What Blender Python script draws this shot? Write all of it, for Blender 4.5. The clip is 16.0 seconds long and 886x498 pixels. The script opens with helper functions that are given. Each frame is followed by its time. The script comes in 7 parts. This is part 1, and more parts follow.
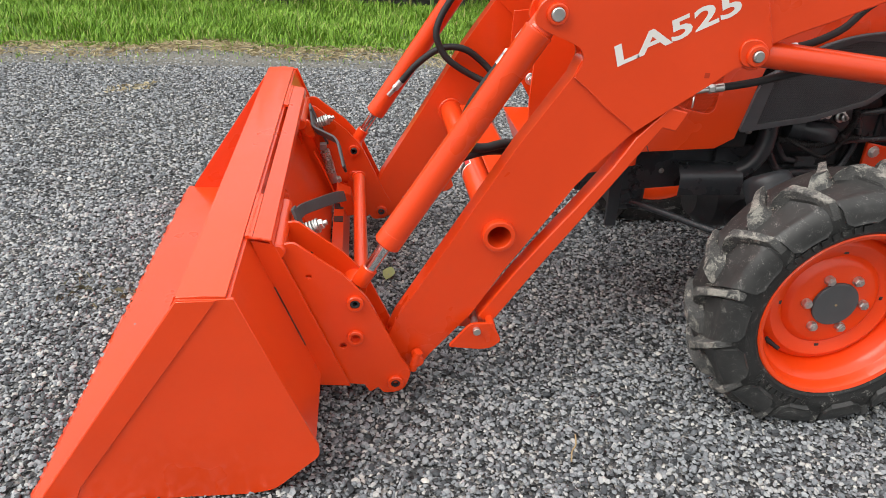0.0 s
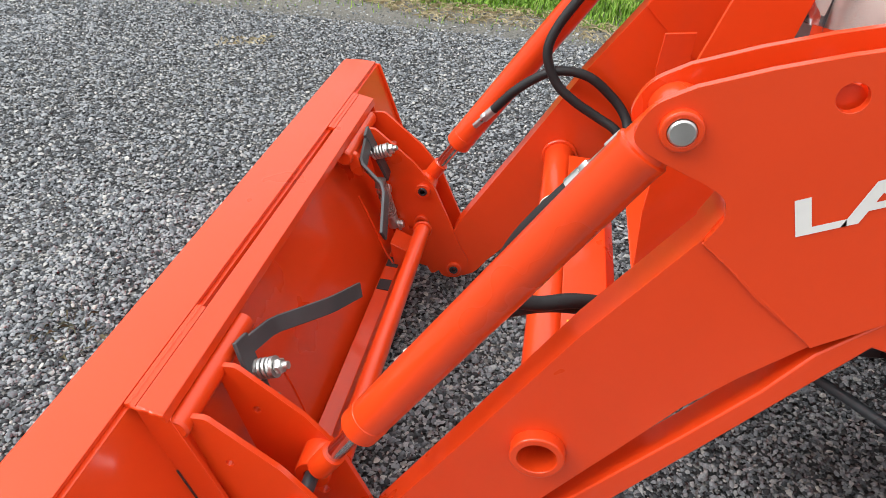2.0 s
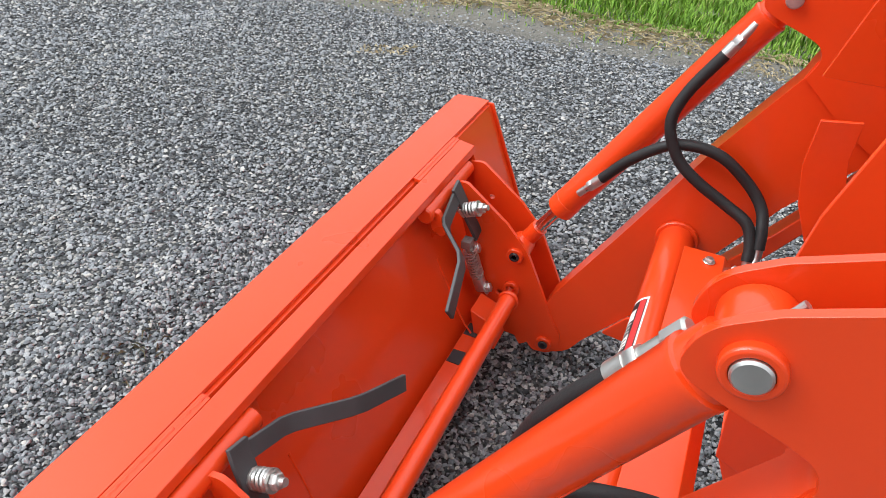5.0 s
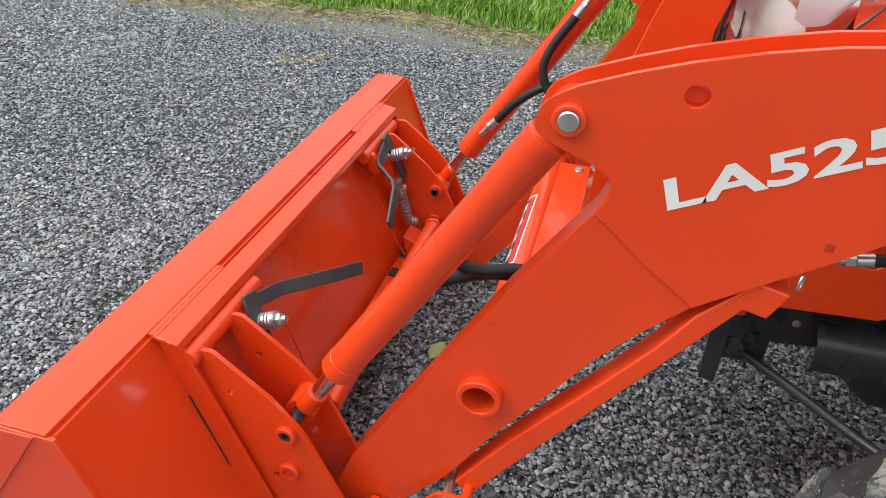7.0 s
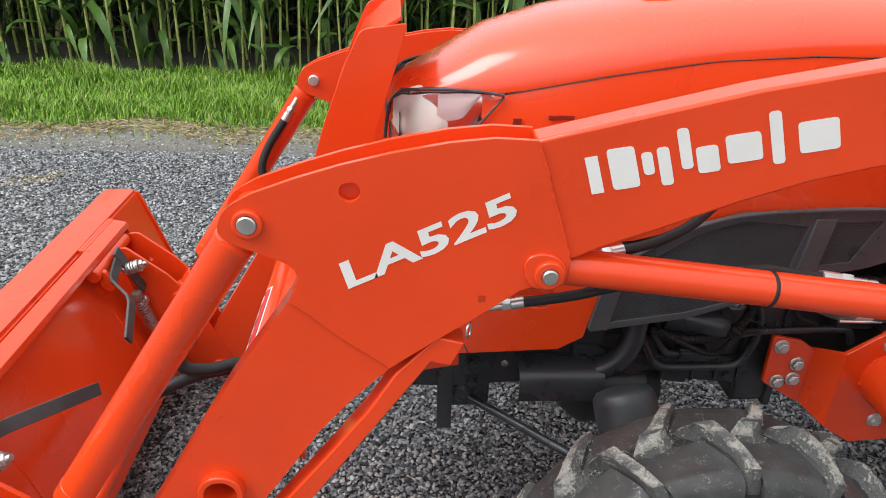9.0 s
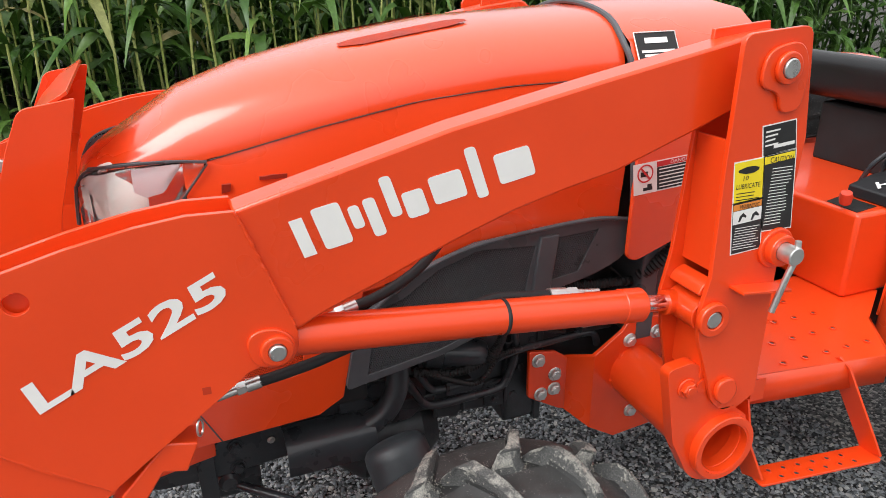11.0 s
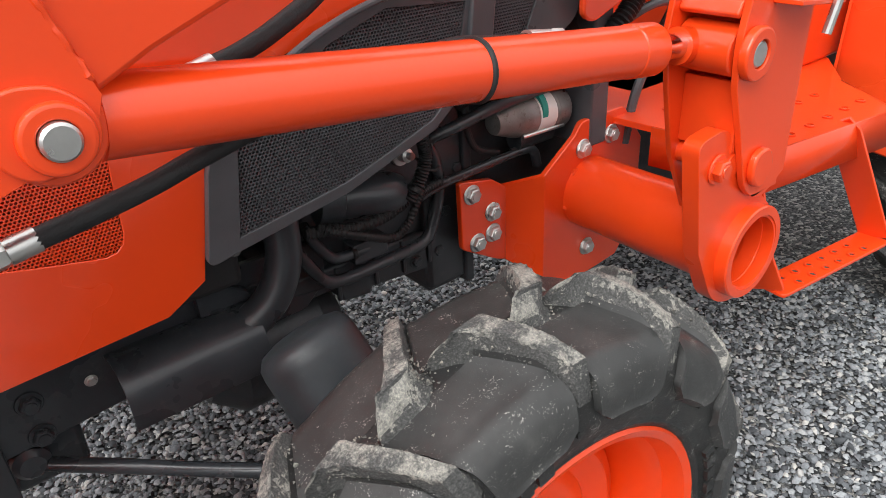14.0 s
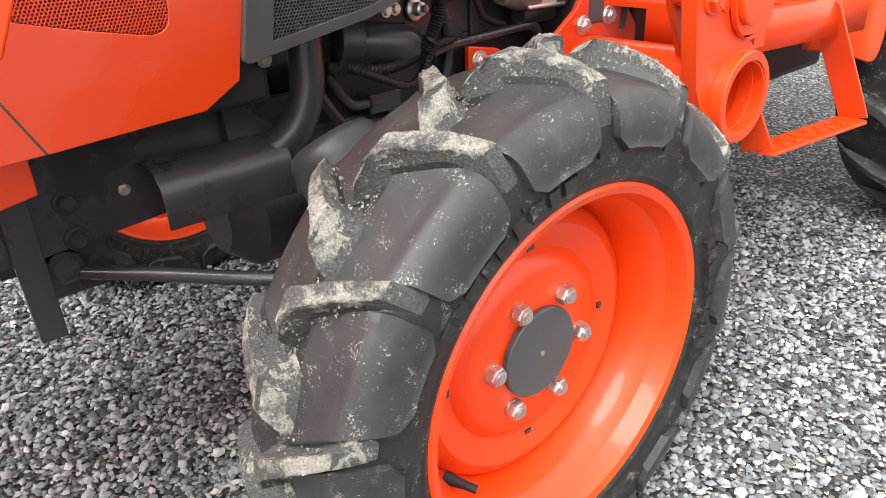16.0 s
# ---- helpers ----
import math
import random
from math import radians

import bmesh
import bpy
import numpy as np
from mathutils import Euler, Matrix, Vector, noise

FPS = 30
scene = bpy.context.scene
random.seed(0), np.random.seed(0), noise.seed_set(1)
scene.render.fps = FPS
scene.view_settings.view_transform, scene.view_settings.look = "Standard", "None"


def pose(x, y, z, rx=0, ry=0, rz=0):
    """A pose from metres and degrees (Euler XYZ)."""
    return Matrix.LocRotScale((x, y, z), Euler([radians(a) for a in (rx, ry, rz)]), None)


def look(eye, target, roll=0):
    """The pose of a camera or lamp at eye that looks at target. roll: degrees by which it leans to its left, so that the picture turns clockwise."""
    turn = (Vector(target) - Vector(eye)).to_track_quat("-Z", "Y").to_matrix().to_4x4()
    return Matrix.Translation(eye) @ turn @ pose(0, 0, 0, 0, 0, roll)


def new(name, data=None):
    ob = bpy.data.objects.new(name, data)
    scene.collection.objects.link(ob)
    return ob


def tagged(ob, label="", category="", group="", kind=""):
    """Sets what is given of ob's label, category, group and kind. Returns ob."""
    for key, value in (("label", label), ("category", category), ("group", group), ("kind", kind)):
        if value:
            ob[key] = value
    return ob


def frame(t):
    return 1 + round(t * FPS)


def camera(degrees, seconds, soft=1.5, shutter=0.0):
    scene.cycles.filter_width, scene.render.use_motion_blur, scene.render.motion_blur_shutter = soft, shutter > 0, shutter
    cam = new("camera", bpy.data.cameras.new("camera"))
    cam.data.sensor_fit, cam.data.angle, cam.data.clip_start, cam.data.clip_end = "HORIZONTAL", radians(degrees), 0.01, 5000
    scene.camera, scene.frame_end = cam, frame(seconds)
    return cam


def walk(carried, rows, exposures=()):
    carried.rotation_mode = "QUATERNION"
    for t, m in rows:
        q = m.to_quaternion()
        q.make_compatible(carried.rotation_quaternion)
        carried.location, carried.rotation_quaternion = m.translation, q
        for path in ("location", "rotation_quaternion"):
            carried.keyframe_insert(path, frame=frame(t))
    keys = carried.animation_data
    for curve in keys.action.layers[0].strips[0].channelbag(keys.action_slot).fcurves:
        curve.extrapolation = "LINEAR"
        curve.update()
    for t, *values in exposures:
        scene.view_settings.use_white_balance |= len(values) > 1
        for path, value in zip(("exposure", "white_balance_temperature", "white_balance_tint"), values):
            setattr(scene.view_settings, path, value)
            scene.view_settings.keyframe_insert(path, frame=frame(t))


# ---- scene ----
cam = camera(62.8, 16.0, soft=0.5)
PATH = [
    (0, (-1.217, -2.057, 1.303), (-0.98, -0.313, 0.352), 3.0),
    (0.5, (-1.202, -1.848, 1.312), (-1.025, -0.131, 0.302), 3.5),
    (1, (-1.077, -1.642, 1.309), (-1.029, 0.054, 0.249), 3.4),
    (1.5, (-0.974, -1.461, 1.327), (-1.058, 0.211, 0.232), 3.7),
    (2, (-0.936, -1.237, 1.331), (-1.147, 0.403, 0.205), 3.9),
    (2.5, (-0.931, -1.041, 1.349), (-1.261, 0.555, 0.19), 3.9),
    (3, (-0.914, -0.879, 1.356), (-1.358, 0.676, 0.179), 3.6),
    (3.2, (-0.893, -0.806, 1.35), (-1.386, 0.736, 0.175), 3.2),
    (5.3, (-0.851, -0.991, 1.37), (-1.458, 0.526, 0.216), 2.8),
    (5.5, (-0.848, -1.05, 1.373), (-1.439, 0.474, 0.221), 3.1),
    (6, (-0.812, -1.198, 1.377), (-1.362, 0.347, 0.233), 3.8),
    (6.5, (-0.753, -1.345, 1.377), (-1.248, 0.235, 0.256), 3.4),
    (7, (-0.727, -1.426, 1.388), (-1.125, 0.211, 0.31), 3.1),
    (7.5, (-0.741, -1.51, 1.415), (-0.998, 0.194, 0.401), 3.5),
    (8, (-0.723, -1.54, 1.449), (-0.831, 0.215, 0.495), 3.9),
    (8.5, (-0.656, -1.535, 1.458), (-0.632, 0.252, 0.56), 3.7),
    (9, (-0.571, -1.522, 1.466), (-0.43, 0.28, 0.61), 2.7),
    (9.5, (-0.49, -1.51, 1.472), (-0.23, 0.297, 0.655), 1.8),
    (10, (-0.427, -1.501, 1.482), (-0.042, 0.298, 0.697), 1.1),
    (10.2, (-0.402, -1.5, 1.484), (0.031, 0.293, 0.711), 0.7),
    (12.3, (-0.522, -1.316, 1.416), (0.523, 0.195, 0.627), -1.9),
    (12.5, (-0.521, -1.281, 1.392), (0.543, 0.207, 0.584), -2.3),
    (13, (-0.474, -1.147, 1.312), (0.611, 0.292, 0.446), -2.9),
    (13.5, (-0.415, -1.057, 1.217), (0.661, 0.355, 0.296), -3.1),
    (14, (-0.405, -1.011, 1.09), (0.677, 0.374, 0.136), -3.0),
    (14.5, (-0.429, -0.988, 1.004), (0.654, 0.377, 0.023), -2.6),
    (15, (-0.48, -1.005, 0.942), (0.624, 0.356, -0.022), -2.2),
    (15.5, (-0.534, -1.053, 0.899), (0.596, 0.308, -0.035), -2.0),
    (16, (-0.573, -1.112, 0.865), (0.578, 0.256, -0.032), -1.9),
]
walk(cam, [(t, look(eye, target, roll)) for t, eye, target, roll in PATH],
     exposures=[(0, 0.60, 6600, 10), (3, 0.68, 6300, 10), (5.5, 0.61, 6250, 10), (7, 0.54, 6300, 10), (8, 0.51, 6325, 10), (9, 0.65, 6350, 10), (10, 0.72, 6400, 10), (12.5, 0.45, 6400, 10), (13, 0.40, 6400, 10), (13.5, 0.58, 6425, 10), (14, 0.90, 6450, 10), (15, 1.28, 6550, 10), (16, 1.55, 6650, 10)])

# ---- light ----
world = bpy.data.worlds.new("sky")
scene.world = world
world.use_nodes = True
wn = world.node_tree.nodes
sky = wn.new("ShaderNodeTexSky")
sky.sky_type = "NISHITA"
sky.sun_disc = False
sky.sun_elevation = radians(47)
sky.sun_rotation = radians(200)
sky.air_density, sky.dust_density, sky.ozone_density = 1.0, 6.0, 0.6
haze = wn.new("ShaderNodeMixRGB")
haze.inputs[0].default_value = 0.85
# an overcast sky: brightest overhead, dimmer towards the horizon
height = wn.new("ShaderNodeSeparateXYZ")
world.node_tree.links.new(wn.new("ShaderNodeTexCoord").outputs["Generated"], height.inputs[0])
cloud = wn.new("ShaderNodeValToRGB")
cloud.color_ramp.elements[0].position, cloud.color_ramp.elements[0].color = 0.0, (0.45, 0.46, 0.475, 1)
cloud.color_ramp.elements[1].position, cloud.color_ramp.elements[1].color = 1.0, (1.19, 1.19, 1.19, 1)
world.node_tree.links.new(height.outputs[2], cloud.inputs[0])
glow = wn.new("ShaderNodeVectorMath")
glow.operation = "SCALE"
glow.inputs["Scale"].default_value = 16.0
world.node_tree.links.new(cloud.outputs[0], glow.inputs[0])
world.node_tree.links.new(glow.outputs[0], haze.inputs[2])
world.node_tree.links.new(sky.outputs[0], haze.inputs[1])
world.node_tree.links.new(haze.outputs[0], wn["Background"].inputs[0])
wn["Background"].inputs[1].default_value = 0.062
sun_data = bpy.data.lights.new("sun", "SUN")
sun_data.energy, sun_data.angle, sun_data.color = 1.95, radians(44), (1.0, 0.99, 0.97)
sun = new("sun", sun_data)
sun.matrix_world = look((-4.4, -1.3, 5.0), (0, 0, 0))


# ---- materials ----
def base_material(name, colour, rough, metal=0.0, coat=0.0):
    m = bpy.data.materials.new(name)
    m.use_nodes = True
    b = m.node_tree.nodes["Principled BSDF"]
    b.inputs["Base Color"].default_value = (*colour, 1)
    b.inputs["Roughness"].default_value = rough
    b.inputs["Metallic"].default_value = metal
    b.inputs["Coat Weight"].default_value = coat
    b.inputs["Coat Roughness"].default_value = 0.1
    b.inputs["Specular IOR Level"].default_value = 0.4
    return m, m.node_tree.nodes, m.node_tree.links, b


def noise_node(n, l, scale, detail=4, rough=0.55, space="Object"):
    co = n.new("ShaderNodeTexCoord")
    t = n.new("ShaderNodeTexNoise")
    t.inputs["Scale"].default_value = scale
    t.inputs["Detail"].default_value = detail
    t.inputs["Roughness"].default_value = rough
    l.new(co.outputs[space], t.inputs["Vector"])
    return t


def ramp(n, l, src, stops):
    r = n.new("ShaderNodeValToRGB")
    e = r.color_ramp.elements
    while len(e) < len(stops):
        e.new(0.5)
    for i, (p, c) in enumerate(stops):
        e[i].position = p
        e[i].color = (*c, 1)
    l.new(src, r.inputs[0])
    return r


def varied(name, colour, rough, metal=0.0, coat=0.0, big=6.0, fine=180.0, amount=0.12, bump=0.08, dirt=None, dirt_at=(0.62, 0.75)):
    """A surface whose tone and gloss vary at two scales, with optional patches of dirt."""
    m, n, l, b = base_material(name, colour, rough, metal, coat)
    t1, t2 = noise_node(n, l, big), noise_node(n, l, fine, 3)
    lo = tuple(max(0.0, c * (1 - amount)) for c in colour)
    hi = tuple(min(1.0, c * (1 + amount)) for c in colour)
    r = ramp(n, l, t1.outputs[0], [(0.3, lo), (0.7, hi)])
    out = r.outputs[0]
    if dirt:
        td = noise_node(n, l, big * 4, 8, 0.7)
        k = ramp(n, l, td.outputs[0], [(dirt_at[0], (0, 0, 0)), (dirt_at[1], (1, 1, 1))])
        mix = n.new("ShaderNodeMixRGB")
        mix.inputs[2].default_value = (*dirt, 1)
        l.new(k.outputs[0], mix.inputs[0])
        l.new(out, mix.inputs[1])
        out = mix.outputs[0]
    l.new(out, b.inputs["Base Color"])
    rr = ramp(n, l, t1.outputs[0], [(0.3, (rough * 0.8,) * 3), (0.7, (min(1, rough * 1.25),) * 3)])
    l.new(rr.outputs[0], b.inputs["Roughness"])
    if bump:
        bp = n.new("ShaderNodeBump")
        bp.inputs["Strength"].default_value = bump
        bp.inputs["Distance"].default_value = 0.002
        l.new(t2.outputs[0], bp.inputs["Height"])
        l.new(bp.outputs[0], b.inputs["Normal"])
    return m


def mud_material(name, lo, hi):
    """Tread rubber with dried clay: a grey film, and pale crumbly clay where broad patches and fine grain meet."""
    m, n, l, b = base_material(name, (0.05, 0.05, 0.05), 0.8)
    broad, crumb, fine = noise_node(n, l, 26, 4, 0.6), noise_node(n, l, 150, 8, 0.8), noise_node(n, l, 420, 6, 0.8)
    where = n.new("ShaderNodeMath")
    where.operation = "MULTIPLY_ADD"
    l.new(crumb.outputs[0], where.inputs[0])
    where.inputs[1].default_value = 0.75
    l.new(broad.outputs[0], where.inputs[2])
    mask = ramp(n, l, where.outputs[0], [(lo, (0, 0, 0)), (hi, (1, 1, 1))])
    clay = ramp(n, l, fine.outputs[0], [(0.34, (0.13, 0.13, 0.122)), (0.5, (0.27, 0.265, 0.24)), (0.68, (0.50, 0.47, 0.39))])
    film = ramp(n, l, fine.outputs[0], [(0.32, (0.030, 0.030, 0.030)), (0.52, (0.075, 0.076, 0.074)), (0.72, (0.20, 0.20, 0.19))])
    mix = n.new("ShaderNodeMixRGB")
    l.new(mask.outputs[0], mix.inputs[0])
    l.new(film.outputs[0], mix.inputs[1])
    l.new(clay.outputs[0], mix.inputs[2])
    l.new(mix.outputs[0], b.inputs["Base Color"])
    bp = n.new("ShaderNodeBump")
    bp.inputs["Strength"].default_value = 0.8
    bp.inputs["Distance"].default_value = 0.004
    l.new(where.outputs[0], bp.inputs["Height"])
    l.new(bp.outputs[0], b.inputs["Normal"])
    return m


def rubber_material(name="tyre_rubber", film_lift=1.0, speck_at=0.96):
    """Dark tyre rubber with a thin film of dust and scattered pale specks."""
    m, n, l, b = base_material(name, (0.03, 0.03, 0.03), 0.45)
    broad, streak, speck = noise_node(n, l, 9, 6, 0.65), noise_node(n, l, 45, 7, 0.7), noise_node(n, l, 420, 8, 0.75)
    film = ramp(n, l, broad.outputs[0], [(p, tuple(c * film_lift for c in q)) for p, q in ((0.35, (0.013, 0.0135, 0.0135)), (0.6, (0.024, 0.0245, 0.024)), (0.8, (0.050, 0.050, 0.047)))])
    add = n.new("ShaderNodeMath")
    add.operation = "MULTIPLY_ADD"
    l.new(streak.outputs[0], add.inputs[0])
    add.inputs[1].default_value = 0.7
    l.new(speck.outputs[0], add.inputs[2])
    mask = ramp(n, l, add.outputs[0], [(speck_at, (0, 0, 0)), (speck_at + 0.17, (1, 1, 1))])
    mix = n.new("ShaderNodeMixRGB")
    mix.inputs[2].default_value = (0.26, 0.255, 0.235, 1)
    l.new(mask.outputs[0], mix.inputs[0])
    l.new(film.outputs[0], mix.inputs[1])
    l.new(mix.outputs[0], b.inputs["Base Color"])
    bp = n.new("ShaderNodeBump")
    bp.inputs["Strength"].default_value = 0.25
    bp.inputs["Distance"].default_value = 0.002
    l.new(add.outputs[0], bp.inputs["Height"])
    l.new(bp.outputs[0], b.inputs["Normal"])
    return m


ORANGE = varied("orange_paint", (0.78, 0.058, 0.007), 0.32, 0.0, 0.5, 3.0, 260.0, 0.06, 0.05)
ORANGE_HOOD = varied("orange_hood_paint", (0.79, 0.064, 0.010), 0.27, 0.0, 1.0, 2.0, 300.0, 0.04, 0.012)
ORANGE_RIM = varied("orange_rim_paint", (0.80, 0.056, 0.003), 0.38, 0.0, 0.35, 4.0, 200.0, 0.06, 0.05, (0.42, 0.10, 0.04), (0.70, 0.85))
BLACK_PLASTIC = varied("black_plastic", (0.070, 0.072, 0.078), 0.30, 0, 0, 8, 600, 0.2, 0.15)
# chassis black, also used to paint the shade inside holes and slots
BLACK_PAINT = varied("black_chassis_paint_and_hole_shade", (0.034, 0.038, 0.043), 0.28, 0, 0.2, 10, 120, 0.3, 0.12, (0.09, 0.088, 0.08), (0.60, 0.8))
IRON = varied("dark_cast_iron", (0.040, 0.045, 0.050), 0.36, 0.1, 0, 12, 160, 0.35, 0.25, (0.09, 0.085, 0.075), (0.6, 0.8))
HANDLE_STEEL = varied("grey_powder_coated_steel", (0.075, 0.078, 0.082), 0.5, 0.3, 0, 10, 400, 0.2, 0.15)
ZINC = varied("zinc_plated_steel", (0.62, 0.62, 0.60), 0.32, 0.9, 0, 20, 200, 0.12, 0.08, (0.25, 0.22, 0.18), (0.66, 0.78))
DULL_ALU = varied("dull_cast_aluminium", (0.26, 0.25, 0.24), 0.5, 0.6, 0, 30, 200, 0.3, 0.2, (0.10, 0.07, 0.05), (0.55, 0.75))
CHROME = varied("chromed_rod", (0.7, 0.7, 0.7), 0.15, 1.0, 0, 10, 200, 0.05, 0.02)
RUBBER_HOSE = varied("hose_rubber", (0.014, 0.014, 0.015), 0.55, 0, 0, 20, 500, 0.2, 0.3)
WHITE_VINYL = varied("white_vinyl", (0.78, 0.77, 0.74), 0.45, 0, 0, 12, 300, 0.04, 0.03)
BLACK_VINYL = varied("black_vinyl", (0.02, 0.02, 0.02), 0.45, 0, 0, 12, 300, 0.1, 0.02)
YELLOW_VINYL = varied("yellow_vinyl", (0.85, 0.66, 0.02), 0.45, 0, 0, 12, 300, 0.05, 0.02)
RED_VINYL = varied("red_vinyl", (0.55, 0.03, 0.03), 0.45, 0, 0, 12, 300, 0.05, 0.02)
DARK_PLASTIC = varied("dark_cabin_plastic", (0.016, 0.016, 0.018), 0.45, 0, 0, 8, 600, 0.2, 0.15)
RED_KNOB = varied("red_plastic", (0.62, 0.05, 0.02), 0.3, 0, 0, 12, 300, 0.05, 0.02)
AMBER_VINYL = varied("orange_vinyl", (0.75, 0.25, 0.04), 0.45, 0, 0, 12, 300, 0.05, 0.02)
TEAL_VINYL = varied("green_vinyl", (0.02, 0.30, 0.24), 0.45, 0, 0, 12, 300, 0.05, 0.02)
SEAT_VINYL = varied("black_seat_vinyl", (0.012, 0.012, 0.013), 0.35, 0, 0.1, 10, 250, 0.1, 0.2)
RUBBER = rubber_material()
POCKET_RUBBER = rubber_material("dusty_pocket_rubber", 1.8, 0.985)
MUD_RUBBER = mud_material("clay_caked_rubber", 0.80, 0.96)
DUSTY_RUBBER = mud_material("dusty_rubber", 0.94, 1.06)
TREAD_RUBBER = mud_material("muddy_tread_rubber", 0.97, 1.06)
KNUCKLE = varied("dark_knuckle_paint", (0.030, 0.034, 0.038), 0.4, 0, 0, 12, 200, 0.3, 0.1, (0.07, 0.068, 0.06), (0.62, 0.8))
HUB_GREY = varied("dark_grey_hub_paint", (0.075, 0.08, 0.085), 0.45, 0, 0, 12, 300, 0.12, 0.08)
# near-black colour that stands for deep shade behind and between parts
SHADOW_BACK = varied("shade_black_backing", (0.012, 0.012, 0.013), 0.7, 0, 0, 12, 300, 0.2, 0.1)
LETTER_DARK = varied("dark_model_lettering", (0.26, 0.022, 0.010), 0.4, 0, 0, 12, 300, 0.1, 0.05)
# the orange paint darkened, for shade in recesses and behind mesh
ORANGE_DIM = varied("shaded_orange", (0.45, 0.03, 0.006), 0.5, 0, 0, 12, 300, 0.2, 0.1)


def glass_material():
    m, n, l, b = base_material("headlamp_glass", (0.95, 0.95, 0.95), 0.03)
    b.inputs["Transmission Weight"].default_value = 1.0
    b.inputs["IOR"].default_value = 1.45
    return m


GLASS = glass_material()
LAMP_BOWL = varied("lamp_bowl", (0.90, 0.86, 0.80), 0.25, 0, 0.3, 12, 300, 0.04, 0.03)
# whitened, half-metal chrome: the bright reflection is put into its colour
LAMP_FIN = varied("chrome_highlight_trim", (0.85, 0.86, 0.88), 0.22, 0.4, 0.3, 12, 300, 0.04, 0.03)
REFLECTOR = varied("headlamp_reflector", (0.90, 0.90, 0.90), 0.16, 1.0, 0, 30, 90, 0.05, 0.1)


def gravel_sheet_material():
    m, n, l, b = base_material("gravel_bed", (0.09, 0.09, 0.095), 0.85)
    co = n.new("ShaderNodeTexCoord")
    v = n.new("ShaderNodeTexVoronoi")
    v.inputs["Scale"].default_value = 115
    l.new(co.outputs["Object"], v.inputs["Vector"])
    hsv = n.new("ShaderNodeSeparateColor")
    l.new(v.outputs["Color"], hsv.inputs[0])
    # bed tones darker than the loose stones: shade of the gaps painted in
    stones = ramp(n, l, hsv.outputs[0], [(0.0, (0.014, 0.015, 0.016)), (0.35, (0.042, 0.045, 0.047)), (0.7, (0.12, 0.125, 0.127)), (0.95, (0.34, 0.335, 0.315))])
    big = noise_node(n, l, 0.9, 5, 0.6)
    tone = ramp(n, l, big.outputs[0], [(0.35, (0.8, 0.8, 0.82)), (0.68, (1.1, 1.09, 1.06))])
    mul = n.new("ShaderNodeMixRGB")
    mul.blend_type = "MULTIPLY"
    mul.inputs[0].default_value = 1
    l.new(stones.outputs[0], mul.inputs[1])
    l.new(tone.outputs[0], mul.inputs[2])
    # soil where the drive meets the verge, and earth under the grass and the maize
    sep = n.new("ShaderNodeSeparateXYZ")
    l.new(co.outputs["Object"], sep.inputs[0])
    wob = noise_node(n, l, 1.6, 6, 0.65)
    edge = n.new("ShaderNodeMath")
    edge.operation = "MULTIPLY_ADD"
    l.new(wob.outputs[0], edge.inputs[0])
    edge.inputs[1].default_value = 1.1
    l.new(sep.outputs[1], edge.inputs[2])
    shift = n.new("ShaderNodeMapRange")
    shift.inputs[1].default_value, shift.inputs[2].default_value = 3.2, 3.7
    l.new(edge.outputs[0], shift.inputs[0])
    fine = noise_node(n, l, 40, 6, 0.7)
    # earth fades to 0.3 here: the maize canopy's shade put into its colour
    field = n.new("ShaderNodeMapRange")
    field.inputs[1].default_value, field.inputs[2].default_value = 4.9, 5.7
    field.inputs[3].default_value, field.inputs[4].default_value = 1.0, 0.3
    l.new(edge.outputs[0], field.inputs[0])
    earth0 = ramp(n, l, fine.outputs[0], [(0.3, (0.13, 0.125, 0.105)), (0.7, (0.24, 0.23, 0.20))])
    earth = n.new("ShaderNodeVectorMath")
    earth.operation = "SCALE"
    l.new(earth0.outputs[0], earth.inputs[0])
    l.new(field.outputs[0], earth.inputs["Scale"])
    mix = n.new("ShaderNodeMixRGB")
    l.new(shift.outputs[0], mix.inputs[0])
    l.new(mul.outputs[0], mix.inputs[1])
    l.new(earth.outputs[0], mix.inputs[2])
    l.new(mix.outputs[0], b.inputs["Base Color"])
    bp = n.new("ShaderNodeBump")
    bp.inputs["Strength"].default_value = 0.8
    bp.inputs["Distance"].default_value = 0.008
    inv = n.new("ShaderNodeMath")
    inv.operation = "MULTIPLY"
    inv.inputs[1].default_value = -1
    l.new(v.outputs["Distance"], inv.inputs[0])
    l.new(inv.outputs[0], bp.inputs["Height"])
    l.new(bp.outputs[0], b.inputs["Normal"])
    return m


def island_material(name, stops, rough=0.8, fine=300.0, bump=0.2, by_object=False, coat=0.0):
    """Each loose piece takes its own tone."""
    m, n, l, b = base_material(name, stops[0][1], rough, 0, coat)
    g = n.new("ShaderNodeObjectInfo" if by_object else "ShaderNodeNewGeometry")
    r = ramp(n, l, g.outputs["Random" if by_object else "Random Per Island"], stops)
    t = noise_node(n, l, fine, 4)
    k = ramp(n, l, t.outputs[0], [(0.3, (0.75, 0.75, 0.75)), (0.7, (1.15, 1.15, 1.15))])
    mul = n.new("ShaderNodeMixRGB")
    mul.blend_type = "MULTIPLY"
    mul.inputs[0].default_value = 1
    l.new(r.outputs[0], mul.inputs[1])
    l.new(k.outputs[0], mul.inputs[2])
    l.new(mul.outputs[0], b.inputs["Base Color"])
    if bump:
        bp = n.new("ShaderNodeBump")
        bp.inputs["Strength"].default_value = bump
        bp.inputs["Distance"].default_value = 0.001
        l.new(t.outputs[0], bp.inputs["Height"])
        l.new(bp.outputs[0], b.inputs["Normal"])
    return m


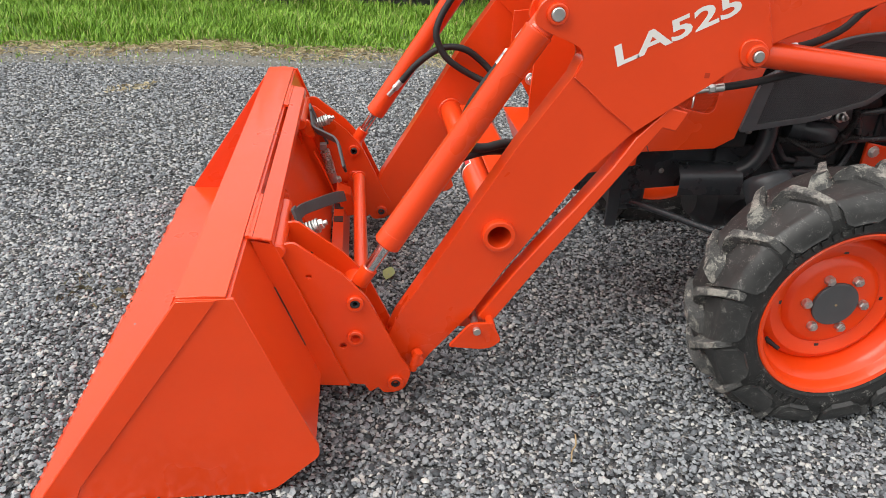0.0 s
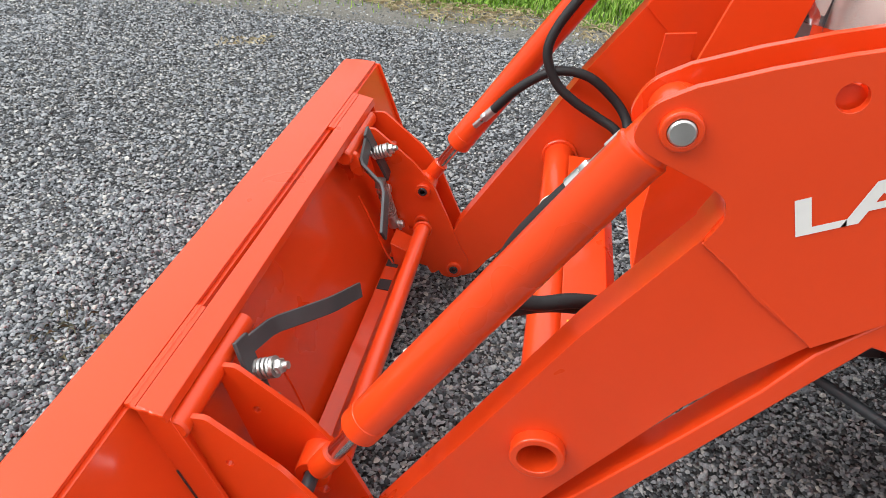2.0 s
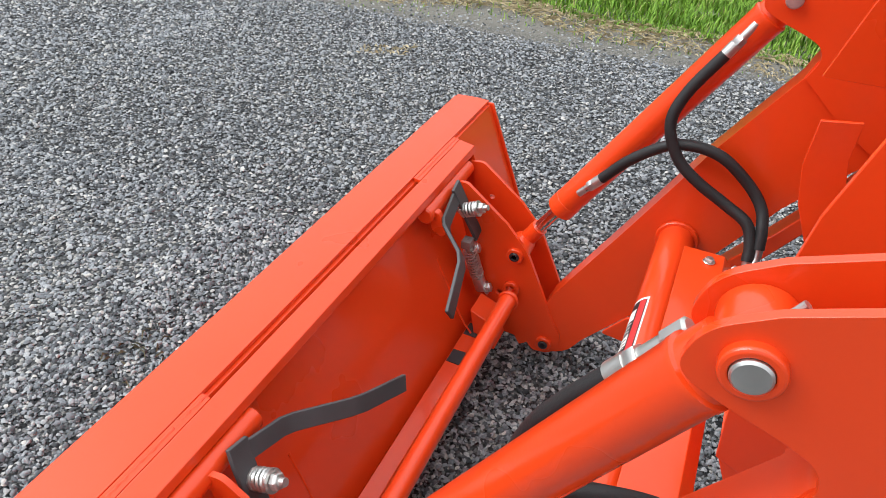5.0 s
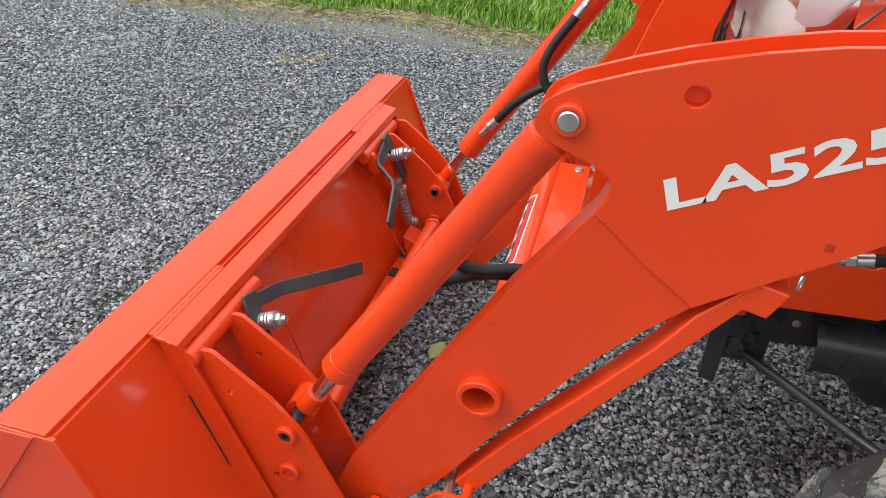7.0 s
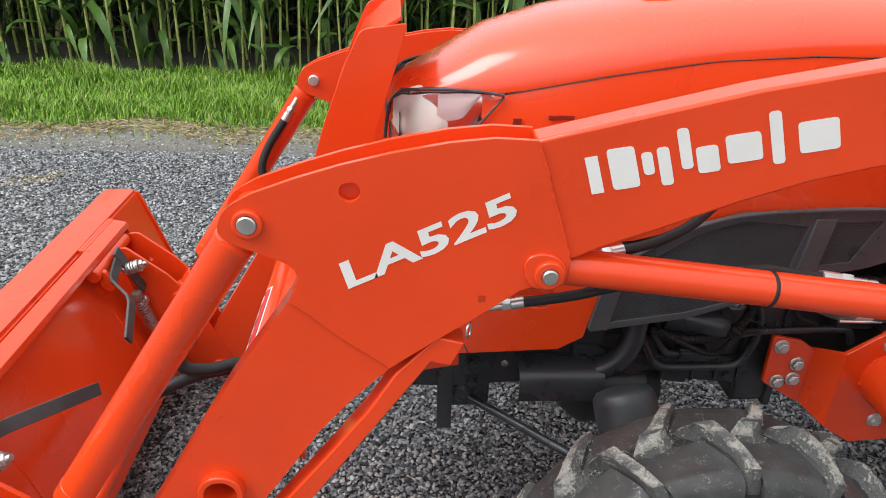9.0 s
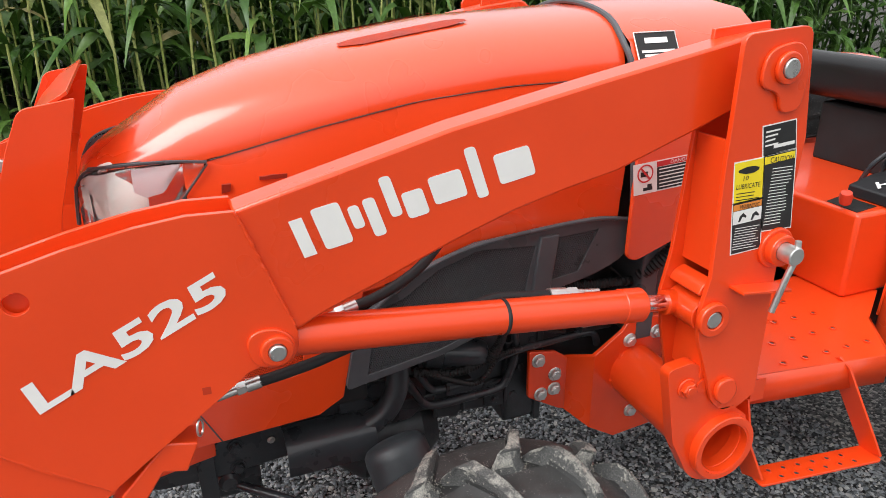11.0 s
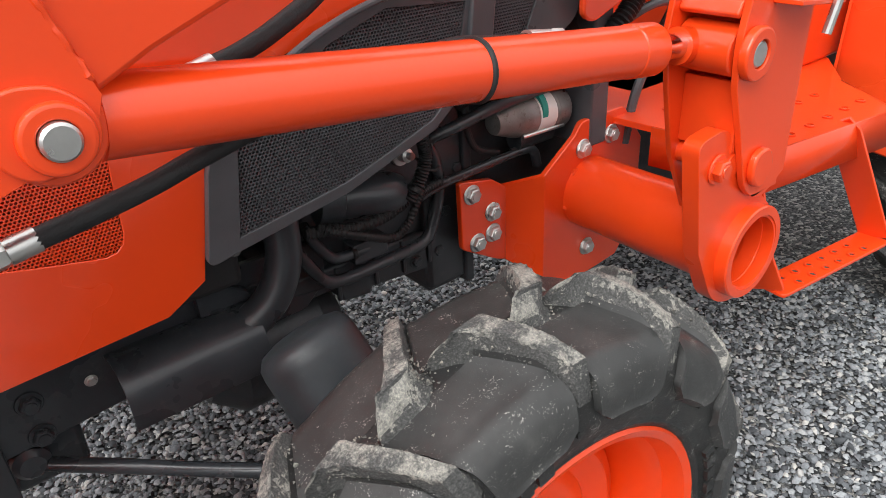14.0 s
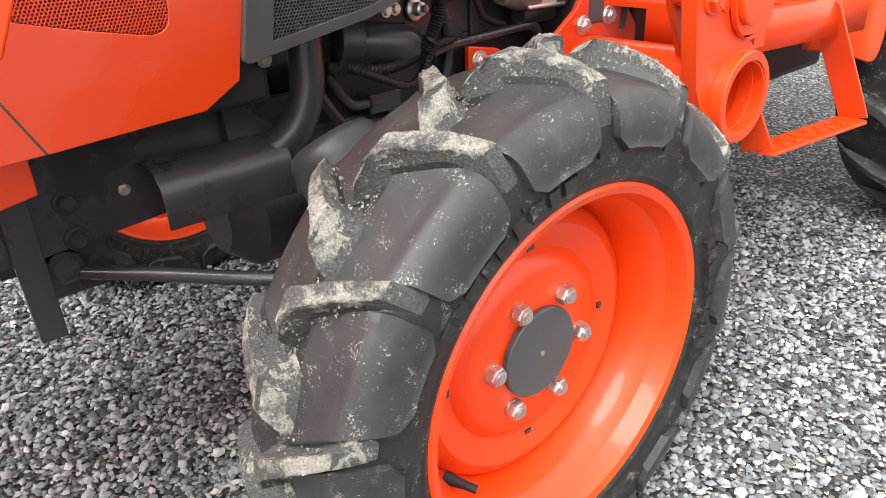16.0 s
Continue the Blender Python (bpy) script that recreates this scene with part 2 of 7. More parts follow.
STONE_TONES = [(0.0, (0.031, 0.034, 0.038)), (0.17, (0.100, 0.109, 0.118)), (0.45, (0.220, 0.238, 0.255)), (0.78, (0.345, 0.365, 0.378)), (0.94, (0.43, 0.435, 0.425)), (1.0, (0.55, 0.54, 0.505))]
CLAY = island_material("dried_clay", [(0.0, (0.10, 0.10, 0.095)), (0.7, (0.20, 0.196, 0.175)), (1.0, (0.36, 0.335, 0.28))], 0.9, 700, 0.5)
GRAVEL_BED = gravel_sheet_material()
STONES = island_material("crushed_stone", STONE_TONES, 0.8, 260)
STONE_PIECE = island_material("crushed_stone_piece", STONE_TONES, 0.8, 260, 0.2, True)
GRASS = island_material("grass_blades", [(0.0, (0.09, 0.20, 0.012)), (0.5, (0.18, 0.36, 0.028)), (0.88, (0.28, 0.48, 0.05)), (1.0, (0.42, 0.38, 0.16))], 0.6, 40, 0)
MOSS = island_material("dark_moss", [(0.0, (0.06, 0.058, 0.035)), (1.0, (0.17, 0.15, 0.09))], 0.9, 60, 0)
STRAW = island_material("dry_straw", [(0.0, (0.30, 0.24, 0.13)), (1.0, (0.58, 0.50, 0.31))], 0.8, 60, 0)
CORN_LEAF = island_material("maize_leaf", [(0.0, (0.03, 0.08, 0.012)), (0.6, (0.065, 0.145, 0.024)), (1.0, (0.13, 0.24, 0.05))], 0.4, 30, 0)
CORN_LEAF_PIECE = island_material("maize_leaf_piece", [(0.0, (0.035, 0.09, 0.013)), (0.6, (0.08, 0.17, 0.027)), (0.93, (0.15, 0.27, 0.055)), (1.0, (0.36, 0.29, 0.12))], 0.38, 30, 0, True)
CORN_STALK = island_material("maize_stalk", [(0.0, (0.30, 0.36, 0.09)), (1.0, (0.50, 0.52, 0.18))], 0.55, 25, 0, True)
LEAF_DRY = varied("pale_green_leaf", (0.35, 0.40, 0.17), 0.6, 0, 0, 20, 80, 0.15, 0.1)
TWIG_DRY = varied("dry_twig", (0.33, 0.25, 0.14), 0.8, 0, 0, 40, 200, 0.2, 0.2)


# ---- mesh helpers ----
class Shape:
    """Vertices and faces that grow piece by piece."""

    def __init__(self):
        self.v, self.f = [], []

    def add(self, vs, fs):
        o = len(self.v)
        self.v += [tuple(p) for p in vs]
        self.f += [[i + o for i in q] for q in fs]
        return self

    def join(self, other, m=None):
        return self.add([m @ Vector(p) for p in other.v] if m else other.v, other.f)


def part(name, shape, material, parent=None, label="", smooth=35, bevel=0.0, segs=2):
    me = bpy.data.meshes.new(name)
    me.from_pydata(shape.v, [], shape.f)
    bm = bmesh.new()
    bm.from_mesh(me)
    bmesh.ops.recalc_face_normals(bm, faces=bm.faces)
    bm.to_mesh(me)
    bm.free()
    me.materials.append(material)
    me.shade_smooth()
    me.set_sharp_from_angle(angle=radians(smooth))
    ob = new(name, me)
    if parent:
        ob.parent = parent
        ob.matrix_parent_inverse = Matrix.Translation(parent_place(parent)).inverted()
    if bevel:
        b = ob.modifiers.new("edge", "BEVEL")
        b.width, b.segments, b.limit_method, b.angle_limit = bevel, segs, "ANGLE", radians(40)
        b.harden_normals = False
    if label:
        ob["label"] = label
    return ob


def parent_place(ob):
    p = Vector(ob.location)
    while ob.parent:
        p = ob.matrix_parent_inverse.translation + p
        ob = ob.parent
        p = p + Vector(ob.location)
    return p


def thing(name, place, label, category, group="", kind=""):
    return tagged(place_empty(name, place), label, category, group, kind)


def place_empty(name, place):
    ob = new(name)
    ob.location = place
    ob.empty_display_size = 0.1
    return ob


def rounded(pts, n=5):
    """A closed outline in which corners written (a, b, r) are rounded."""
    out, k = [], len(pts)
    for i, p in enumerate(pts):
        if len(p) < 3 or not p[2]:
            out.append((p[0], p[1]))
            continue
        a, b, c = Vector(pts[i - 1][:2]), Vector(p[:2]), Vector(pts[(i + 1) % k][:2])
        u, w = (a - b), (c - b)
        cut = min(p[2], 0.48 * u.length, 0.48 * w.length)
        s, e = b + u.normalized() * cut, b + w.normalized() * cut
        for j in range(n + 1):
            t = j / n
            q = (1 - t) ** 2 * s + 2 * t * (1 - t) * b + t * t * e
            out.append((q.x, q.y))
    return out


def disc_outline(x, z, r, n=20):
    return [(x + r * math.cos(2 * math.pi * i / n), z + r * math.sin(2 * math.pi * i / n)) for i in range(n)]


def plate(outline, y0, y1, holes=(), axes="xz"):
    """A flat plate with that outline, between two planes, with holes through it."""
    def at(p, h):
        return {"xz": (p[0], h, p[1]), "xy": (p[0], p[1], h), "yz": (h, p[0], p[1])}[axes]
    outer = rounded(outline)
    s = Shape()
    loops = [outer] + [list(h) for h in holes]
    if not holes:
        n = len(outer)
        s.add([at(p, y0) for p in outer] + [at(p, y1) for p in outer],
              [list(range(n))[::-1], [n + i for i in range(n)]] + [[i, (i + 1) % n, n + (i + 1) % n, n + i] for i in range(n)])
        return s
    bm = bmesh.new()
    edges = []
    for lp in loops:
        vs = [bm.verts.new((p[0], p[1], 0)) for p in lp]
        edges += [bm.edges.new((vs[i], vs[(i + 1) % len(vs)])) for i in range(len(vs))]
    bmesh.ops.triangle_fill(bm, use_beauty=True, edges=edges)
    bm.verts.index_update()
    flat = [(v.co.x, v.co.y) for v in bm.verts]
    tris = [[v.index for v in f.verts] for f in bm.faces]
    bm.free()
    n = len(flat)
    fs = [t[::-1] for t in tris] + [[n + i for i in t] for t in tris]
    o = 0
    for lp in loops:
        k = len(lp)
        fs += [[o + i, o + (i + 1) % k, n + o + (i + 1) % k, n + o + i] for i in range(k)]
        o += k
    return s.add([at(p, y0) for p in flat] + [at(p, y1) for p in flat], fs)


def box(x0, x1, y0, y1, z0, z1):
    return plate([(x0, z0), (x1, z0), (x1, z1), (x0, z1)], y0, y1)


def lathe(profile, origin, axis, n=28, closed=False):
    """Turns (radius, height) pairs about an axis."""
    axis = Vector(axis).normalized()
    q = Vector((0, 0, 1)).rotation_difference(axis).to_matrix()
    o = Vector(origin)
    vs, fs = [], []
    for r, h in profile:
        for i in range(n):
            a = 2 * math.pi * i / n
            vs.append(o + q @ Vector((r * math.cos(a), r * math.sin(a), h)))
    k = len(profile)
    for j in range(k if closed else k - 1):
        for i in range(n):
            fs.append([j * n + i, j * n + (i + 1) % n, ((j + 1) % k) * n + (i + 1) % n, ((j + 1) % k) * n + i])
    if not closed:
        fs += [list(range(n))[::-1], [(k - 1) * n + i for i in range(n)]]
    return Shape().add(vs, fs)


def rod(a, b, r, n=24, r2=None, soft=0.0):
    a, b = Vector(a), Vector(b)
    d = (b - a).length
    r2 = r if r2 is None else r2
    prof = [(r, 0), (r2, d)]
    if soft:
        prof = [(r - soft, 0), (r, soft), (r2, d - soft), (r2 - soft, d)]
    return lathe(prof, a, b - a, n)


def pipe(a, b, ro, ri, n=32, soft=0.002):
    a, b = Vector(a), Vector(b)
    d = (b - a).length
    return lathe([(ri, 0), (ro - soft, 0), (ro, soft), (ro, d - soft), (ro - soft, d), (ri, d)], a, b - a, n, True)


def hexagon(a, axis, r, h, n=6):
    return lathe([(r * 0.94, 0), (r, h * 0.1), (r, h * 0.8), (r * 0.86, h)], a, axis, n)


def bolt(at, axis, r=0.011, washer=True):
    """A hexagon bolt head on its washer."""
    at, axis = Vector(at), Vector(axis).normalized()
    s = Shape()
    if washer:
        s.join(lathe([(r * 1.25, 0), (r * 1.35, r * 0.12), (r * 1.25, r * 0.24)], at, axis, 20))
    s.join(hexagon(at + axis * r * 0.2, axis, r, r * 0.75))
    s.join(lathe([(r * 0.6, 0), (r * 0.55, r * 0.1)], at + axis * r * 0.94, axis, 16))
    return s


def spline(pts, n=8):
    pts = [Vector(p) for p in pts]
    ext = [2 * pts[0] - pts[1]] + pts + [2 * pts[-1] - pts[-2]]
    out = []
    for i in range(1, len(ext) - 2):
        p0, p1, p2, p3 = ext[i - 1:i + 3]
        for j in range(n):
            t = j / n
            out.append(0.5 * (2 * p1 + (p2 - p0) * t + (2 * p0 - 5 * p1 + 4 * p2 - p3) * t * t + (3 * p1 - 3 * p2 + p3 - p0) * t ** 3))
    return out + [pts[-1]]


def sweep(pts, r, n=12, smooth=8, radii=None, flat=None):
    """A round (or, with flat=(w, h), a rectangular) section along a curve."""
    p = spline(pts, smooth) if smooth else [Vector(q) for q in pts]
    vs, fs = [], []
    t0 = (p[1] - p[0]).normalized()
    u = t0.orthogonal().normalized()
    if abs(t0.z) < 0.95:
        u = (Vector((0, 0, 1)) - t0 * t0.z).normalized()
    for i, c in enumerate(p):
        t = (p[min(i + 1, len(p) - 1)] - p[max(i - 1, 0)]).normalized()
        u = (u - t * u.dot(t)).normalized()
        w = t.cross(u)
        rr = radii(i, len(p)) if radii else r
        if flat:
            ring = [c + u * (flat[1] * b) + w * (flat[0] * a) for a, b in ((-.5, -.5), (.5, -.5), (.5, .5), (-.5, .5))]
        else:
            ring = [c + (u * math.cos(2 * math.pi * k / n) + w * math.sin(2 * math.pi * k / n)) * rr for k in range(n)]
        vs += ring
    n = 4 if flat else n
    for i in range(len(p) - 1):
        for k in range(n):
            fs.append([i * n + k, i * n + (k + 1) % n, (i + 1) * n + (k + 1) % n, (i + 1) * n + k])
    fs += [list(range(n))[::-1], [(len(p) - 1) * n + k for k in range(n)]]
    return Shape().add(vs, fs)


def ribbed(pts, r, pitch=0.006):
    """A corrugated conduit."""
    d = sum((Vector(pts[i + 1]) - Vector(pts[i])).length for i in range(len(pts) - 1))
    per = max(4, int(d / pitch * 2 / (len(pts) - 1)))
    return sweep(pts, r, 10, per, lambda i, k: r if i % 2 else r * 0.8)


def bead(a, b, r, seed=1):
    """A weld bead."""
    rnd = random.Random(seed)
    a, b = Vector(a), Vector(b)
    k = max(4, int((b - a).length / 0.004))
    pts = [a.lerp(b, i / k) + Vector([rnd.uniform(-1, 1) * r * 0.25 for _ in range(3)]) for i in range(k + 1)]
    return sweep(pts, r, 7, 0, lambda i, n: r * rnd.uniform(0.8, 1.15))


def honeycomb(outline, y, pitch, rib, flip=1, bend=None):
    """A perforated sheet: hexagonal holes within an outline, in a plane of constant y."""
    def inside(px, pz):
        c, n = False, len(outline)
        for i in range(n):
            (x1, z1), (x2, z2) = outline[i], outline[i - 1]
            if (z1 > pz) != (z2 > pz) and px < (x2 - x1) * (pz - z1) / (z2 - z1) + x1:
                c = not c
        return c
    xs, zs = [p[0] for p in outline], [p[1] for p in outline]
    s = Shape()
    ro = pitch / math.sqrt(3)
    ri = ro - rib
    row = 0
    z = min(zs)
    while z < max(zs):
        x = min(xs) + (pitch / 2 if row % 2 else 0)
        while x < max(xs):
            if inside(x, z):
                o = [(x + ro * math.sin(math.pi / 3 * i), z + ro * math.cos(math.pi / 3 * i)) for i in range(6)]
                q = [(x + ri * math.sin(math.pi / 3 * i), z + ri * math.cos(math.pi / 3 * i)) for i in range(6)]
                yy = [bend(a, b) if bend else y for a, b in o + q]
                vs = [(a, c, b) for (a, b), c in zip(o + q, yy)] + [(a, c + 0.004, b) for (a, b), c in zip(q, yy[6:])]
                s.add(vs, [[i, (i + 1) % 6, 6 + (i + 1) % 6, 6 + i] for i in range(6)] + [[6 + i, 6 + (i + 1) % 6, 12 + (i + 1) % 6, 12 + i] for i in range(6)])
            x += pitch
        z += pitch * math.sqrt(3) / 2
        row += 1
    return s


def lettering(text, size, width, m, shear=0.0, depth=0.0004, bold=0.0):
    """Words in the built-in font, fitted to a width, standing in the plane given by m (x along the line, y up the letters)."""
    cu = bpy.data.curves.new("words", "FONT")
    cu.body, cu.size, cu.extrude, cu.shear, cu.resolution_u, cu.offset = text, 1.0, 0.0, shear, 3, bold
    ob = bpy.data.objects.new("words", cu)
    scene.collection.objects.link(ob)
    me = bpy.data.meshes.new_from_object(ob.evaluated_get(bpy.context.evaluated_depsgraph_get()))
    xs, ys = [v.co.x for v in me.vertices], [v.co.y for v in me.vertices]
    kx, ky = width / (max(xs) - min(xs)), size / (max(ys) - min(ys))
    vs = [m @ Vector(((v.co.x - min(xs)) * kx, (v.co.y - min(ys)) * ky, depth)) for v in me.vertices]
    s = Shape().add(vs, [list(p.vertices) for p in me.polygons])
    bpy.data.objects.remove(ob)
    bpy.data.curves.remove(cu)
    bpy.data.meshes.remove(me)
    return s

# ---- front loader ----
AO, AI = 0.499, 0.441          # outer and inner face of each boom arm
PIN_A, PIN_B = (-0.788, 1.021), (-0.321, 0.9425)
PIN_C, PIN_D = (0.457, 0.857), (0.583, 0.978)
PIN_Q1, PIN_Q2, PIN_Q3 = (-1.222, 0.341), (-1.222, 0.240), (-1.120, 0.095)
TORQUE = (-0.871, 0.494)

ELBOW = [(-0.826, 1.042, 0.03), (-0.782, 1.068), (-0.715, 1.094), (-0.648, 1.116), (-0.57, 1.137), (-0.487, 1.154), (-0.42, 1.162), (-0.357, 1.160),
         (-0.286, 0.962), (-0.296, 0.935, 0.02), (-0.330, 0.922, 0.03), (-0.364, 0.911), (-0.400, 0.883), (-0.436, 0.857), (-0.473, 0.831), (-0.50, 0.812), (-0.571, 0.760),
         (-0.655, 0.820), (-0.731, 0.888), (-0.715, 0.925, 0.012), (-0.724, 0.948, 0.012), (-0.752, 0.962), (-0.805, 0.982, 0.02), (-0.838, 1.0, 0.025)]
LOWER = [(-0.733, 0.886), (-0.718, 0.926, 0.012), (-0.690, 0.945), (-0.60, 0.86), (-0.570, 0.758), (-0.636, 0.690), (-0.693, 0.622), (-0.760, 0.520), (-0.851, 0.385), (-0.922, 0.262), (-1.028, 0.135),
         (-1.060, 0.085, 0.02), (-1.110, 0.060, 0.03), (-1.160, 0.080, 0.03), (-1.155, 0.150, 0.03), (-1.119, 0.246), (-0.979, 0.484), (-0.845, 0.717)]
UPPER = [(-0.360, 1.159), (-0.20, 1.201), (-0.035, 1.244), (0.22, 1.296), (0.48, 1.346), (0.60, 1.360, 0.03), (0.64, 1.30, 0.03), (0.60, 1.245, 0.03), (0.486, 1.226), (0.401, 1.195),
         (0.259, 1.145), (0.16, 1.124), (0.071, 1.101), (-0.030, 1.066), (-0.098, 1.039), (-0.149, 1.018), (-0.200, 0.999), (-0.244, 0.982), (-0.288, 0.961)]

loader = thing("front_loader", (-0.4, 0, 0), "orange painted steel front loader with curved boom arms and hydraulic cylinders", "front loader")


def P(xz, y):
    return (xz[0], y, xz[1])


def boom(s):
    up = lambda a, b: (s * a, s * b)
    part("lower_arm", plate(LOWER, *up(AI, AO), holes=[disc_outline(*TORQUE, 0.029, 28)]), ORANGE, loader, bevel=0.004)
    part("upper_arm", plate(UPPER, *up(AI, AO)), ORANGE, loader, bevel=0.005)
    part("elbow_plate", plate(ELBOW, *up(AO - 0.004, AO + 0.006), holes=[disc_outline(-0.635, 1.0745, 0.016), disc_outline(*PIN_A, 0.013)]), ORANGE, loader, bevel=0.0012)
    inner = [(x, z + (0.003 if i < 8 else 0)) + tuple(r) for i, (x, z, *r) in enumerate(ELBOW)]
    part("elbow_plate", plate(inner, *up(AI - 0.006, AI + 0.004), holes=[disc_outline(-0.622, 1.078, 0.016), disc_outline(*PIN_A, 0.013)]), ORANGE, loader, bevel=0.0012)
    # folded bridge between the two elbow plates, under the open nose
    part("bridge_plate", plate([(-0.70, 0.93), (-0.66, 1.02), (-0.52, 1.075), (-0.36, 1.10), (-0.36, 1.09), (-0.51, 1.06), (-0.65, 1.005), (-0.69, 0.92)], *up(AI, AO - 0.004)), ORANGE, loader)
    for a, b, r, k in ((P((-0.731, 0.886), s * (AO + 0.004)), P((-0.571, 0.760), s * (AO + 0.0035)), 0.0026, 3), (P((-0.357, 1.158), s * (AO + 0.004)), P((-0.290, 0.972), s * (AO + 0.0035)), 0.003, 4)):
        part("weld_seam", bead(a, b, r, k), ORANGE, loader, "painted weld bead")
    # pin A: boss, pin and grease fitting
    b = pipe(P(PIN_A, s * (AO + 0.001)), P(PIN_A, s * (AO + 0.016)), 0.0235, 0.0155)
    part("pin_boss", b, ORANGE, loader, bevel=0.0015)
    part("pin", rod(P(PIN_A, s * (AI - 0.02)), P(PIN_A, s * (AO + 0.019)), 0.0150, 28, soft=0.002), ZINC, loader, "zinc-plated steel pin")
    b = pipe(P(PIN_B, s * (AO + 0.001)), P(PIN_B, s * (AO + 0.019)), 0.0245, 0.0135)
    part("pin_boss", b, ORANGE, loader, bevel=0.002)
    lobe = plate([(-0.363, 0.958, 0.012), (-0.356, 0.973, 0.012), (-0.339, 0.979, 0.012), (-0.315, 0.976, 0.012), (-0.298, 0.962, 0.012), (-0.291, 0.945, 0.012), (-0.297, 0.926, 0.012), (-0.312, 0.917, 0.012), (-0.342, 0.916, 0.012), (-0.358, 0.930, 0.012)], s * (AO + 0.005), s * (AO + 0.012))
    part("pin_lug", lobe, ORANGE, loader, bevel=0.002)
    part("pin", rod(P(PIN_B, s * (AI - 0.02)), P(PIN_B, s * (AO + 0.025)), 0.0131, 28, soft=0.002), ZINC, loader, "zinc-plated steel pin")
    part("hole_backing", plate(disc_outline(-0.635, 1.062, 0.022), *up(AO - 0.014, AO - 0.010)), ORANGE, loader)
    # square index hole: its shaded recess is painted on in dim orange
    part("square_plug", box(-0.431, -0.419, *up(AO + 0.0061, AO + 0.0065), 0.889, 0.901), ORANGE_DIM, loader, "square hole with its shade painted in dim orange")
    # torque tube end
    part("tube_ring", pipe(P(TORQUE, s * (AO - 0.002)), P(TORQUE, s * (AO + 0.020)), 0.041, 0.029), ORANGE, loader, bevel=0.0015)
    # bucket cylinder
    cy = s * 0.470
    a, q = Vector(P(PIN_A, cy)), Vector(P(PIN_Q1, s * 0.495))
    d = (q - a).normalized()
    L = (q - a).length
    cyl = part("bucket_cylinder", lathe([(0.022, 0.016), (0.030, 0.022), (0.031, 0.050), (0.0345, 0.052), (0.0345, 0.058), (0.0335, 0.060), (0.0335, L * 0.775), (0.0342, L * 0.776), (0.0342, L * 0.815), (0.031, L * 0.82), (0.020, L * 0.822)], a, d, 32), ORANGE, loader, "orange painted hydraulic cylinder barrel")
    part("cylinder_eye", pipe(P(PIN_A, s * 0.446), P(PIN_A, s * 0.494), 0.031, 0.0155), ORANGE, cyl)
    part("piston_rod", rod(a + d * L * 0.81, a + d * L * 0.955, 0.0155), CHROME, cyl, "bare chromed piston rod")
    part("rod_eye", pipe(P(PIN_Q1, s * 0.44), P(PIN_Q1, s * 0.50), 0.030, 0.014).join(rod(a + d * L * 0.915, a + d * L * 0.975, 0.021)), ORANGE, cyl)
    g = a - d * 0.028
    part("grease_nipple", rod(g, g - d * 0.016, 0.004, 10), ZINC, cyl, "zinc grease nipple")
    # lift cylinder
    a, q = Vector(P(PIN_B, cy)), Vector(P(PIN_C, cy))
    d = (q - a).normalized()
    L = (q - a).length
    lift = part("lift_cylinder", lathe([(0.022, 0.03), (0.031, 0.034), (0.031, L * 0.812), (0.0325, L * 0.814), (0.0325, L * 0.869), (0.029, L * 0.874), (0.018, L * 0.876)], a, d, 32), ORANGE, loader, "orange painted hydraulic cylinder barrel")
    part("cylinder_eye", pipe(P(PIN_B, s * 0.44), P(PIN_B, s * 0.50), 0.036, 0.018), ORANGE, lift)
    part("piston_rod", rod(a + d * L * 0.86, a + d * L * 0.97, 0.0165), CHROME, lift, "bare chromed piston rod")
    part("rod_eye", pipe(P(PIN_C, s * 0.457), P(PIN_C, s * 0.536), 0.033, 0.016).join(rod(a + d * L * 0.942, a + d * L * 0.97, 0.024)), ORANGE, lift)
    part("cable_tie", pipe(a + d * L * 0.497, a + d * L * 0.506, 0.0335, 0.030), RUBBER_HOSE, lift, "black cable tie")
    # stowed parking stand along the lower arm
    st = [(-0.872, 0.225), (-0.758, 0.397), (-0.616, 0.602), (-0.502, 0.768), (-0.468, 0.760), (-0.447, 0.806), (-0.494, 0.818), (-0.561, 0.745), (-0.605, 0.671), (-0.681, 0.566), (-0.752, 0.473), (-0.811, 0.394), (-0.905, 0.252)]
    stand = part("parking_stand", plate(st, *up(0.450, 0.500)), ORANGE, loader, "folded orange parking stand", bevel=0.003)
    part("stand_hinge", plate([(-0.985, 0.185, 0.01), (-0.93, 0.255, 0.012), (-0.87, 0.255), (-0.845, 0.20, 0.01), (-0.868, 0.178, 0.02), (-0.90, 0.175)], *up(0.53, 0.538)), ORANGE, stand, bevel=0.001)
    part("stand_hinge", plate([(-0.985, 0.185, 0.01), (-0.93, 0.255, 0.012), (-0.87, 0.255), (-0.845, 0.20, 0.01), (-0.868, 0.178, 0.02), (-0.90, 0.175)], *up(0.43, 0.438)), ORANGE, stand, bevel=0.001)
    part("hinge_pin", rod((-0.913, s * 0.425, 0.236), (-0.913, s * 0.55, 0.236), 0.010, 16, soft=0.001), ZINC, stand, "zinc hinge pin")
    part("hinge_tube", rod((-0.875, s * 0.44, 0.245), (-0.875, s * 0.535, 0.245), 0.011, 16), ORANGE, stand)
    ring_at = Vector((-0.442, s * 0.50, 0.832))
    part("ring_pin", sweep([ring_at + Vector((0.0045 * math.cos(t), 0.008 * math.cos(t), 0.013 * math.sin(t))) for t in [i * math.pi / 6 for i in range(13)]], 0.0018, 6, 3), ZINC, stand, "zinc wire ring")
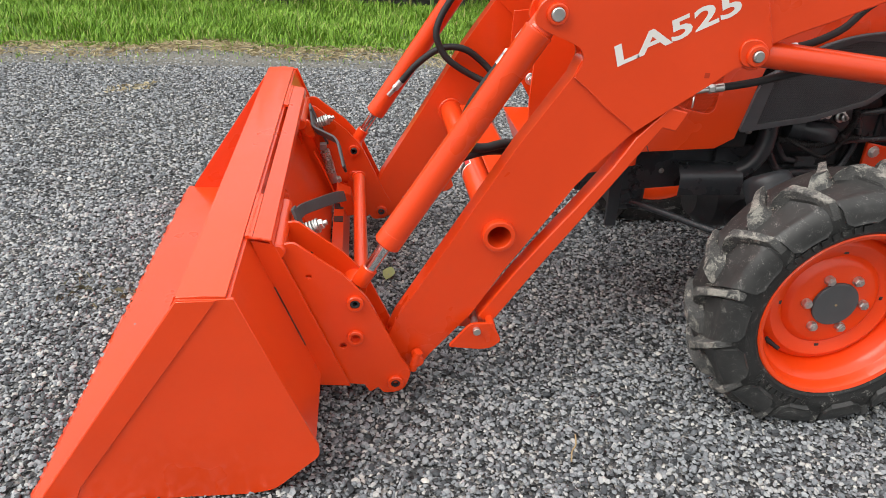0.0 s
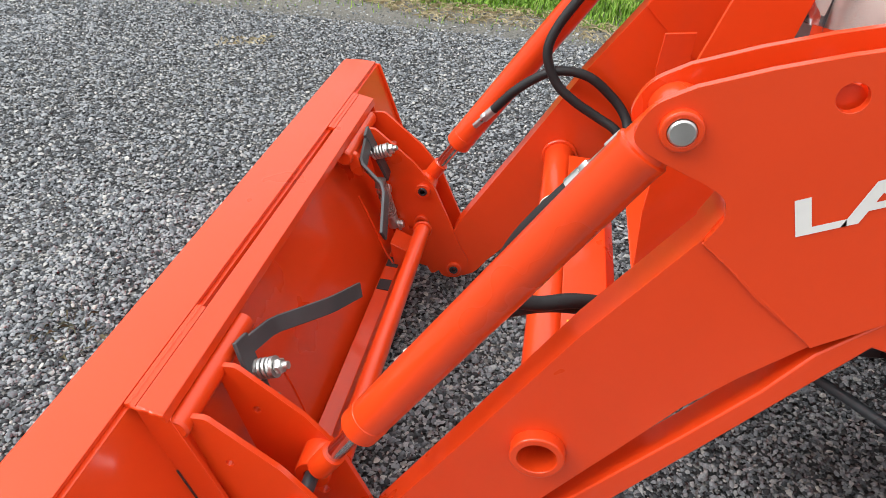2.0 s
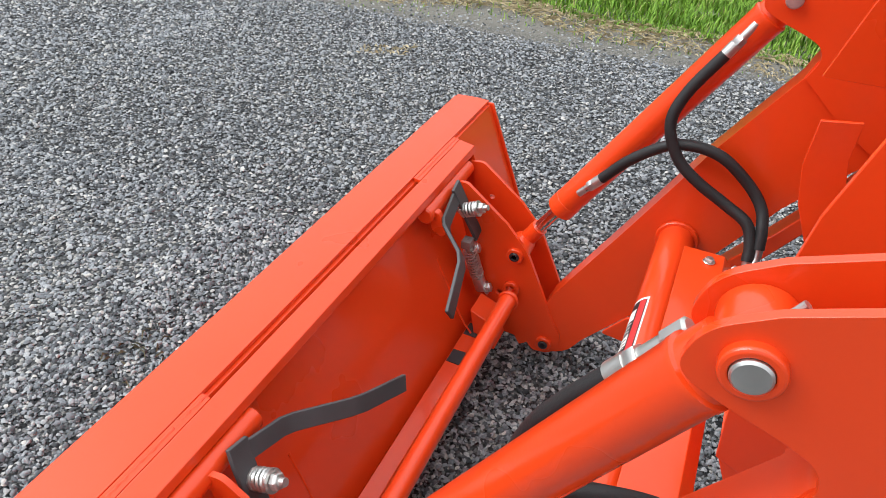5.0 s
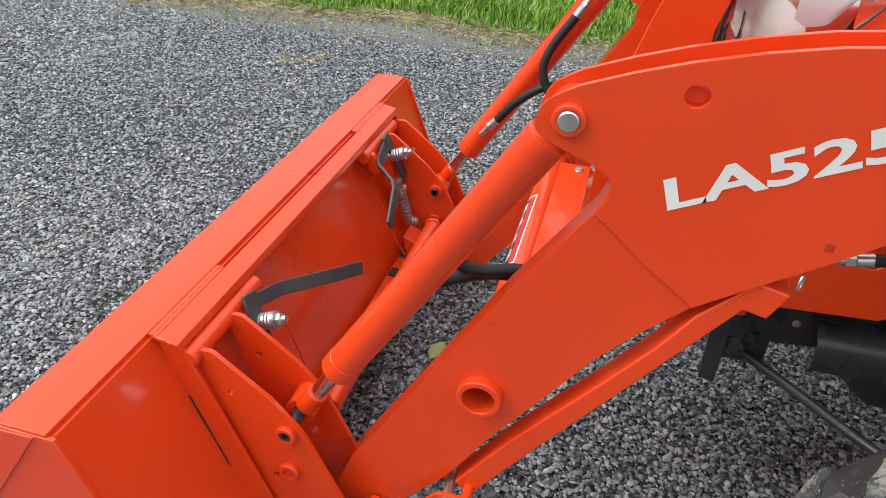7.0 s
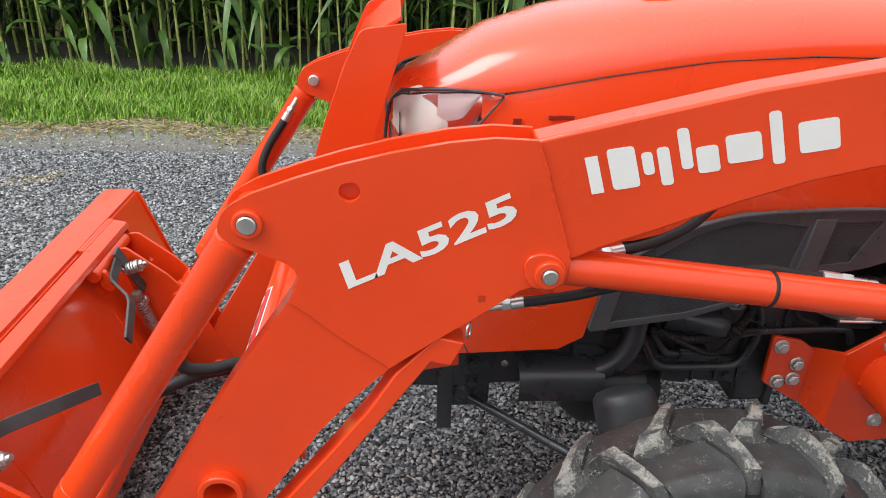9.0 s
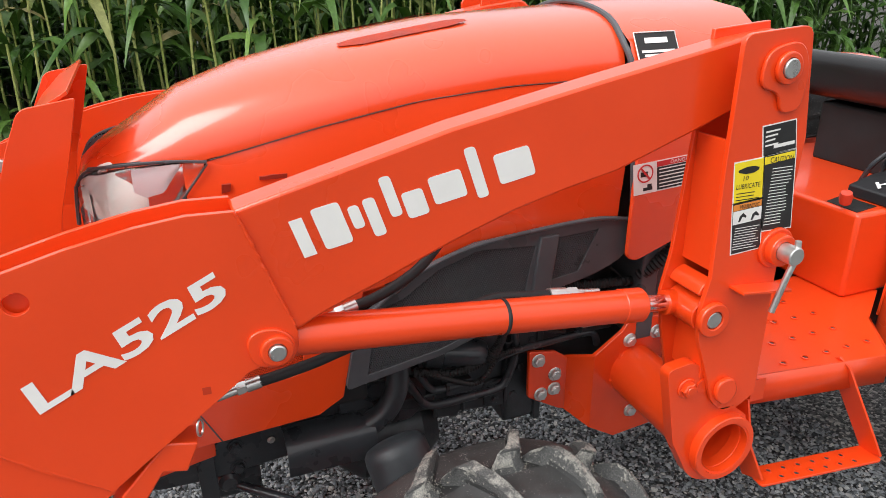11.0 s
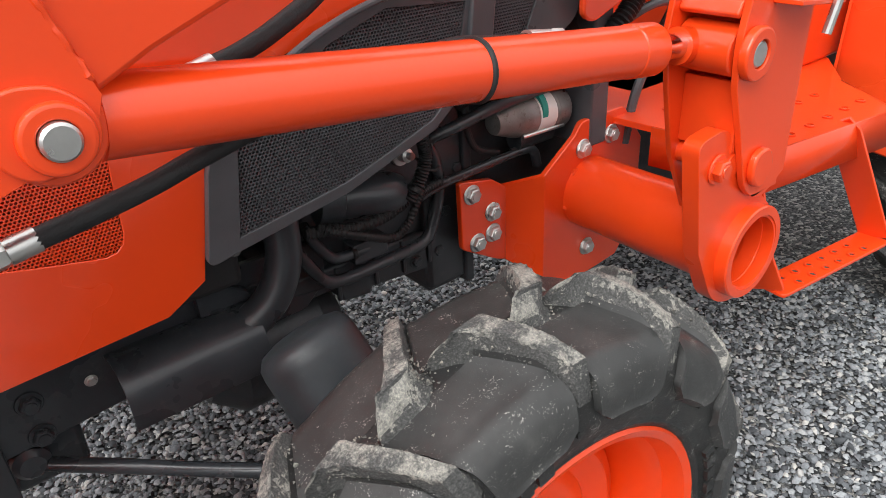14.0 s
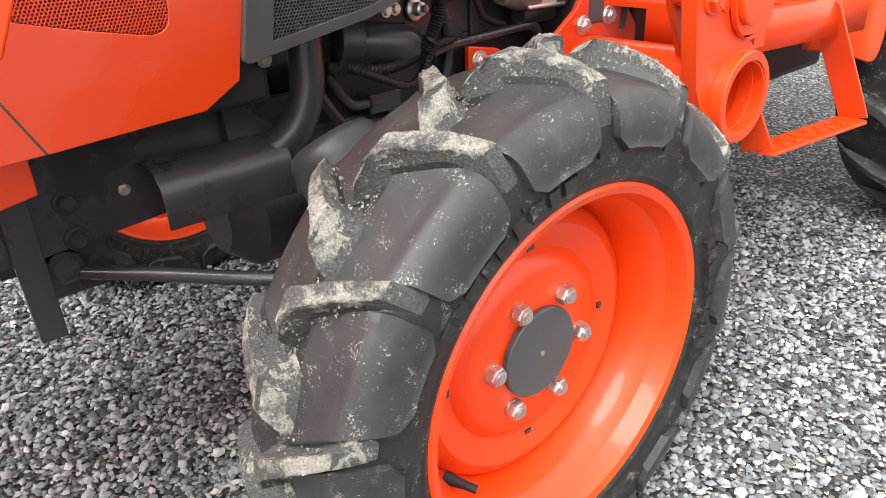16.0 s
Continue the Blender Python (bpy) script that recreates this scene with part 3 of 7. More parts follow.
    # quick attach bracket: two side plates that carry the bucket
    side = [(-1.395, 0.500), (-1.36, 0.505, 0.01), (-1.25, 0.418), (-1.192, 0.352, 0.02), (-1.105, 0.165), (-1.078, 0.125, 0.02), (-1.098, 0.062, 0.03), (-1.150, 0.058, 0.012), (-1.165, 0.078),
            (-1.185, 0.062, 0.008), (-1.20, 0.088), (-1.262, 0.096), (-1.302, 0.19)]
    q3holes = [disc_outline(*PIN_Q1, 0.012, 16), disc_outline(*PIN_Q2, 0.012, 16), disc_outline(-1.253, 0.213, 0.009, 14), disc_outline(-1.330, 0.415, 0.007, 12)]
    for y0 in (0.548, 0.436):
        sp = part("bracket_plate", plate(side, *up(y0, y0 + 0.010), holes=q3holes), ORANGE, loader, bevel=0.001)
        face = y0 + 0.010 if y0 > 0.5 else y0 - 0.012
        for xz in (PIN_Q1, PIN_Q2, PIN_Q3):
            part("bushing", pipe(P(xz, s * face), P(xz, s * (face + 0.012)), 0.021, 0.0125, 24), ORANGE, sp)
    for xz in (PIN_Q1, PIN_Q3):
        part("hollow_pin", pipe(P(xz, s * 0.420), P(xz, s * 0.568), 0.0124, 0.007, 20), BLACK_PAINT, loader, "dark hollow pin")
    part("lock_stub", rod((-1.062, s * 0.505, 0.145), (-1.062, s * 0.545, 0.145), 0.016, 16, soft=0.002).join(rod((-1.075, s * 0.535, 0.115), (-1.06, s * 0.535, 0.17), 0.012, 12)), ORANGE, loader)


def shifted(owner, before, dy):
    """Moves the parts added to owner since then sideways: the machine's middle lies a little off y = 0."""
    for ob in owner.children:
        if ob not in before:
            ob.location.y += dy


MID = 0.02
boom(-1)
had = set(loader.children)
boom(1)
shifted(loader, had, 2 * MID)

# torque tube with its guard plate, hoses and manifold
part("torque_tube", pipe(P(TORQUE, -AI), P(TORQUE, AI + 2 * MID), 0.038, 0.029, 36), ORANGE, loader)
part("tube_collar", pipe(P(TORQUE, AI + 0.028), P(TORQUE, AI + 0.038), 0.046, 0.036), ORANGE, loader)
part("hose_guard", plate([(-0.852, 0.546), (-0.772, 0.544), (-0.752, 0.520), (-0.746, 0.40), (-0.753, 0.40), (-0.759, 0.516), (-0.775, 0.537), (-0.852, 0.539)], -0.32, 0.38), ORANGE, loader, "bent orange steel hose guard", bevel=0.0015)
part("guard_bolt", bolt((-0.80, 0.345, 0.5455), (0, 0, 1), 0.009), ZINC, loader, "zinc bolt")


def on_tube(a0, a1, y0, y1, r=0.0385, n=8):
    s = Shape()
    for i in range(n + 1):
        a = radians(a0 + (a1 - a0) * i / n)
        x, z = TORQUE[0] + r * math.cos(a), TORQUE[1] + r * math.sin(a)
        s.v += [(x, y0, z), (x, y1, z)]
    s.f += [[2 * i, 2 * i + 1, 2 * i + 3, 2 * i + 2] for i in range(n)]
    return s


tube_decal = part("warning_decal", on_tube(112, 205, -0.125, 0.205), WHITE_VINYL, loader, "white-edged black and red warning decal")
part("decal_field", on_tube(117, 200, -0.118, 0.198, 0.0388), BLACK_VINYL, tube_decal, "black printed field")
part("decal_band", on_tube(119, 138, -0.116, 0.196, 0.0391), RED_VINYL, tube_decal, "red band")
for k in range(4):
    part("decal_picture", on_tube(142, 192, 0.172 - 0.075 * k - 0.034, 0.172 - 0.075 * k, 0.0391), WHITE_VINYL, tube_decal, "white picture field")
for k in range(20):
    part("text_bar", on_tube(144, 190 - 9 * (k % 3), 0.130 - 0.0118 * k - 0.003, 0.130 - 0.0118 * k, 0.0394), BLACK_VINYL if (k // 3) % 2 else WHITE_VINYL, tube_decal)
part("yellow_decal", plate([(-0.785, -0.300), (-0.842, -0.300), (-0.842, -0.255), (-0.785, -0.255)], 0.0, 0.0005, axes="xy"), YELLOW_VINYL, loader, "yellow caution decal")
yd = loader.children[-1]
for v in yd.data.vertices:
    v.co.z += 0.5475
part("decal_ring", pipe((-0.813, -0.278, 0.5478), (-0.813, -0.278, 0.5484), 0.012, 0.009, 20, 0.0002), BLACK_VINYL, yd)


# hoses to the bucket cylinders
def fitting(a, b, r=0.011):
    a, b = Vector(a), Vector(b)
    m = a.lerp(b, 0.45)
    d = (b - a).normalized()
    s = rod(a, m, r * 0.75, 14).join(hexagon(m, d, r * 1.12, (b - a).length * 0.22)).join(rod(m + d * (b - a).length * 0.22, b, r * 1.08, 16))
    return s


HOSES = {
    "far_low": [(-1.058, 0.475, 0.592), (-0.996, 0.460, 0.668), (-0.920, 0.452, 0.722), (-0.840, 0.450, 0.722), (-0.775, 0.448, 0.680), (-0.735, 0.432, 0.640), (-0.722, 0.405, 0.605), (-0.718, 0.388, 0.572)],
    "far_high": [(-0.868, 0.478, 0.915), (-0.922, 0.462, 0.828), (-0.938, 0.448, 0.765), (-0.908, 0.436, 0.702), (-0.860, 0.430, 0.664), (-0.800, 0.426, 0.632), (-0.752, 0.410, 0.610), (-0.735, 0.390, 0.575), (-0.732, 0.375, 0.548)],
}
for k, pts in HOSES.items():
    h = part("hydraulic_hose", sweep(pts, 0.0115, 14, 8), RUBBER_HOSE, loader, "black rubber hydraulic hose")
    d0 = (Vector(pts[0]) - Vector(pts[1])).normalized()
    part("hose_fitting", fitting(Vector(pts[0]) + d0 * 0.062, Vector(pts[0]) - d0 * 0.01), ZINC, h, "zinc crimped hose fitting")
    part("hose_elbow", sweep([Vector(pts[-1]) + Vector((0, 0.006, 0.012)), Vector(pts[-1]) + Vector((0, -0.006, -0.02)), Vector(pts[-1]) + Vector((-0.012, -0.03, -0.045)), Vector(pts[-1]) + Vector((-0.035, -0.02, -0.045))], 0.009, 12), ZINC, h, "zinc elbow")
# near bucket cylinder hoses
near = [
    [(-0.877, -0.408, 0.894), (-0.920, -0.408, 0.832), (-0.948, -0.404, 0.778), (-0.962, -0.400, 0.722), (-0.945, -0.395, 0.685), (-0.900, -0.388, 0.676), (-0.850, -0.380, 0.684), (-0.795, -0.365, 0.672), (-0.74, -0.34, 0.62)],
    [(-1.075, -0.425, 0.575), (-1.03, -0.412, 0.612), (-0.97, -0.398, 0.648), (-0.90, -0.375, 0.662), (-0.835, -0.355, 0.655), (-0.78, -0.33, 0.625), (-0.74, -0.31, 0.58)],
]
for pts in near:
    h = part("hydraulic_hose", sweep(pts, 0.0115, 14, 8), RUBBER_HOSE, loader, "black rubber hydraulic hose")
    d0 = (Vector(pts[0]) - Vector(pts[1])).normalized()
    part("hose_fitting", fitting(Vector(pts[0]) + d0 * (0.062 if pts is near[0] else 0.03), Vector(pts[0]) - d0 * 0.012, 0.0125 if pts is near[0] else 0.0118), ZINC, h, "zinc crimped hose fitting")
    if pts is not near[0]:
        continue
    e = Vector(pts[0]) + d0 * 0.060
    part("elbow_block", rod(e - d0 * 0.004, e + d0 * 0.026, 0.0125, 8, soft=0.003).join(rod(e + d0 * 0.015, e + d0 * 0.015 + Vector((0.012, -0.050, -0.012)), 0.011, 14)), ZINC, h, "zinc elbow block")
# lift cylinder hoses, near arm
top_hose = [(-0.186, -0.418, 0.942), (-0.150, -0.418, 0.950), (-0.110, -0.419, 0.966), (-0.055, -0.405, 0.990), (0.02, -0.375, 1.04), (0.15, -0.35, 1.10)]
h = part("hydraulic_hose", sweep(top_hose, 0.0090, 14, 8), RUBBER_HOSE, loader, "black rubber hydraulic hose")
part("hose_fitting", fitting((-0.240, -0.424, 0.931), (-0.174, -0.417, 0.945), 0.0096), ZINC, h, "zinc crimped hose fitting")
low_hose = [(-0.350, -0.434, 0.848), (-0.30, -0.437, 0.857), (-0.25, -0.440, 0.868), (-0.20, -0.440, 0.881), (-0.10, -0.44, 0.902), (0.02, -0.435, 0.912), (0.075, -0.430, 0.917), (0.127, -0.430, 0.910), (0.187, -0.430, 0.902)]
h = part("hydraulic_hose", sweep(low_hose, 0.0092, 14, 8), RUBBER_HOSE, loader, "black rubber hydraulic hose")
part("hose_fitting", fitting((-0.412, -0.440, 0.840), (-0.342, -0.433, 0.849), 0.0098), ZINC, h, "zinc crimped hose fitting")
part("hose_fitting", fitting((0.289, -0.43, 0.887), (0.182, -0.43, 0.902), 0.0125), ZINC, h, "zinc crimped hose fitting")
part("transfer_pipe", sweep([(-0.02, -0.42, 1.07), (0.045, -0.42, 1.085), (0.075, -0.42, 1.10), (0.08, -0.42, 1.13)], 0.0085, 12), ZINC, loader, "zinc hydraulic pipe elbow")
part("pipe_nut", hexagon((-0.01, -0.42, 1.072), (1, 0, 0.2), 0.013, 0.03), ZINC, loader)

# model number and maker's mark on both arms, as white vinyl
for s in (-1, 1):
    y = s * (AO + 0.0068)
    m = Matrix.Translation((-0.638 if s < 0 else -0.385, y, 0.9105 if s < 0 else 1.035)) @ Euler((radians(90), 0, 0)).to_matrix().to_4x4()
    if s > 0:
        m = m @ Matrix.Rotation(math.pi, 4, "Y")
    m = m @ Matrix.Rotation(radians(25.6 * -s), 4, "Z")
    part("model_number", lettering("LA525", 0.0475, 0.292, m, 0.07, bold=0.026), WHITE_VINYL, loader, "white vinyl model number")
    ys = sorted((s * (AO + 0.0006), s * (AO + 0.0012)))
    mark = part("maker_mark", plate([(-0.286, 1.134), (-0.267, 1.138), (-0.248, 1.080), (-0.267, 1.076)], *ys), WHITE_VINYL, loader, "white vinyl maker's mark of plain blocks")
    up_d, along = Vector((-0.019, 0.057)), Vector((0.983, 0.182))
    for off, wid, hgt, base in ((0.034, 0.042, 1.12, 0.02), (0.084, 0.017, 0.62, 0.30), (0.108, 0.019, 1.05, -0.06), (0.142, 0.018, 1.10, 0.30), (0.166, 0.034, 0.72, 0.12),
                                (0.212, 0.054, 0.76, 0.26), (0.280, 0.019, 1.42, 0.06), (0.322, 0.062, 0.84, 0.24)):
        o = Vector((-0.267, 1.076)) + along * off + up_d * base
        c = [o, o + along * wid, o + along * wid + up_d * hgt, o + up_d * hgt]
        part("mark_block", plate([(p.x, p.y, 0.007) for p in c], *ys), WHITE_VINYL, mark)

# ---- loader mount: posts, side frames and cross tube ----
MOUNT_PARTS = ("post_plate", "post_web", "post_saddle", "pin_boss", "pin", "top_lobe", "top_pin", "lock_pin", "lever_rest", "mount_plate", "mount_tube", "lobe_boss", "mount_nut", "bolted_plate")
before_mount = set(loader.children)
MOUNT = [(0.385, 0.752, 0.02), (0.45, 0.76, 0.02), (0.53, 0.66), (0.60, 0.60), (0.622, 0.545, 0.04), (0.60, 0.475, 0.05), (0.54, 0.452, 0.05), (0.475, 0.475, 0.04), (0.42, 0.58)]
for s in (-1, 1):
    up = lambda a, b: (s * a, s * b)
    post = part("post_plate", plate([(0.445, 1.36, 0.02), (0.585, 1.37, 0.02), (0.612, 1.18), (0.598, 0.92), (0.60, 0.66), (0.545, 0.628, 0.03), (0.495, 0.655, 0.03), (0.465, 0.74), (0.436, 0.815), (0.430, 0.87, 0.03), (0.446, 0.94), (0.442, 1.15)],
                                    *up(0.538, 0.548), holes=[disc_outline(*PIN_C, 0.02)]), ORANGE, loader, bevel=0.0015)
    part("post_plate", plate([(0.465, 1.36), (0.585, 1.37), (0.612, 1.18), (0.598, 0.92), (0.60, 0.66), (0.50, 0.60), (0.450, 0.70), (0.426, 0.80), (0.414, 0.88), (0.430, 0.955, 0.02), (0.446, 1.15)], *up(0.446, 0.455)), ORANGE, loader, bevel=0.0015)
    part("post_web", plate([(s * 0.538, 0.945), (s * 0.455, 0.945), (s * 0.455, 1.185), (s * 0.538, 1.185)], 0.455, 0.463, axes="yz"), ORANGE, loader, bevel=0.001)
    part("post_web", plate([(0.600, 0.66), (0.598, 0.92), (0.606, 1.20), (0.596, 1.20), (0.588, 0.92), (0.590, 0.66)], *up(0.455, 0.538)), ORANGE, loader)
    part("post_saddle", plate([(0.430, 0.905, 0.003), (0.440, 0.922, 0.008), (0.462, 0.930), (0.462, 0.922), (0.447, 0.914, 0.005), (0.437, 0.899)], *up(0.455, 0.538)), ORANGE, loader, bevel=0.002)
    part("post_web", plate([(s * 0.538, 0.72), (s * 0.455, 0.72), (s * 0.455, 0.815), (s * 0.538, 0.815)], 0.462, 0.470, axes="yz"), ORANGE, loader, bevel=0.001)
    part("post_web", rod((0.475, s * 0.455, 0.700), (0.475, s * 0.538, 0.700), 0.016, 18), ORANGE, loader)
    part("pin_boss", pipe(P(PIN_C, s * 0.548), P(PIN_C, s * 0.562), 0.034, 0.018), ORANGE, loader, bevel=0.002)
    part("pin", rod(P(PIN_C, s * 0.46), P(PIN_C, s * 0.560), 0.0165, 28, soft=0.0015), ZINC, loader, "zinc-plated steel pin")
    part("top_lobe", plate([(0.488, 1.335, 0.03), (0.565, 1.35, 0.04), (0.588, 1.29, 0.03), (0.575, 1.232, 0.015), (0.535, 1.228, 0.015), (0.525, 1.265, 0.02), (0.482, 1.275, 0.03)], *up(0.548, 0.556)), ORANGE, loader, bevel=0.002)
    part("top_pin", rod((0.532, s * 0.40, 1.305), (0.532, s * 0.570, 1.305), 0.0165, 28, soft=0.002), ZINC, loader, "zinc-plated steel pin")
    part("pin_boss", pipe((0.532, s * 0.556, 1.305), (0.532, s * 0.566, 1.305), 0.027, 0.017), ORANGE, loader, bevel=0.002)
    # lock pin with its lever
    part("pin_boss", pipe(P(PIN_D, s * 0.548), P(PIN_D, s * 0.572), 0.030, 0.018).join(pipe(P(PIN_D, s * 0.546), P(PIN_D, s * 0.556), 0.039, 0.028)), ORANGE, loader, bevel=0.003)
    lp = part("lock_pin", rod(P(PIN_D, s * 0.50), P(PIN_D, s * 0.602), 0.0175, 28, soft=0.002), ZINC, loader, "zinc lock pin")
    part("lever_rod", sweep([(0.590, s * 0.592, 1.005), (0.588, s * 0.595, 0.975), (0.575, s * 0.592, 0.93), (0.560, s * 0.588, 0.868)], 0.006, 10), ZINC, lp, "zinc lever rod")
    part("lever_rest", plate([(0.49, 0.918), (0.605, 0.905), (0.605, 0.899), (0.49, 0.912)], *up(0.548, 0.585)), ORANGE, loader, bevel=0.001)
    # side frame carrying the post
    mount = part("mount_plate", plate(MOUNT, *up(0.510, 0.536), holes=[disc_outline(0.540, 0.545, 0.056, 28)]), ORANGE, loader, bevel=0.003)
    part("mount_tube", pipe((0.560, s * 0.212, 0.535), (0.540, s * 0.552, 0.545), 0.066, 0.056, 40), ORANGE, loader)
    part("tube_rim", pipe((0.540, s * 0.534, 0.545), (0.540, s * 0.556, 0.545), 0.074, 0.060, 40), ORANGE, mount)
    part("lobe_boss", plate([(0.492, 0.715, 0.02), (0.53, 0.72, 0.02), (0.545, 0.68, 0.02), (0.515, 0.655, 0.02), (0.488, 0.68, 0.02)], *up(0.548, 0.560)), ORANGE, loader, bevel=0.003)
    part("mount_nut", bolt((0.435, s * 0.536, 0.705), (0, s, 0), 0.016), ORANGE, loader)
    bolted = part("bolted_plate", plate([(0.300, 0.612, 0.008), (0.372, 0.598), (0.405, 0.575), (0.405, 0.428), (0.386, 0.435), (0.302, 0.485, 0.008)], *up(0.150, 0.162)), ORANGE, loader, bevel=0.002)
    fold = Shape().add([(0.404, s * 0.161, 0.5755), (0.404, s * 0.161, 0.428), (0.445, s * 0.217, 0.398), (0.445, s * 0.217, 0.598), (0.404, s * 0.149, 0.5755), (0.404, s * 0.149, 0.428), (0.445, s * 0.205, 0.398), (0.445, s * 0.205, 0.598)],
                       [[0, 1, 2, 3], [7, 6, 5, 4], [0, 3, 7, 4], [1, 5, 6, 2], [0, 4, 5, 1], [3, 2, 6, 7]])
    part("plate_fold", fold, ORANGE, bolted)
    part("rear_flange", plate([(0.444, 0.598), (0.520, 0.650), (0.535, 0.672, 0.01), (0.650, 0.675, 0.012), (0.71, 0.60), (0.71, 0.43), (0.655, 0.365), (0.519, 0.352), (0.444, 0.398)], *up(0.205, 0.217)), ORANGE, bolted, bevel=0.002)
    for x, y, z in ((0.325, 0.162, 0.584), (0.372, 0.162, 0.537), (0.335, 0.162, 0.489), (0.372, 0.162, 0.496), (0.540, 0.217, 0.622), (0.615, 0.217, 0.631), (0.562, 0.217, 0.419)):
        part("bolt", bolt((x, s * y, z), (0, s, 0), 0.0135), ZINC, bolted, "zinc hexagon bolt")
    part("gusset", bead((0.497, s * 0.219, 0.52), (0.52, s * 0.219, 0.59), 0.006, 9), ORANGE, bolted)


for ob in loader.children:
    if ob.name.split(".")[0] in MOUNT_PARTS and ob not in before_mount and max(v.co.y for v in ob.data.vertices) > 0.17:
        ob.location.y += 2 * MID


# ---- decals on the near post ----
def decal(name, corners, y, face, label, parent):
    ob = part(name, plate(corners, y, y - 0.0006), face, parent, label)
    cx, cz = sum(p[0] for p in corners) / 4, sum(p[1] for p in corners) / 4
    rim = [(x + math.copysign(0.0022, x - cx), z + math.copysign(0.0022, z - cz)) for x, z in corners]
    part("decal_border", plate(rim, y + 0.0002, y - 0.0003), WHITE_VINYL, ob)
    return ob


PY = -0.5485
top_dec = decal("maker_decal", [(0.520, 1.157), (0.591, 1.164), (0.580, 1.214), (0.510, 1.207)], PY, BLACK_VINYL, "black data decal with white lines", loader)
for k in range(4):
    part("text_bar", plate([(0.517 + 0.001 * k, 1.196 - k * 0.008), (0.548 - 0.004 * (k % 3), 1.199 - k * 0.008), (0.548 - 0.004 * (k % 3), 1.202 - k * 0.008), (0.517 + 0.001 * k, 1.199 - k * 0.008)], PY - 0.0007, PY - 0.0010), WHITE_VINYL, top_dec)
part("serial_field", plate([(0.540, 1.168), (0.586, 1.172), (0.585, 1.178), (0.539, 1.174)], PY - 0.0007, PY - 0.0011), WHITE_VINYL, top_dec)


def word(text, x0, z0, w, h, mat, parent, y):
    m = Matrix.Translation((x0, y, z0)) @ Euler((radians(90), 0, 0)).to_matrix().to_4x4()
    return part("word", lettering(text, h, w, m), mat, parent)


def lines(x0, x1, z1, z0, n, mat, parent, y, seed=1):
    rnd = random.Random(seed)
    step = (z1 - z0) / n
    for k in range(n):
        z = z1 - (k + 1) * step
        e = x1 - rnd.random() * 0.25 * (x1 - x0)
        part("text_bar", plate([(x0, z), (e, z), (e, z + step * 0.24), (x0, z + step * 0.24)], y, y - 0.0003), mat, parent)


lub = decal("lubricate_decal", [(0.470, 1.077), (0.532, 1.081), (0.522, 1.153), (0.460, 1.149)], PY, YELLOW_VINYL, "yellow lubrication decal", loader)
part("grease_gun_icon", plate([(0.470, 1.136, 0.004), (0.488, 1.141), (0.505, 1.141, 0.004), (0.515, 1.138), (0.515, 1.134), (0.505, 1.129, 0.004), (0.488, 1.128), (0.470, 1.132, 0.004)], PY - 0.0007, PY - 0.001), BLACK_VINYL, lub)
word("10", 0.483, 1.117, 0.011, 0.008, BLACK_VINYL, lub, PY - 0.0009)
word("LUBRICATE", 0.470, 1.102, 0.052, 0.009, BLACK_VINYL, lub, PY - 0.0009)
lines(0.473, 0.525, 1.099, 1.081, 3, BLACK_VINYL, lub, PY - 0.0007, 2)
warn = decal("warning_decal", [(0.482, 0.980), (0.547, 0.984), (0.534, 1.079), (0.469, 1.075)], PY, BLACK_VINYL, "black and white warning decal", loader)
part("warning_band", plate([(0.472, 1.062), (0.534, 1.066), (0.533, 1.077), (0.470, 1.073)], PY - 0.0007, PY - 0.001), AMBER_VINYL, warn)
part("picture_field", plate([(0.475, 1.036), (0.538, 1.040), (0.535, 1.065), (0.472, 1.061)], PY - 0.0007, PY - 0.001), WHITE_VINYL, warn)
for k in range(2):
    part("figure_icon", plate([(0.486 + 0.028 * k, 1.041), (0.490 + 0.028 * k, 1.041), (0.494 + 0.028 * k, 1.050), (0.502 + 0.028 * k, 1.047), (0.503 + 0.028 * k, 1.050), (0.495 + 0.028 * k, 1.057), (0.488 + 0.028 * k, 1.052)], PY - 0.0011, PY - 0.0014), BLACK_VINYL, warn)
word("WARNING", 0.484, 1.0645, 0.044, 0.0085, BLACK_VINYL, warn, PY - 0.0013)
lines(0.482, 0.540, 1.033, 0.988, 9, WHITE_VINYL, warn, PY - 0.0007, 3)
caut = decal("caution_decal", [(0.545, 1.016), (0.613, 1.014), (0.592, 1.161), (0.523, 1.155)], PY, BLACK_VINYL, "black caution decal with yellow band", loader)
part("caution_band", plate([(0.526, 1.140), (0.593, 1.146), (0.591, 1.159), (0.524, 1.153)], PY - 0.0007, PY - 0.001), YELLOW_VINYL, caut)
word("CAUTION", 0.537, 1.1425, 0.052, 0.010, BLACK_VINYL, caut, PY - 0.0013)
lines(0.546, 0.594, 1.136, 1.026, 19, WHITE_VINYL, caut, PY - 0.0007, 4)

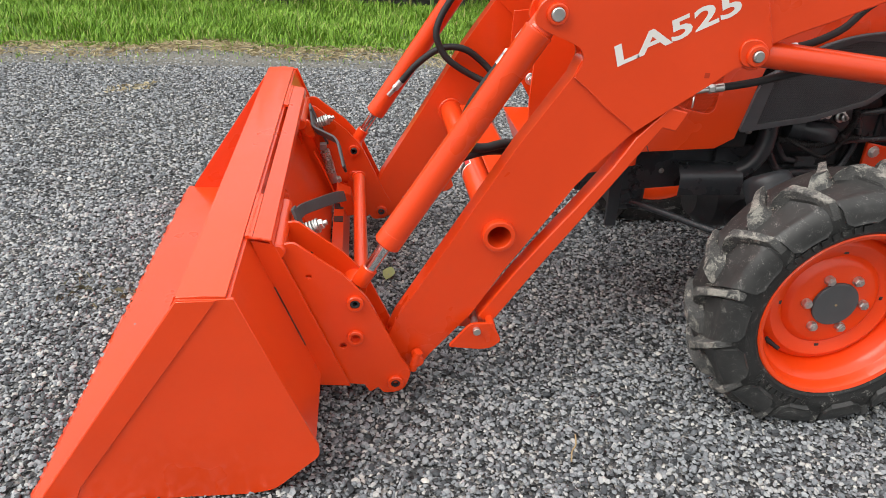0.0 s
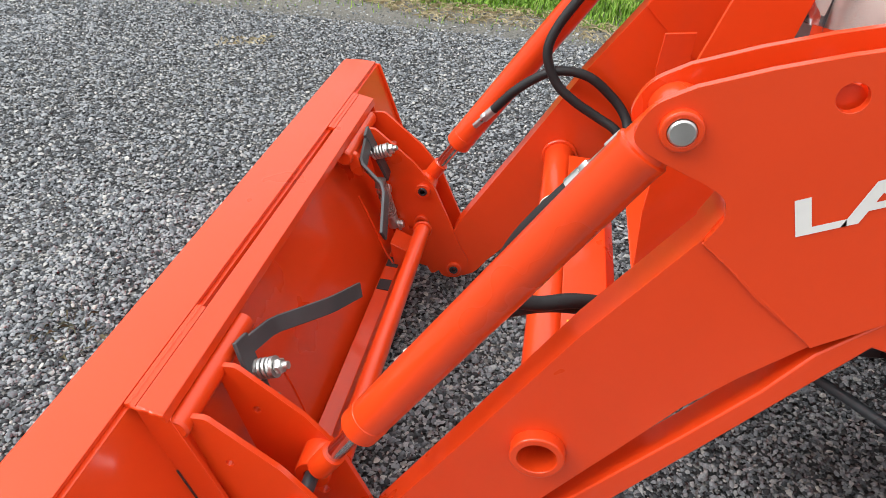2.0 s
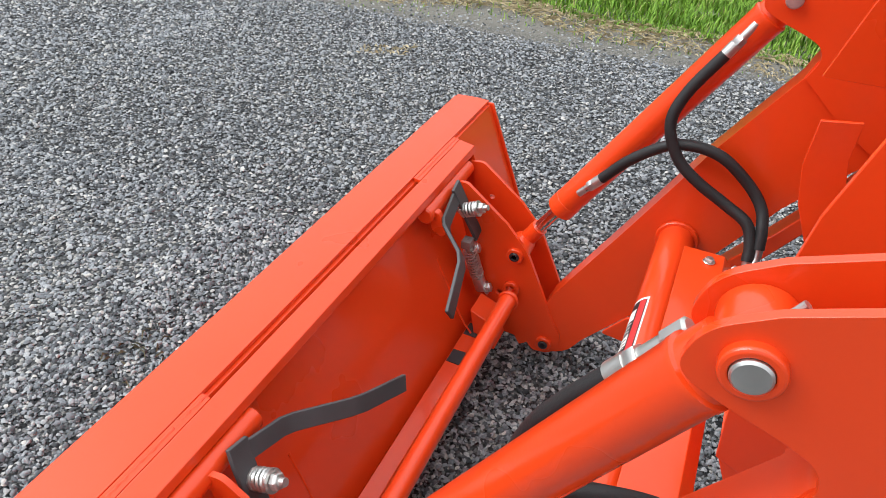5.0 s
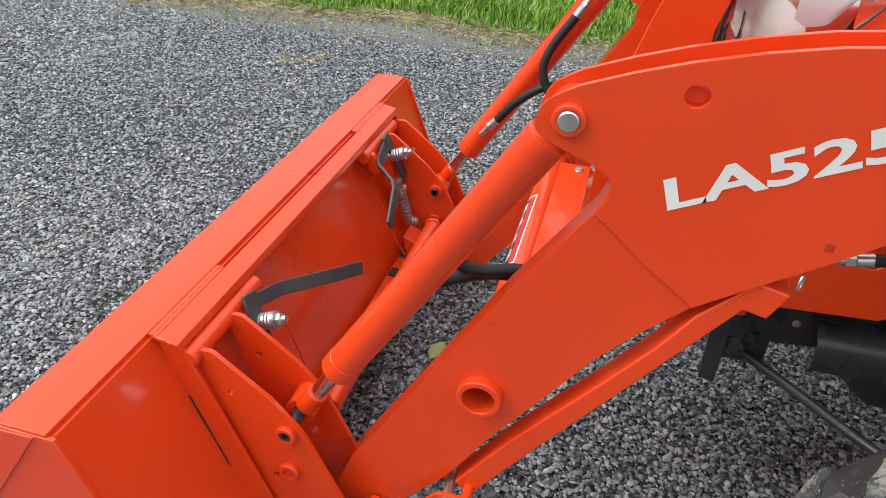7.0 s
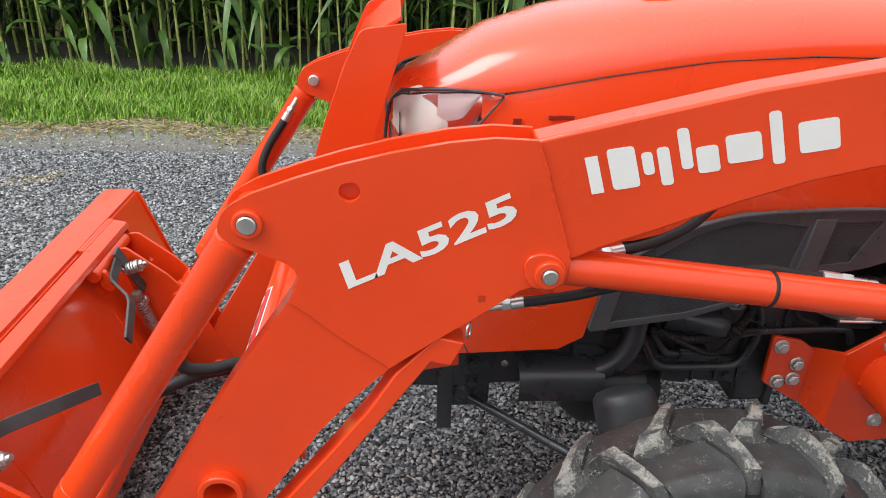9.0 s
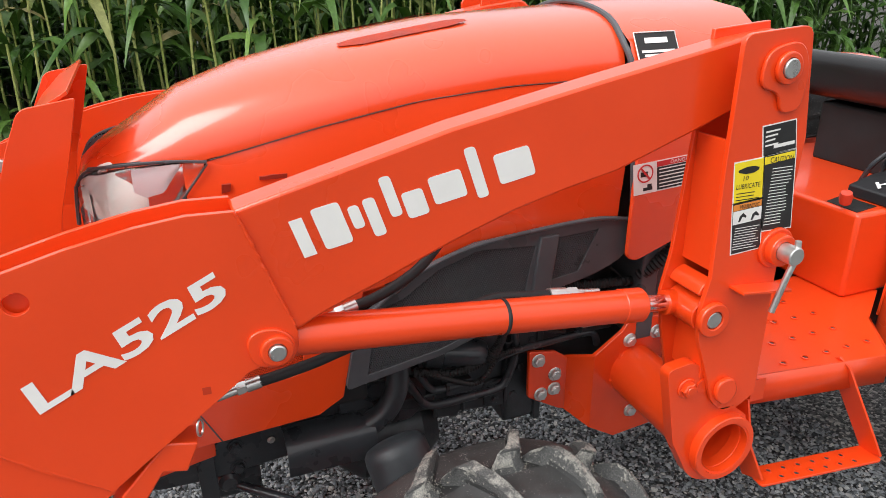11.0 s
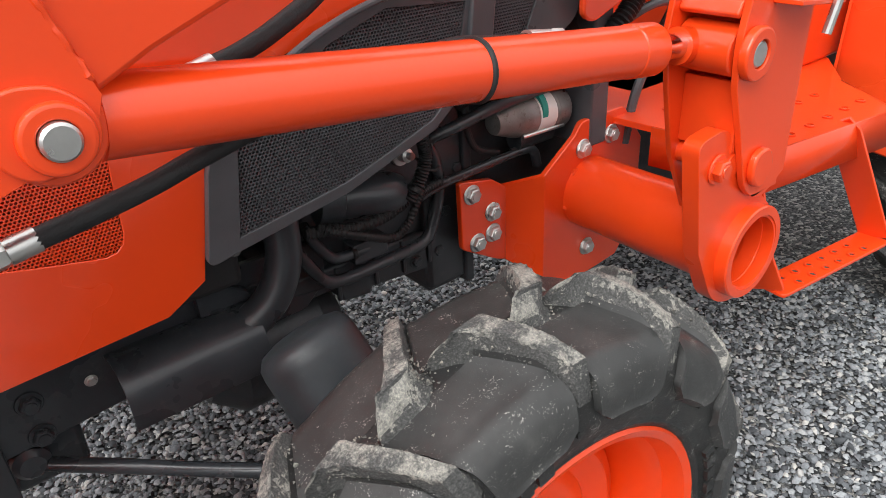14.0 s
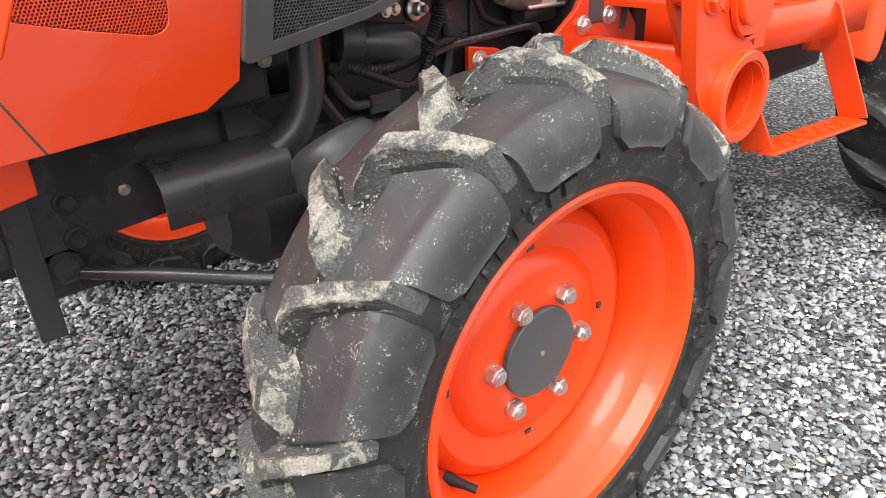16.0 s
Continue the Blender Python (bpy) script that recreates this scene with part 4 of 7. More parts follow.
# ---- bucket ----
bucket = thing("loader_bucket", (-1.55, 0, 0), "orange painted steel loader bucket resting on the gravel", "bucket")
BW = 0.8565
bucket.rotation_euler.z = -0.0079
SIDE = [(-1.556, 0.534), (-1.447, 0.534), (-1.298, 0.150), (-1.296, 0.118, 0.02), (-1.400, 0.022, 0.02), (-1.455, 0.012), (-1.908, 0.006, 0.01), (-1.898, 0.035)]
for s in (-1, 1):
    sd = part("side_plate", plate(SIDE, s * (BW - 0.008), s * BW), ORANGE, bucket, bevel=0.0015)
    part("wear_strip", plate([(-1.556, 0.531), (-1.480, 0.533), (-1.815, 0.055), (-1.830, 0.014), (-1.912, 0.012)], s * BW, s * (BW + 0.004)), ORANGE, sd, bevel=0.001)
# sheet: floor, curved heel, back and folded top
outer = [(-1.915, 0.003), (-1.47, 0.006), (-1.42, 0.016), (-1.37, 0.045), (-1.325, 0.09), (-1.305, 0.14), (-1.455, 0.530), (-1.554, 0.530)]
inn = [(-1.556, 0.522), (-1.463, 0.522), (-1.463, 0.518), (-1.317, 0.142), (-1.335, 0.10), (-1.378, 0.057), (-1.425, 0.027), (-1.47, 0.018), (-1.905, 0.017)]
part("bucket_shell", plate(outer + inn, -BW + 0.008, BW - 0.008), ORANGE, bucket, bevel=0.001)
part("top_lip", plate([(-1.556, 0.531), (-1.462, 0.531), (-1.462, 0.539), (-1.50, 0.541), (-1.556, 0.538)], -BW + 0.002, BW - 0.002), ORANGE, bucket, bevel=0.001)
for s in (-1, 1):
    part("slot_end", plate([(-1.460, 0.530), (-1.444, 0.529), (-1.444, 0.5366), (-1.460, 0.5392)], s * 0.368, s * 0.60), ORANGE, bucket)
part("lip_flange", plate([(-1.560, 0.536), (-1.552, 0.536), (-1.575, 0.488), (-1.582, 0.488)], -BW + 0.01, BW - 0.01), ORANGE, bucket)
part("cutting_edge", plate([(-1.945, 0.001), (-1.80, 0.003), (-1.80, 0.021), (-1.925, 0.021)], -BW - 0.004, BW + 0.004), ORANGE, bucket, "thick orange cutting edge", bevel=0.001)
# attach rail welded along the top of the back, with a long slot behind it
part("attach_rail", plate([(-1.443, 0.537), (-1.402, 0.529), (-1.398, 0.512), (-1.404, 0.512), (-1.408, 0.521), (-1.443, 0.529)], -0.60, 0.60), ORANGE, bucket, bevel=0.0015)
for a, b, sd in (((-1.453, -0.60, 0.536), (-1.453, -0.368, 0.536), 1), ((-1.453, 0.368, 0.536), (-1.453, 0.60, 0.536), 2), ((-1.45, -0.60, 0.535), (-1.402, -0.60, 0.527), 7)):
    part("weld_seam", bead(a, b, 0.0032, sd), ORANGE, bucket, "painted weld bead")
# hooked side gussets on the bucket's back
for s in (-1, 1):
    part("side_gusset", plate([(-1.450, 0.522), (-1.398, 0.512), (-1.232, 0.100), (-1.312, 0.106)], s * 0.585, s * 0.593), ORANGE, bucket, bevel=0.001)
    # no opening is cut: a black plate stands for the slot's shade
    part("rear_slot", plate([(-1.409, 0.40), (-1.402, 0.40), (-1.338, 0.232), (-1.346, 0.232)], s * 0.5935, s * 0.5955), BLACK_PAINT, bucket, "black plate painted as the shade in a slot")
part("lower_bar", plate([(-1.299, 0.167), (-1.262, 0.165), (-1.242, 0.105), (-1.280, 0.095)], -0.44, 0.44), ORANGE, bucket, bevel=0.002)
# black blocks stand for the shade inside the latch holes
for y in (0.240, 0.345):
    part("latch_hole", box(-1.296, -1.264, y - 0.022, y + 0.022, 0.158, 0.1682), BLACK_PAINT, bucket, "black block painted as the shade in a latch slot")

for ob in bucket.children:
    ob.location.y += 0.0185

# ---- quick attach with its latch handles ----
qa = thing("quick_attach", (-1.3, 0, 0.1), "orange quick-attach cross tubes with spring latch handles", "quick attach")
part("cross_tube", rod((-1.204, -0.40, 0.268), (-1.204, 0.40, 0.268), 0.0205, 28), ORANGE, qa)
part("tube_weld", pipe((-1.204, 0.385, 0.268), (-1.204, 0.392, 0.268), 0.026, 0.02, 20), ORANGE, qa)
for s in (-1, 1):
    part("top_hook", rod((-1.398, s * 0.318, 0.490), (-1.398, s * 0.575, 0.490), 0.020, 24, soft=0.004), ORANGE, qa)
    if s > 0:
        part("hook_plate", plate([(-1.398, 0.495, 0.01), (-1.372, 0.500, 0.01), (-1.350, 0.445), (-1.362, 0.435, 0.008), (-1.385, 0.445, 0.008)], 0.335, 0.352), ORANGE, qa, bevel=0.002)
    part("guide_block", plate([(-1.285, 0.235), (-1.235, 0.215), (-1.215, 0.135), (-1.265, 0.13)], s * 0.352, s * 0.428), ORANGE, qa, bevel=0.002)
    part("guide_bead", sweep([(-1.355, s * 0.30, 0.40), (-1.32, s * 0.302, 0.32), (-1.29, s * 0.31, 0.24), (-1.27, s * 0.325, 0.19)], 0.0025, 8), ORANGE, qa)


def spring(a, b, r, wire, turns):
    a, b = Vector(a), Vector(b)
    d = (b - a).normalized()
    u = d.orthogonal().normalized()
    w = d.cross(u)
    k = turns * 10
    return sweep([a.lerp(b, i / k) + (u * math.cos(2 * math.pi * turns * i / k) + w * math.sin(2 * math.pi * turns * i / k)) * r for i in range(k + 1)], wire, 6, 0)


def handle_bar(pts, width, thick, normal):
    """A flat bar bent along a line, width across it, thickness along the normal."""
    p = [Vector(q) for q in pts]
    nrm = Vector(normal).normalized()
    vs, fs = [], []
    for i, c in enumerate(p):
        t = (p[min(i + 1, len(p) - 1)] - p[max(i - 1, 0)]).normalized()
        n2 = (nrm - t * nrm.dot(t)).normalized()
        w = t.cross(n2)
        for a, b in ((-.5, -.5), (.5, -.5), (.5, .5), (-.5, .5)):
            vs.append(c + w * width * a + n2 * thick * b)
    for i in range(len(p) - 1):
        for k in range(4):
            fs.append([i * 4 + k, i * 4 + (k + 1) % 4, (i + 1) * 4 + (k + 1) % 4, (i + 1) * 4 + k])
    fs += [[3, 2, 1, 0], [(len(p) - 1) * 4 + k for k in range(4)]]
    return Shape().add(vs, fs)


NB = Vector((0.93, 0.0, 0.37))     # outward normal of the bucket's back


# both handles: a pivot plate, then a flat bar that runs inwards, away from the bucket's back and down
BAR = [(-1.371, -0.399, 0.512), (-1.360, -0.296, 0.482), (-1.279, -0.206, 0.474), (-1.256, -0.083, 0.422)]


def latch(s):
    side = lambda x, y, z: Vector((x, y if s < 0 else 2 * MID - y, z))
    nrm = Vector((0.70, -0.52 if s < 0 else 0.52, 0.48))
    low = Vector((0.005, 0.0, -0.0135))
    pts = [side(*q) + low for q in BAR]
    bent = [pts[0], pts[1] + (pts[0] - pts[1]) * 0.10, pts[1] + (pts[2] - pts[1]) * 0.10, pts[2] + (pts[1] - pts[2]) * 0.12, pts[2] + (pts[3] - pts[2]) * 0.12, pts[3] + (pts[2] - pts[3]) * 0.08, pts[3]]
    part("latch_handle", handle_bar(bent, 0.031, 0.008, nrm), HANDLE_STEEL, qa, "dark grey bent flat-bar latch handle", bevel=0.0015)
    leg = [side(*q) for q in ((-1.372, -0.392, 0.518), (-1.362, -0.398, 0.492), (-1.346, -0.404, 0.452), (-1.330, -0.412, 0.414), (-1.316, -0.420, 0.378))]
    part("pivot_plate", handle_bar(leg, 0.040, 0.008, NB), HANDLE_STEEL, qa, "dark grey flat pivot plate", bevel=0.0015)
    piv = side(-1.362, -0.396, 0.450)
    part("pivot_bolt", rod(piv, piv + NB * 0.078, 0.007, 14).join(hexagon(piv + NB * 0.056, NB, 0.014, 0.012)).join(rod(piv + NB * 0.05, piv + NB * 0.055, 0.019, 20)), ZINC, qa, "zinc pivot bolt and nut")
    part("pivot_spring", spring(piv + NB * 0.010, piv + NB * 0.052, 0.0155, 0.0038, 5), ZINC, qa, "zinc coil spring")
    # latch rod with its spring, under a link block
    top, foot = side(-1.330, -0.386, 0.372), side(-1.296, -0.418, 0.225)
    part("latch_rod", rod(top, foot, 0.009, 14).join(rod(foot, foot.lerp(top, 0.28), 0.016, 18)), ZINC, qa, "zinc latch rod")
    part("latch_spring", spring(foot.lerp(top, 0.28), foot.lerp(top, 0.88), 0.0155, 0.0030, 10), ZINC, qa, "zinc coil spring")
    part("link_block", box(top.x - 0.012, top.x + 0.012, top.y - 0.014, top.y + 0.014, top.z - 0.010, top.z + 0.012), DULL_ALU, qa, "rusty link block", bevel=0.0015)
    part("latch_bolt", bolt(side(-1.322, -0.420, 0.338), NB, 0.013), ZINC, qa, "zinc bolt and washer")
    if s > 0:
        part("latch_bolt", bolt(foot + NB * 0.014, NB, 0.013), ZINC, qa, "zinc bolt and washer")


for s in (-1, 1):
    latch(s)

# ---- grille guard in front of the hood ----
guard = thing("grille_guard", (-0.65, 0, 0.5), "curved orange steel plate guard in front of the hood", "grille guard")
BLADE = [(-0.548, 1.275, 0.008), (-0.590, 1.268), (-0.632, 1.262, 0.015), (-0.660, 1.20), (-0.700, 1.09), (-0.732, 0.98), (-0.748, 0.87), (-0.752, 0.74), (-0.742, 0.60), (-0.66, 0.56), (-0.640, 0.70), (-0.632, 0.85), (-0.622, 0.98), (-0.600, 1.09), (-0.570, 1.19)]
part("guard_blade", plate(BLADE, -0.186, -0.194), ORANGE, guard, bevel=0.001)
part("guard_blade", plate([q for q in BLADE if q[1] > 0.97], 0.226, 0.234), ORANGE, guard, bevel=0.001)
part("guard_strip", plate([(-0.701, 0.875), (-0.638, 0.883), (-0.639, 0.818), (-0.623, 0.746), (-0.585, 0.662), (-0.54, 0.575), (-0.601, 0.557), (-0.656, 0.644), (-0.689, 0.719), (-0.704, 0.793)], 0.328, 0.336), ORANGE, guard, bevel=0.001)
part("upper_sheet", plate([(-0.560, 1.285), (-0.60, 1.262), (-0.640, 1.222), (-0.668, 1.16), (-0.664, 1.158), (-0.636, 1.218), (-0.597, 1.257), (-0.558, 1.280)], -0.186, 0.226), ORANGE, guard, bevel=0.0005)
for y_, x_, z_ in ((-0.194, -0.637, 0.640), (0.196, -0.655, 0.690)):
    part("guard_bolt", bolt((x_, y_, z_), (0, -1, 0), 0.015), ZINC, guard, "zinc hexagon bolt")
part("guard_base", plate([(-0.74, 0.60), (-0.42, 0.60), (-0.42, 0.55), (-0.70, 0.50)], -0.19, 0.19), ORANGE, guard, bevel=0.002)

# ---- tractor ----
tractor = thing("compact_tractor", (0.5, 0, 0), "orange compact tractor with black chassis and muddy tyres", "tractor")


def lerp_table(tab, x):
    for (x0, a), (x1, b) in zip(tab, tab[1:]):
        if x <= x1:
            t = max(0.0, (x - x0) / (x1 - x0))
            return a + (b - a) * t
    return tab[-1][1]


TOPZ = [(-0.585, 1.105), (-0.575, 1.128), (-0.56, 1.142), (-0.54, 1.156), (-0.505, 1.178), (-0.45, 1.213), (-0.394, 1.25), (-0.27, 1.292), (-0.10, 1.328), (0.144, 1.362), (0.45, 1.375), (0.51, 1.376)]
SPLIT = [(-0.585, 1.06), (-0.56, 1.10), (-0.52, 1.135), (-0.37, 1.150), (-0.17, 1.197), (0.02, 1.232), (0.20, 1.247), (0.40, 1.250), (0.51, 1.248)]
HALF = [(-0.585, 0.108), (-0.56, 0.128), (-0.545, 0.137), (-0.50, 0.150), (-0.40, 0.175), (-0.20, 0.200), (0.05, 0.215), (0.51, 0.232)]


def hood_section(x, n=14):
    w, zs, zt = lerp_table(HALF, x), lerp_table(SPLIT, x), lerp_table(TOPZ, x)
    pts = []
    for i in range(n + 1):
        a = math.pi / 2 * i / n
        y = w * math.cos(a) ** 0.72
        z = zs + (zt - zs) * math.sin(a) ** 0.95
        pts.append((-y, z))
    return pts + [(-y, z) for y, z in reversed(pts[:-1])]


def loft(xs, section, cap=True):
    s = Shape()
    rows = [[(x, y, z) for y, z in section(x)] for x in xs]
    k = len(rows[0])
    for r in rows:
        s.v += r
    for i in range(len(rows) - 1):
        s.f += [[i * k + j, i * k + j + 1, (i + 1) * k + j + 1, (i + 1) * k + j] for j in range(k - 1)]
    return s


xs = [-0.585, -0.575, -0.565, -0.555, -0.545, -0.53, -0.505, -0.48, -0.45, -0.42, -0.39, -0.33, -0.27, -0.18, -0.10, 0.0, 0.10, 0.20, 0.30, 0.40, 0.452]
hood_skin = loft(xs, hood_section)
hood_skin.f.append(list(range(29)))
hood = part("hood", hood_skin, ORANGE_HOOD, tractor, "glossy orange rounded hood", smooth=50)


def hood_top(x, y):
    """Height of the hood's skin."""
    w, zs, zt = lerp_table(HALF, x), lerp_table(SPLIT, x), lerp_table(TOPZ, x)
    c = min(1.0, abs(y) / w) ** (1 / 0.72)
    return zs + (zt - zs) * math.sin(math.acos(c)) ** 0.95


def hood_patch(outline_x, y_lo, y_hi, lift, n=20):
    s = Shape()
    x0, x1 = outline_x
    for i in range(n + 1):
        x = x0 + (x1 - x0) * i / n
        t = i / n
        edge = min(1, t * 6, (1 - t) * 6)
        for j in range(5):
            y = y_lo + (y_hi - y_lo) * (0.5 + (j / 4 - 0.5) * (0.4 + 0.6 * edge))
            s.v.append((x, y, hood_top(x, y) + lift))
    s.f += [[i * 5 + j, i * 5 + j + 1, i * 5 + j + 6, i * 5 + j + 5] for i in range(n) for j in range(4)]
    return s


ORANGE_HOOD.node_tree.nodes["Principled BSDF"].inputs["Specular IOR Level"].default_value = 0.62
VENT = varied("orange_vent_mesh", (0.42, 0.035, 0.01), 0.6, 0, 0, 20, 900, 0.2, 0.8)
for s in (-1, 1):
    part("hood_vent", hood_patch((-0.10, 0.16), s * 0.075, s * 0.115, 0.0025), VENT, hood, "perforated vent strip")
# side panels under the hood line


def skin(bottom_table, x0, x1, inset, s, n=24, rows=8):
    sh = Shape()
    for i in range(n + 1):
        x = x0 + (x1 - x0) * i / n
        zt, zb, w = lerp_table(SPLIT, x) - 0.003, lerp_table(bottom_table, x), lerp_table(HALF, x)
        for j in range(rows + 1):
            z = zt + (zb - zt) * j / rows
            bulge = 0.012 * math.sin(math.pi * min(1, j / rows * 1.1))
            sh.v.append((x, s * (w + bulge - inset), z))
    r = rows + 1
    sh.f += [[i * r + j, i * r + j + 1, (i + 1) * r + j + 1, (i + 1) * r + j] for i in range(n) for j in range(rows)]
    return sh


BOT = [(-0.545, 0.90), (-0.30, 0.88), (-0.10, 0.86), (0.03, 0.90), (0.126, 0.935), (0.40, 0.953), (0.465, 0.948)]
for s in (-1, 1):
    part("side_panel", skin(BOT, -0.405, 0.465, 0.0, s), ORANGE_HOOD, tractor, "glossy orange hood side panel", smooth=60)
    part("panel_seam", sweep([(x, s * (lerp_table(HALF, x) + 0.0015), lerp_table(SPLIT, x) - 0.001) for x in [-0.36 + 0.04 * i for i in range(22)]], 0.0008, 6, 2), BLACK_PLASTIC, tractor)
part("model_bar", plate([(-0.347, 1.0935), (-0.332, 1.096), (-0.330, 1.109), (-0.345, 1.1085)], -0.1965, -0.188), LETTER_DARK, tractor, "dark raised model lettering bar")
part("model_bar", plate([(-0.281, 1.1125), (-0.233, 1.1115), (-0.232, 1.1195), (-0.262, 1.1195), (-0.268, 1.118), (-0.280, 1.118)], -0.2045, -0.192), LETTER_DARK, tractor, "dark raised model lettering bar")
# nose and front grille
part("nose_panel", loft([-0.562, -0.558], lambda x: [(-0.12 if x < -0.56 else -0.14, 1.10), (-0.13, 0.95), (-0.14, 0.80), (0.14, 0.80), (0.13, 0.95), (0.12, 1.10)]), BLACK_PLASTIC, tractor, "black front grille")
part("nose_shell", box(-0.555, -0.40, -0.135, 0.135, 0.62, 1.10), BLACK_PLASTIC, tractor, bevel=0.02, segs=3)
# headlamps
LAMP_Y = [(-0.580, 0.112), (-0.56, 0.132), (-0.53, 0.158), (-0.49, 0.173), (-0.44, 0.182), (-0.365, 0.187)]
LAMP_TOP = [(-0.580, 1.110), (-0.560, 1.142), (-0.51, 1.152), (-0.44, 1.157), (-0.365, 1.1495)]
LAMP_LOW = [(-0.580, 1.040), (-0.50, 1.035), (-0.44, 1.050), (-0.42, 1.078), (-0.365, 1.147)]


def lamp_patch(x0, x1, s, lift, top=0.0, low=0.0, n=18, rows=6):
    """A patch that follows the lamp's wrap round the hood's corner."""
    sh = Shape()
    for i in range(n + 1):
        x = x0 + (x1 - x0) * i / n
        zt, zb, y = lerp_table(LAMP_TOP, x) - top, lerp_table(LAMP_LOW, x) + low, lerp_table(LAMP_Y, x)
        for j in range(rows + 1):
            t = j / rows
            sh.v.append((x, s * (y + lift + 0.004 * math.sin(math.pi * t)), zt + (min(zb, zt - 0.002) - zt) * t))
    r = rows + 1
    sh.f += [[i * r + j, i * r + j + 1, (i + 1) * r + j + 1, (i + 1) * r + j] for i in range(n) for j in range(rows)]
    return sh


for s in (-1, 1):
    lamp = part("headlamp", lamp_patch(-0.580, -0.366, s, -0.022), BLACK_PLASTIC, tractor, "clear headlamp with chrome reflector", smooth=60)
    part("reflector", lamp_patch(-0.572, -0.385, s, -0.014, 0.008, 0.004), REFLECTOR, lamp, "silvered reflector", smooth=60)
    part("reflector_bowl", lathe([(0.002, 0.014), (0.032, 0.009), (0.057, -0.004), (0.062, -0.012)], (-0.520, s * 0.147, 1.092), (-0.45, s, 0.10), 28), LAMP_BOWL, lamp, "pale lamp bowl", smooth=60)
    # pale fin paints the white highlight along the lamp's upper edge
    part("reflector_fin", lamp_patch(-0.488, -0.385, s, -0.010, 0.006, 0.050), LAMP_FIN, lamp, "chrome fin with its bright reflection painted in", smooth=60)
    lens = part("lamp_cover", lamp_patch(-0.580, -0.366, s, 0.0), GLASS, lamp, "clear plastic lens", smooth=80)
    lens.visible_shadow = False
    so = lens.modifiers.new("thick", "SOLIDIFY")
    so.thickness = 0.002
    part("lamp_seal", sweep([(x, s * (lerp_table(LAMP_Y, x) + 0.001), lerp_table(LAMP_TOP, x) + 0.001) for x in (-0.58, -0.565, -0.545, -0.51, -0.47, -0.42, -0.365)], 0.0028, 6, 5), BLACK_PLASTIC, lamp)
    part("lamp_seal", sweep([(x, s * (lerp_table(LAMP_Y, x) + 0.001), lerp_table(LAMP_LOW, x)) for x in (-0.44, -0.42, -0.39, -0.365)], 0.0022, 6, 5), BLACK_PLASTIC, lamp)
    part("lamp_seal", sweep([(-0.580, s * 0.113, 1.11), (-0.584, s * 0.108, 1.08), (-0.588, s * 0.104, 1.04)], 0.004, 6, 5), BLACK_PLASTIC, lamp)
    low = Shape()
    for i in range(11):
        x = -0.57 + 0.017 * i
        y = lerp_table(LAMP_Y, x)
        for j in range(5):
            low.v.append((x, s * (y + 0.001 + 0.02 * j / 4), 1.042 - 0.035 * j))
    low.f += [[i * 5 + j, i * 5 + j + 1, i * 5 + j + 6, i * 5 + j + 5] for i in range(10) for j in range(4)]
    part("lamp_apron", low, ORANGE_HOOD, tractor, smooth=60)
# black engine side screens with a honeycomb mesh
SCREEN = [(-0.158, 0.664, 0.015), (-0.118, 0.672), (0.047, 0.700), (0.123, 0.725), (0.199, 0.749), (0.265, 0.800), (0.33, 0.808), (0.42, 0.826, 0.03), (0.495, 0.860, 0.03), (0.490, 0.942, 0.02), (0.403, 0.957), (0.126, 0.940), (0.030, 0.912), (-0.042, 0.862), (-0.075, 0.85), (-0.118, 0.824), (-0.135, 0.78)]
MESH_A = [(-0.112, 0.690), (0.045, 0.715), (0.12, 0.738), (0.195, 0.764), (0.238, 0.80), (0.262, 0.915), (0.13, 0.925), (0.04, 0.895), (-0.03, 0.848), (-0.09, 0.83), (-0.10, 0.76)]
MESH_B = [(0.30, 0.828), (0.37, 0.838), (0.415, 0.93), (0.31, 0.925)]
for s in (-1, 1):
    yo = s * 0.236
    scr = part("side_screen", plate(SCREEN, yo, s * 0.224, holes=[MESH_A, MESH_B]), BLACK_PLASTIC, tractor, "black plastic engine side screen", bevel=0.003)
    if s < 0:
        part("honeycomb_mesh", honeycomb(MESH_A, yo + 0.003, 0.0050, 0.00090), BLACK_PLASTIC, scr)
        part("honeycomb_mesh", honeycomb(MESH_B, yo + 0.003, 0.0050, 0.00090), BLACK_PLASTIC, scr)
    # near-black sheet puts the shade behind the mesh into colour
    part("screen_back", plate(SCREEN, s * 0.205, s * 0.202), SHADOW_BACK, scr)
    part("screen_roll", sweep([(-0.13, s * 0.235, 0.80), (-0.05, s * 0.238, 0.868), (0.03, s * 0.240, 0.912), (0.126, s * 0.243, 0.940), (0.27, s * 0.243, 0.953), (0.403, s * 0.242, 0.957), (0.485, s * 0.238, 0.944)], 0.005, 10), BLACK_PLASTIC, scr)
    part("screen_rib", plate([(0.255, 0.80), (0.30, 0.812), (0.315, 0.935), (0.27, 0.935)], s * 0.243, s * 0.230), BLACK_PLASTIC, scr, bevel=0.003)
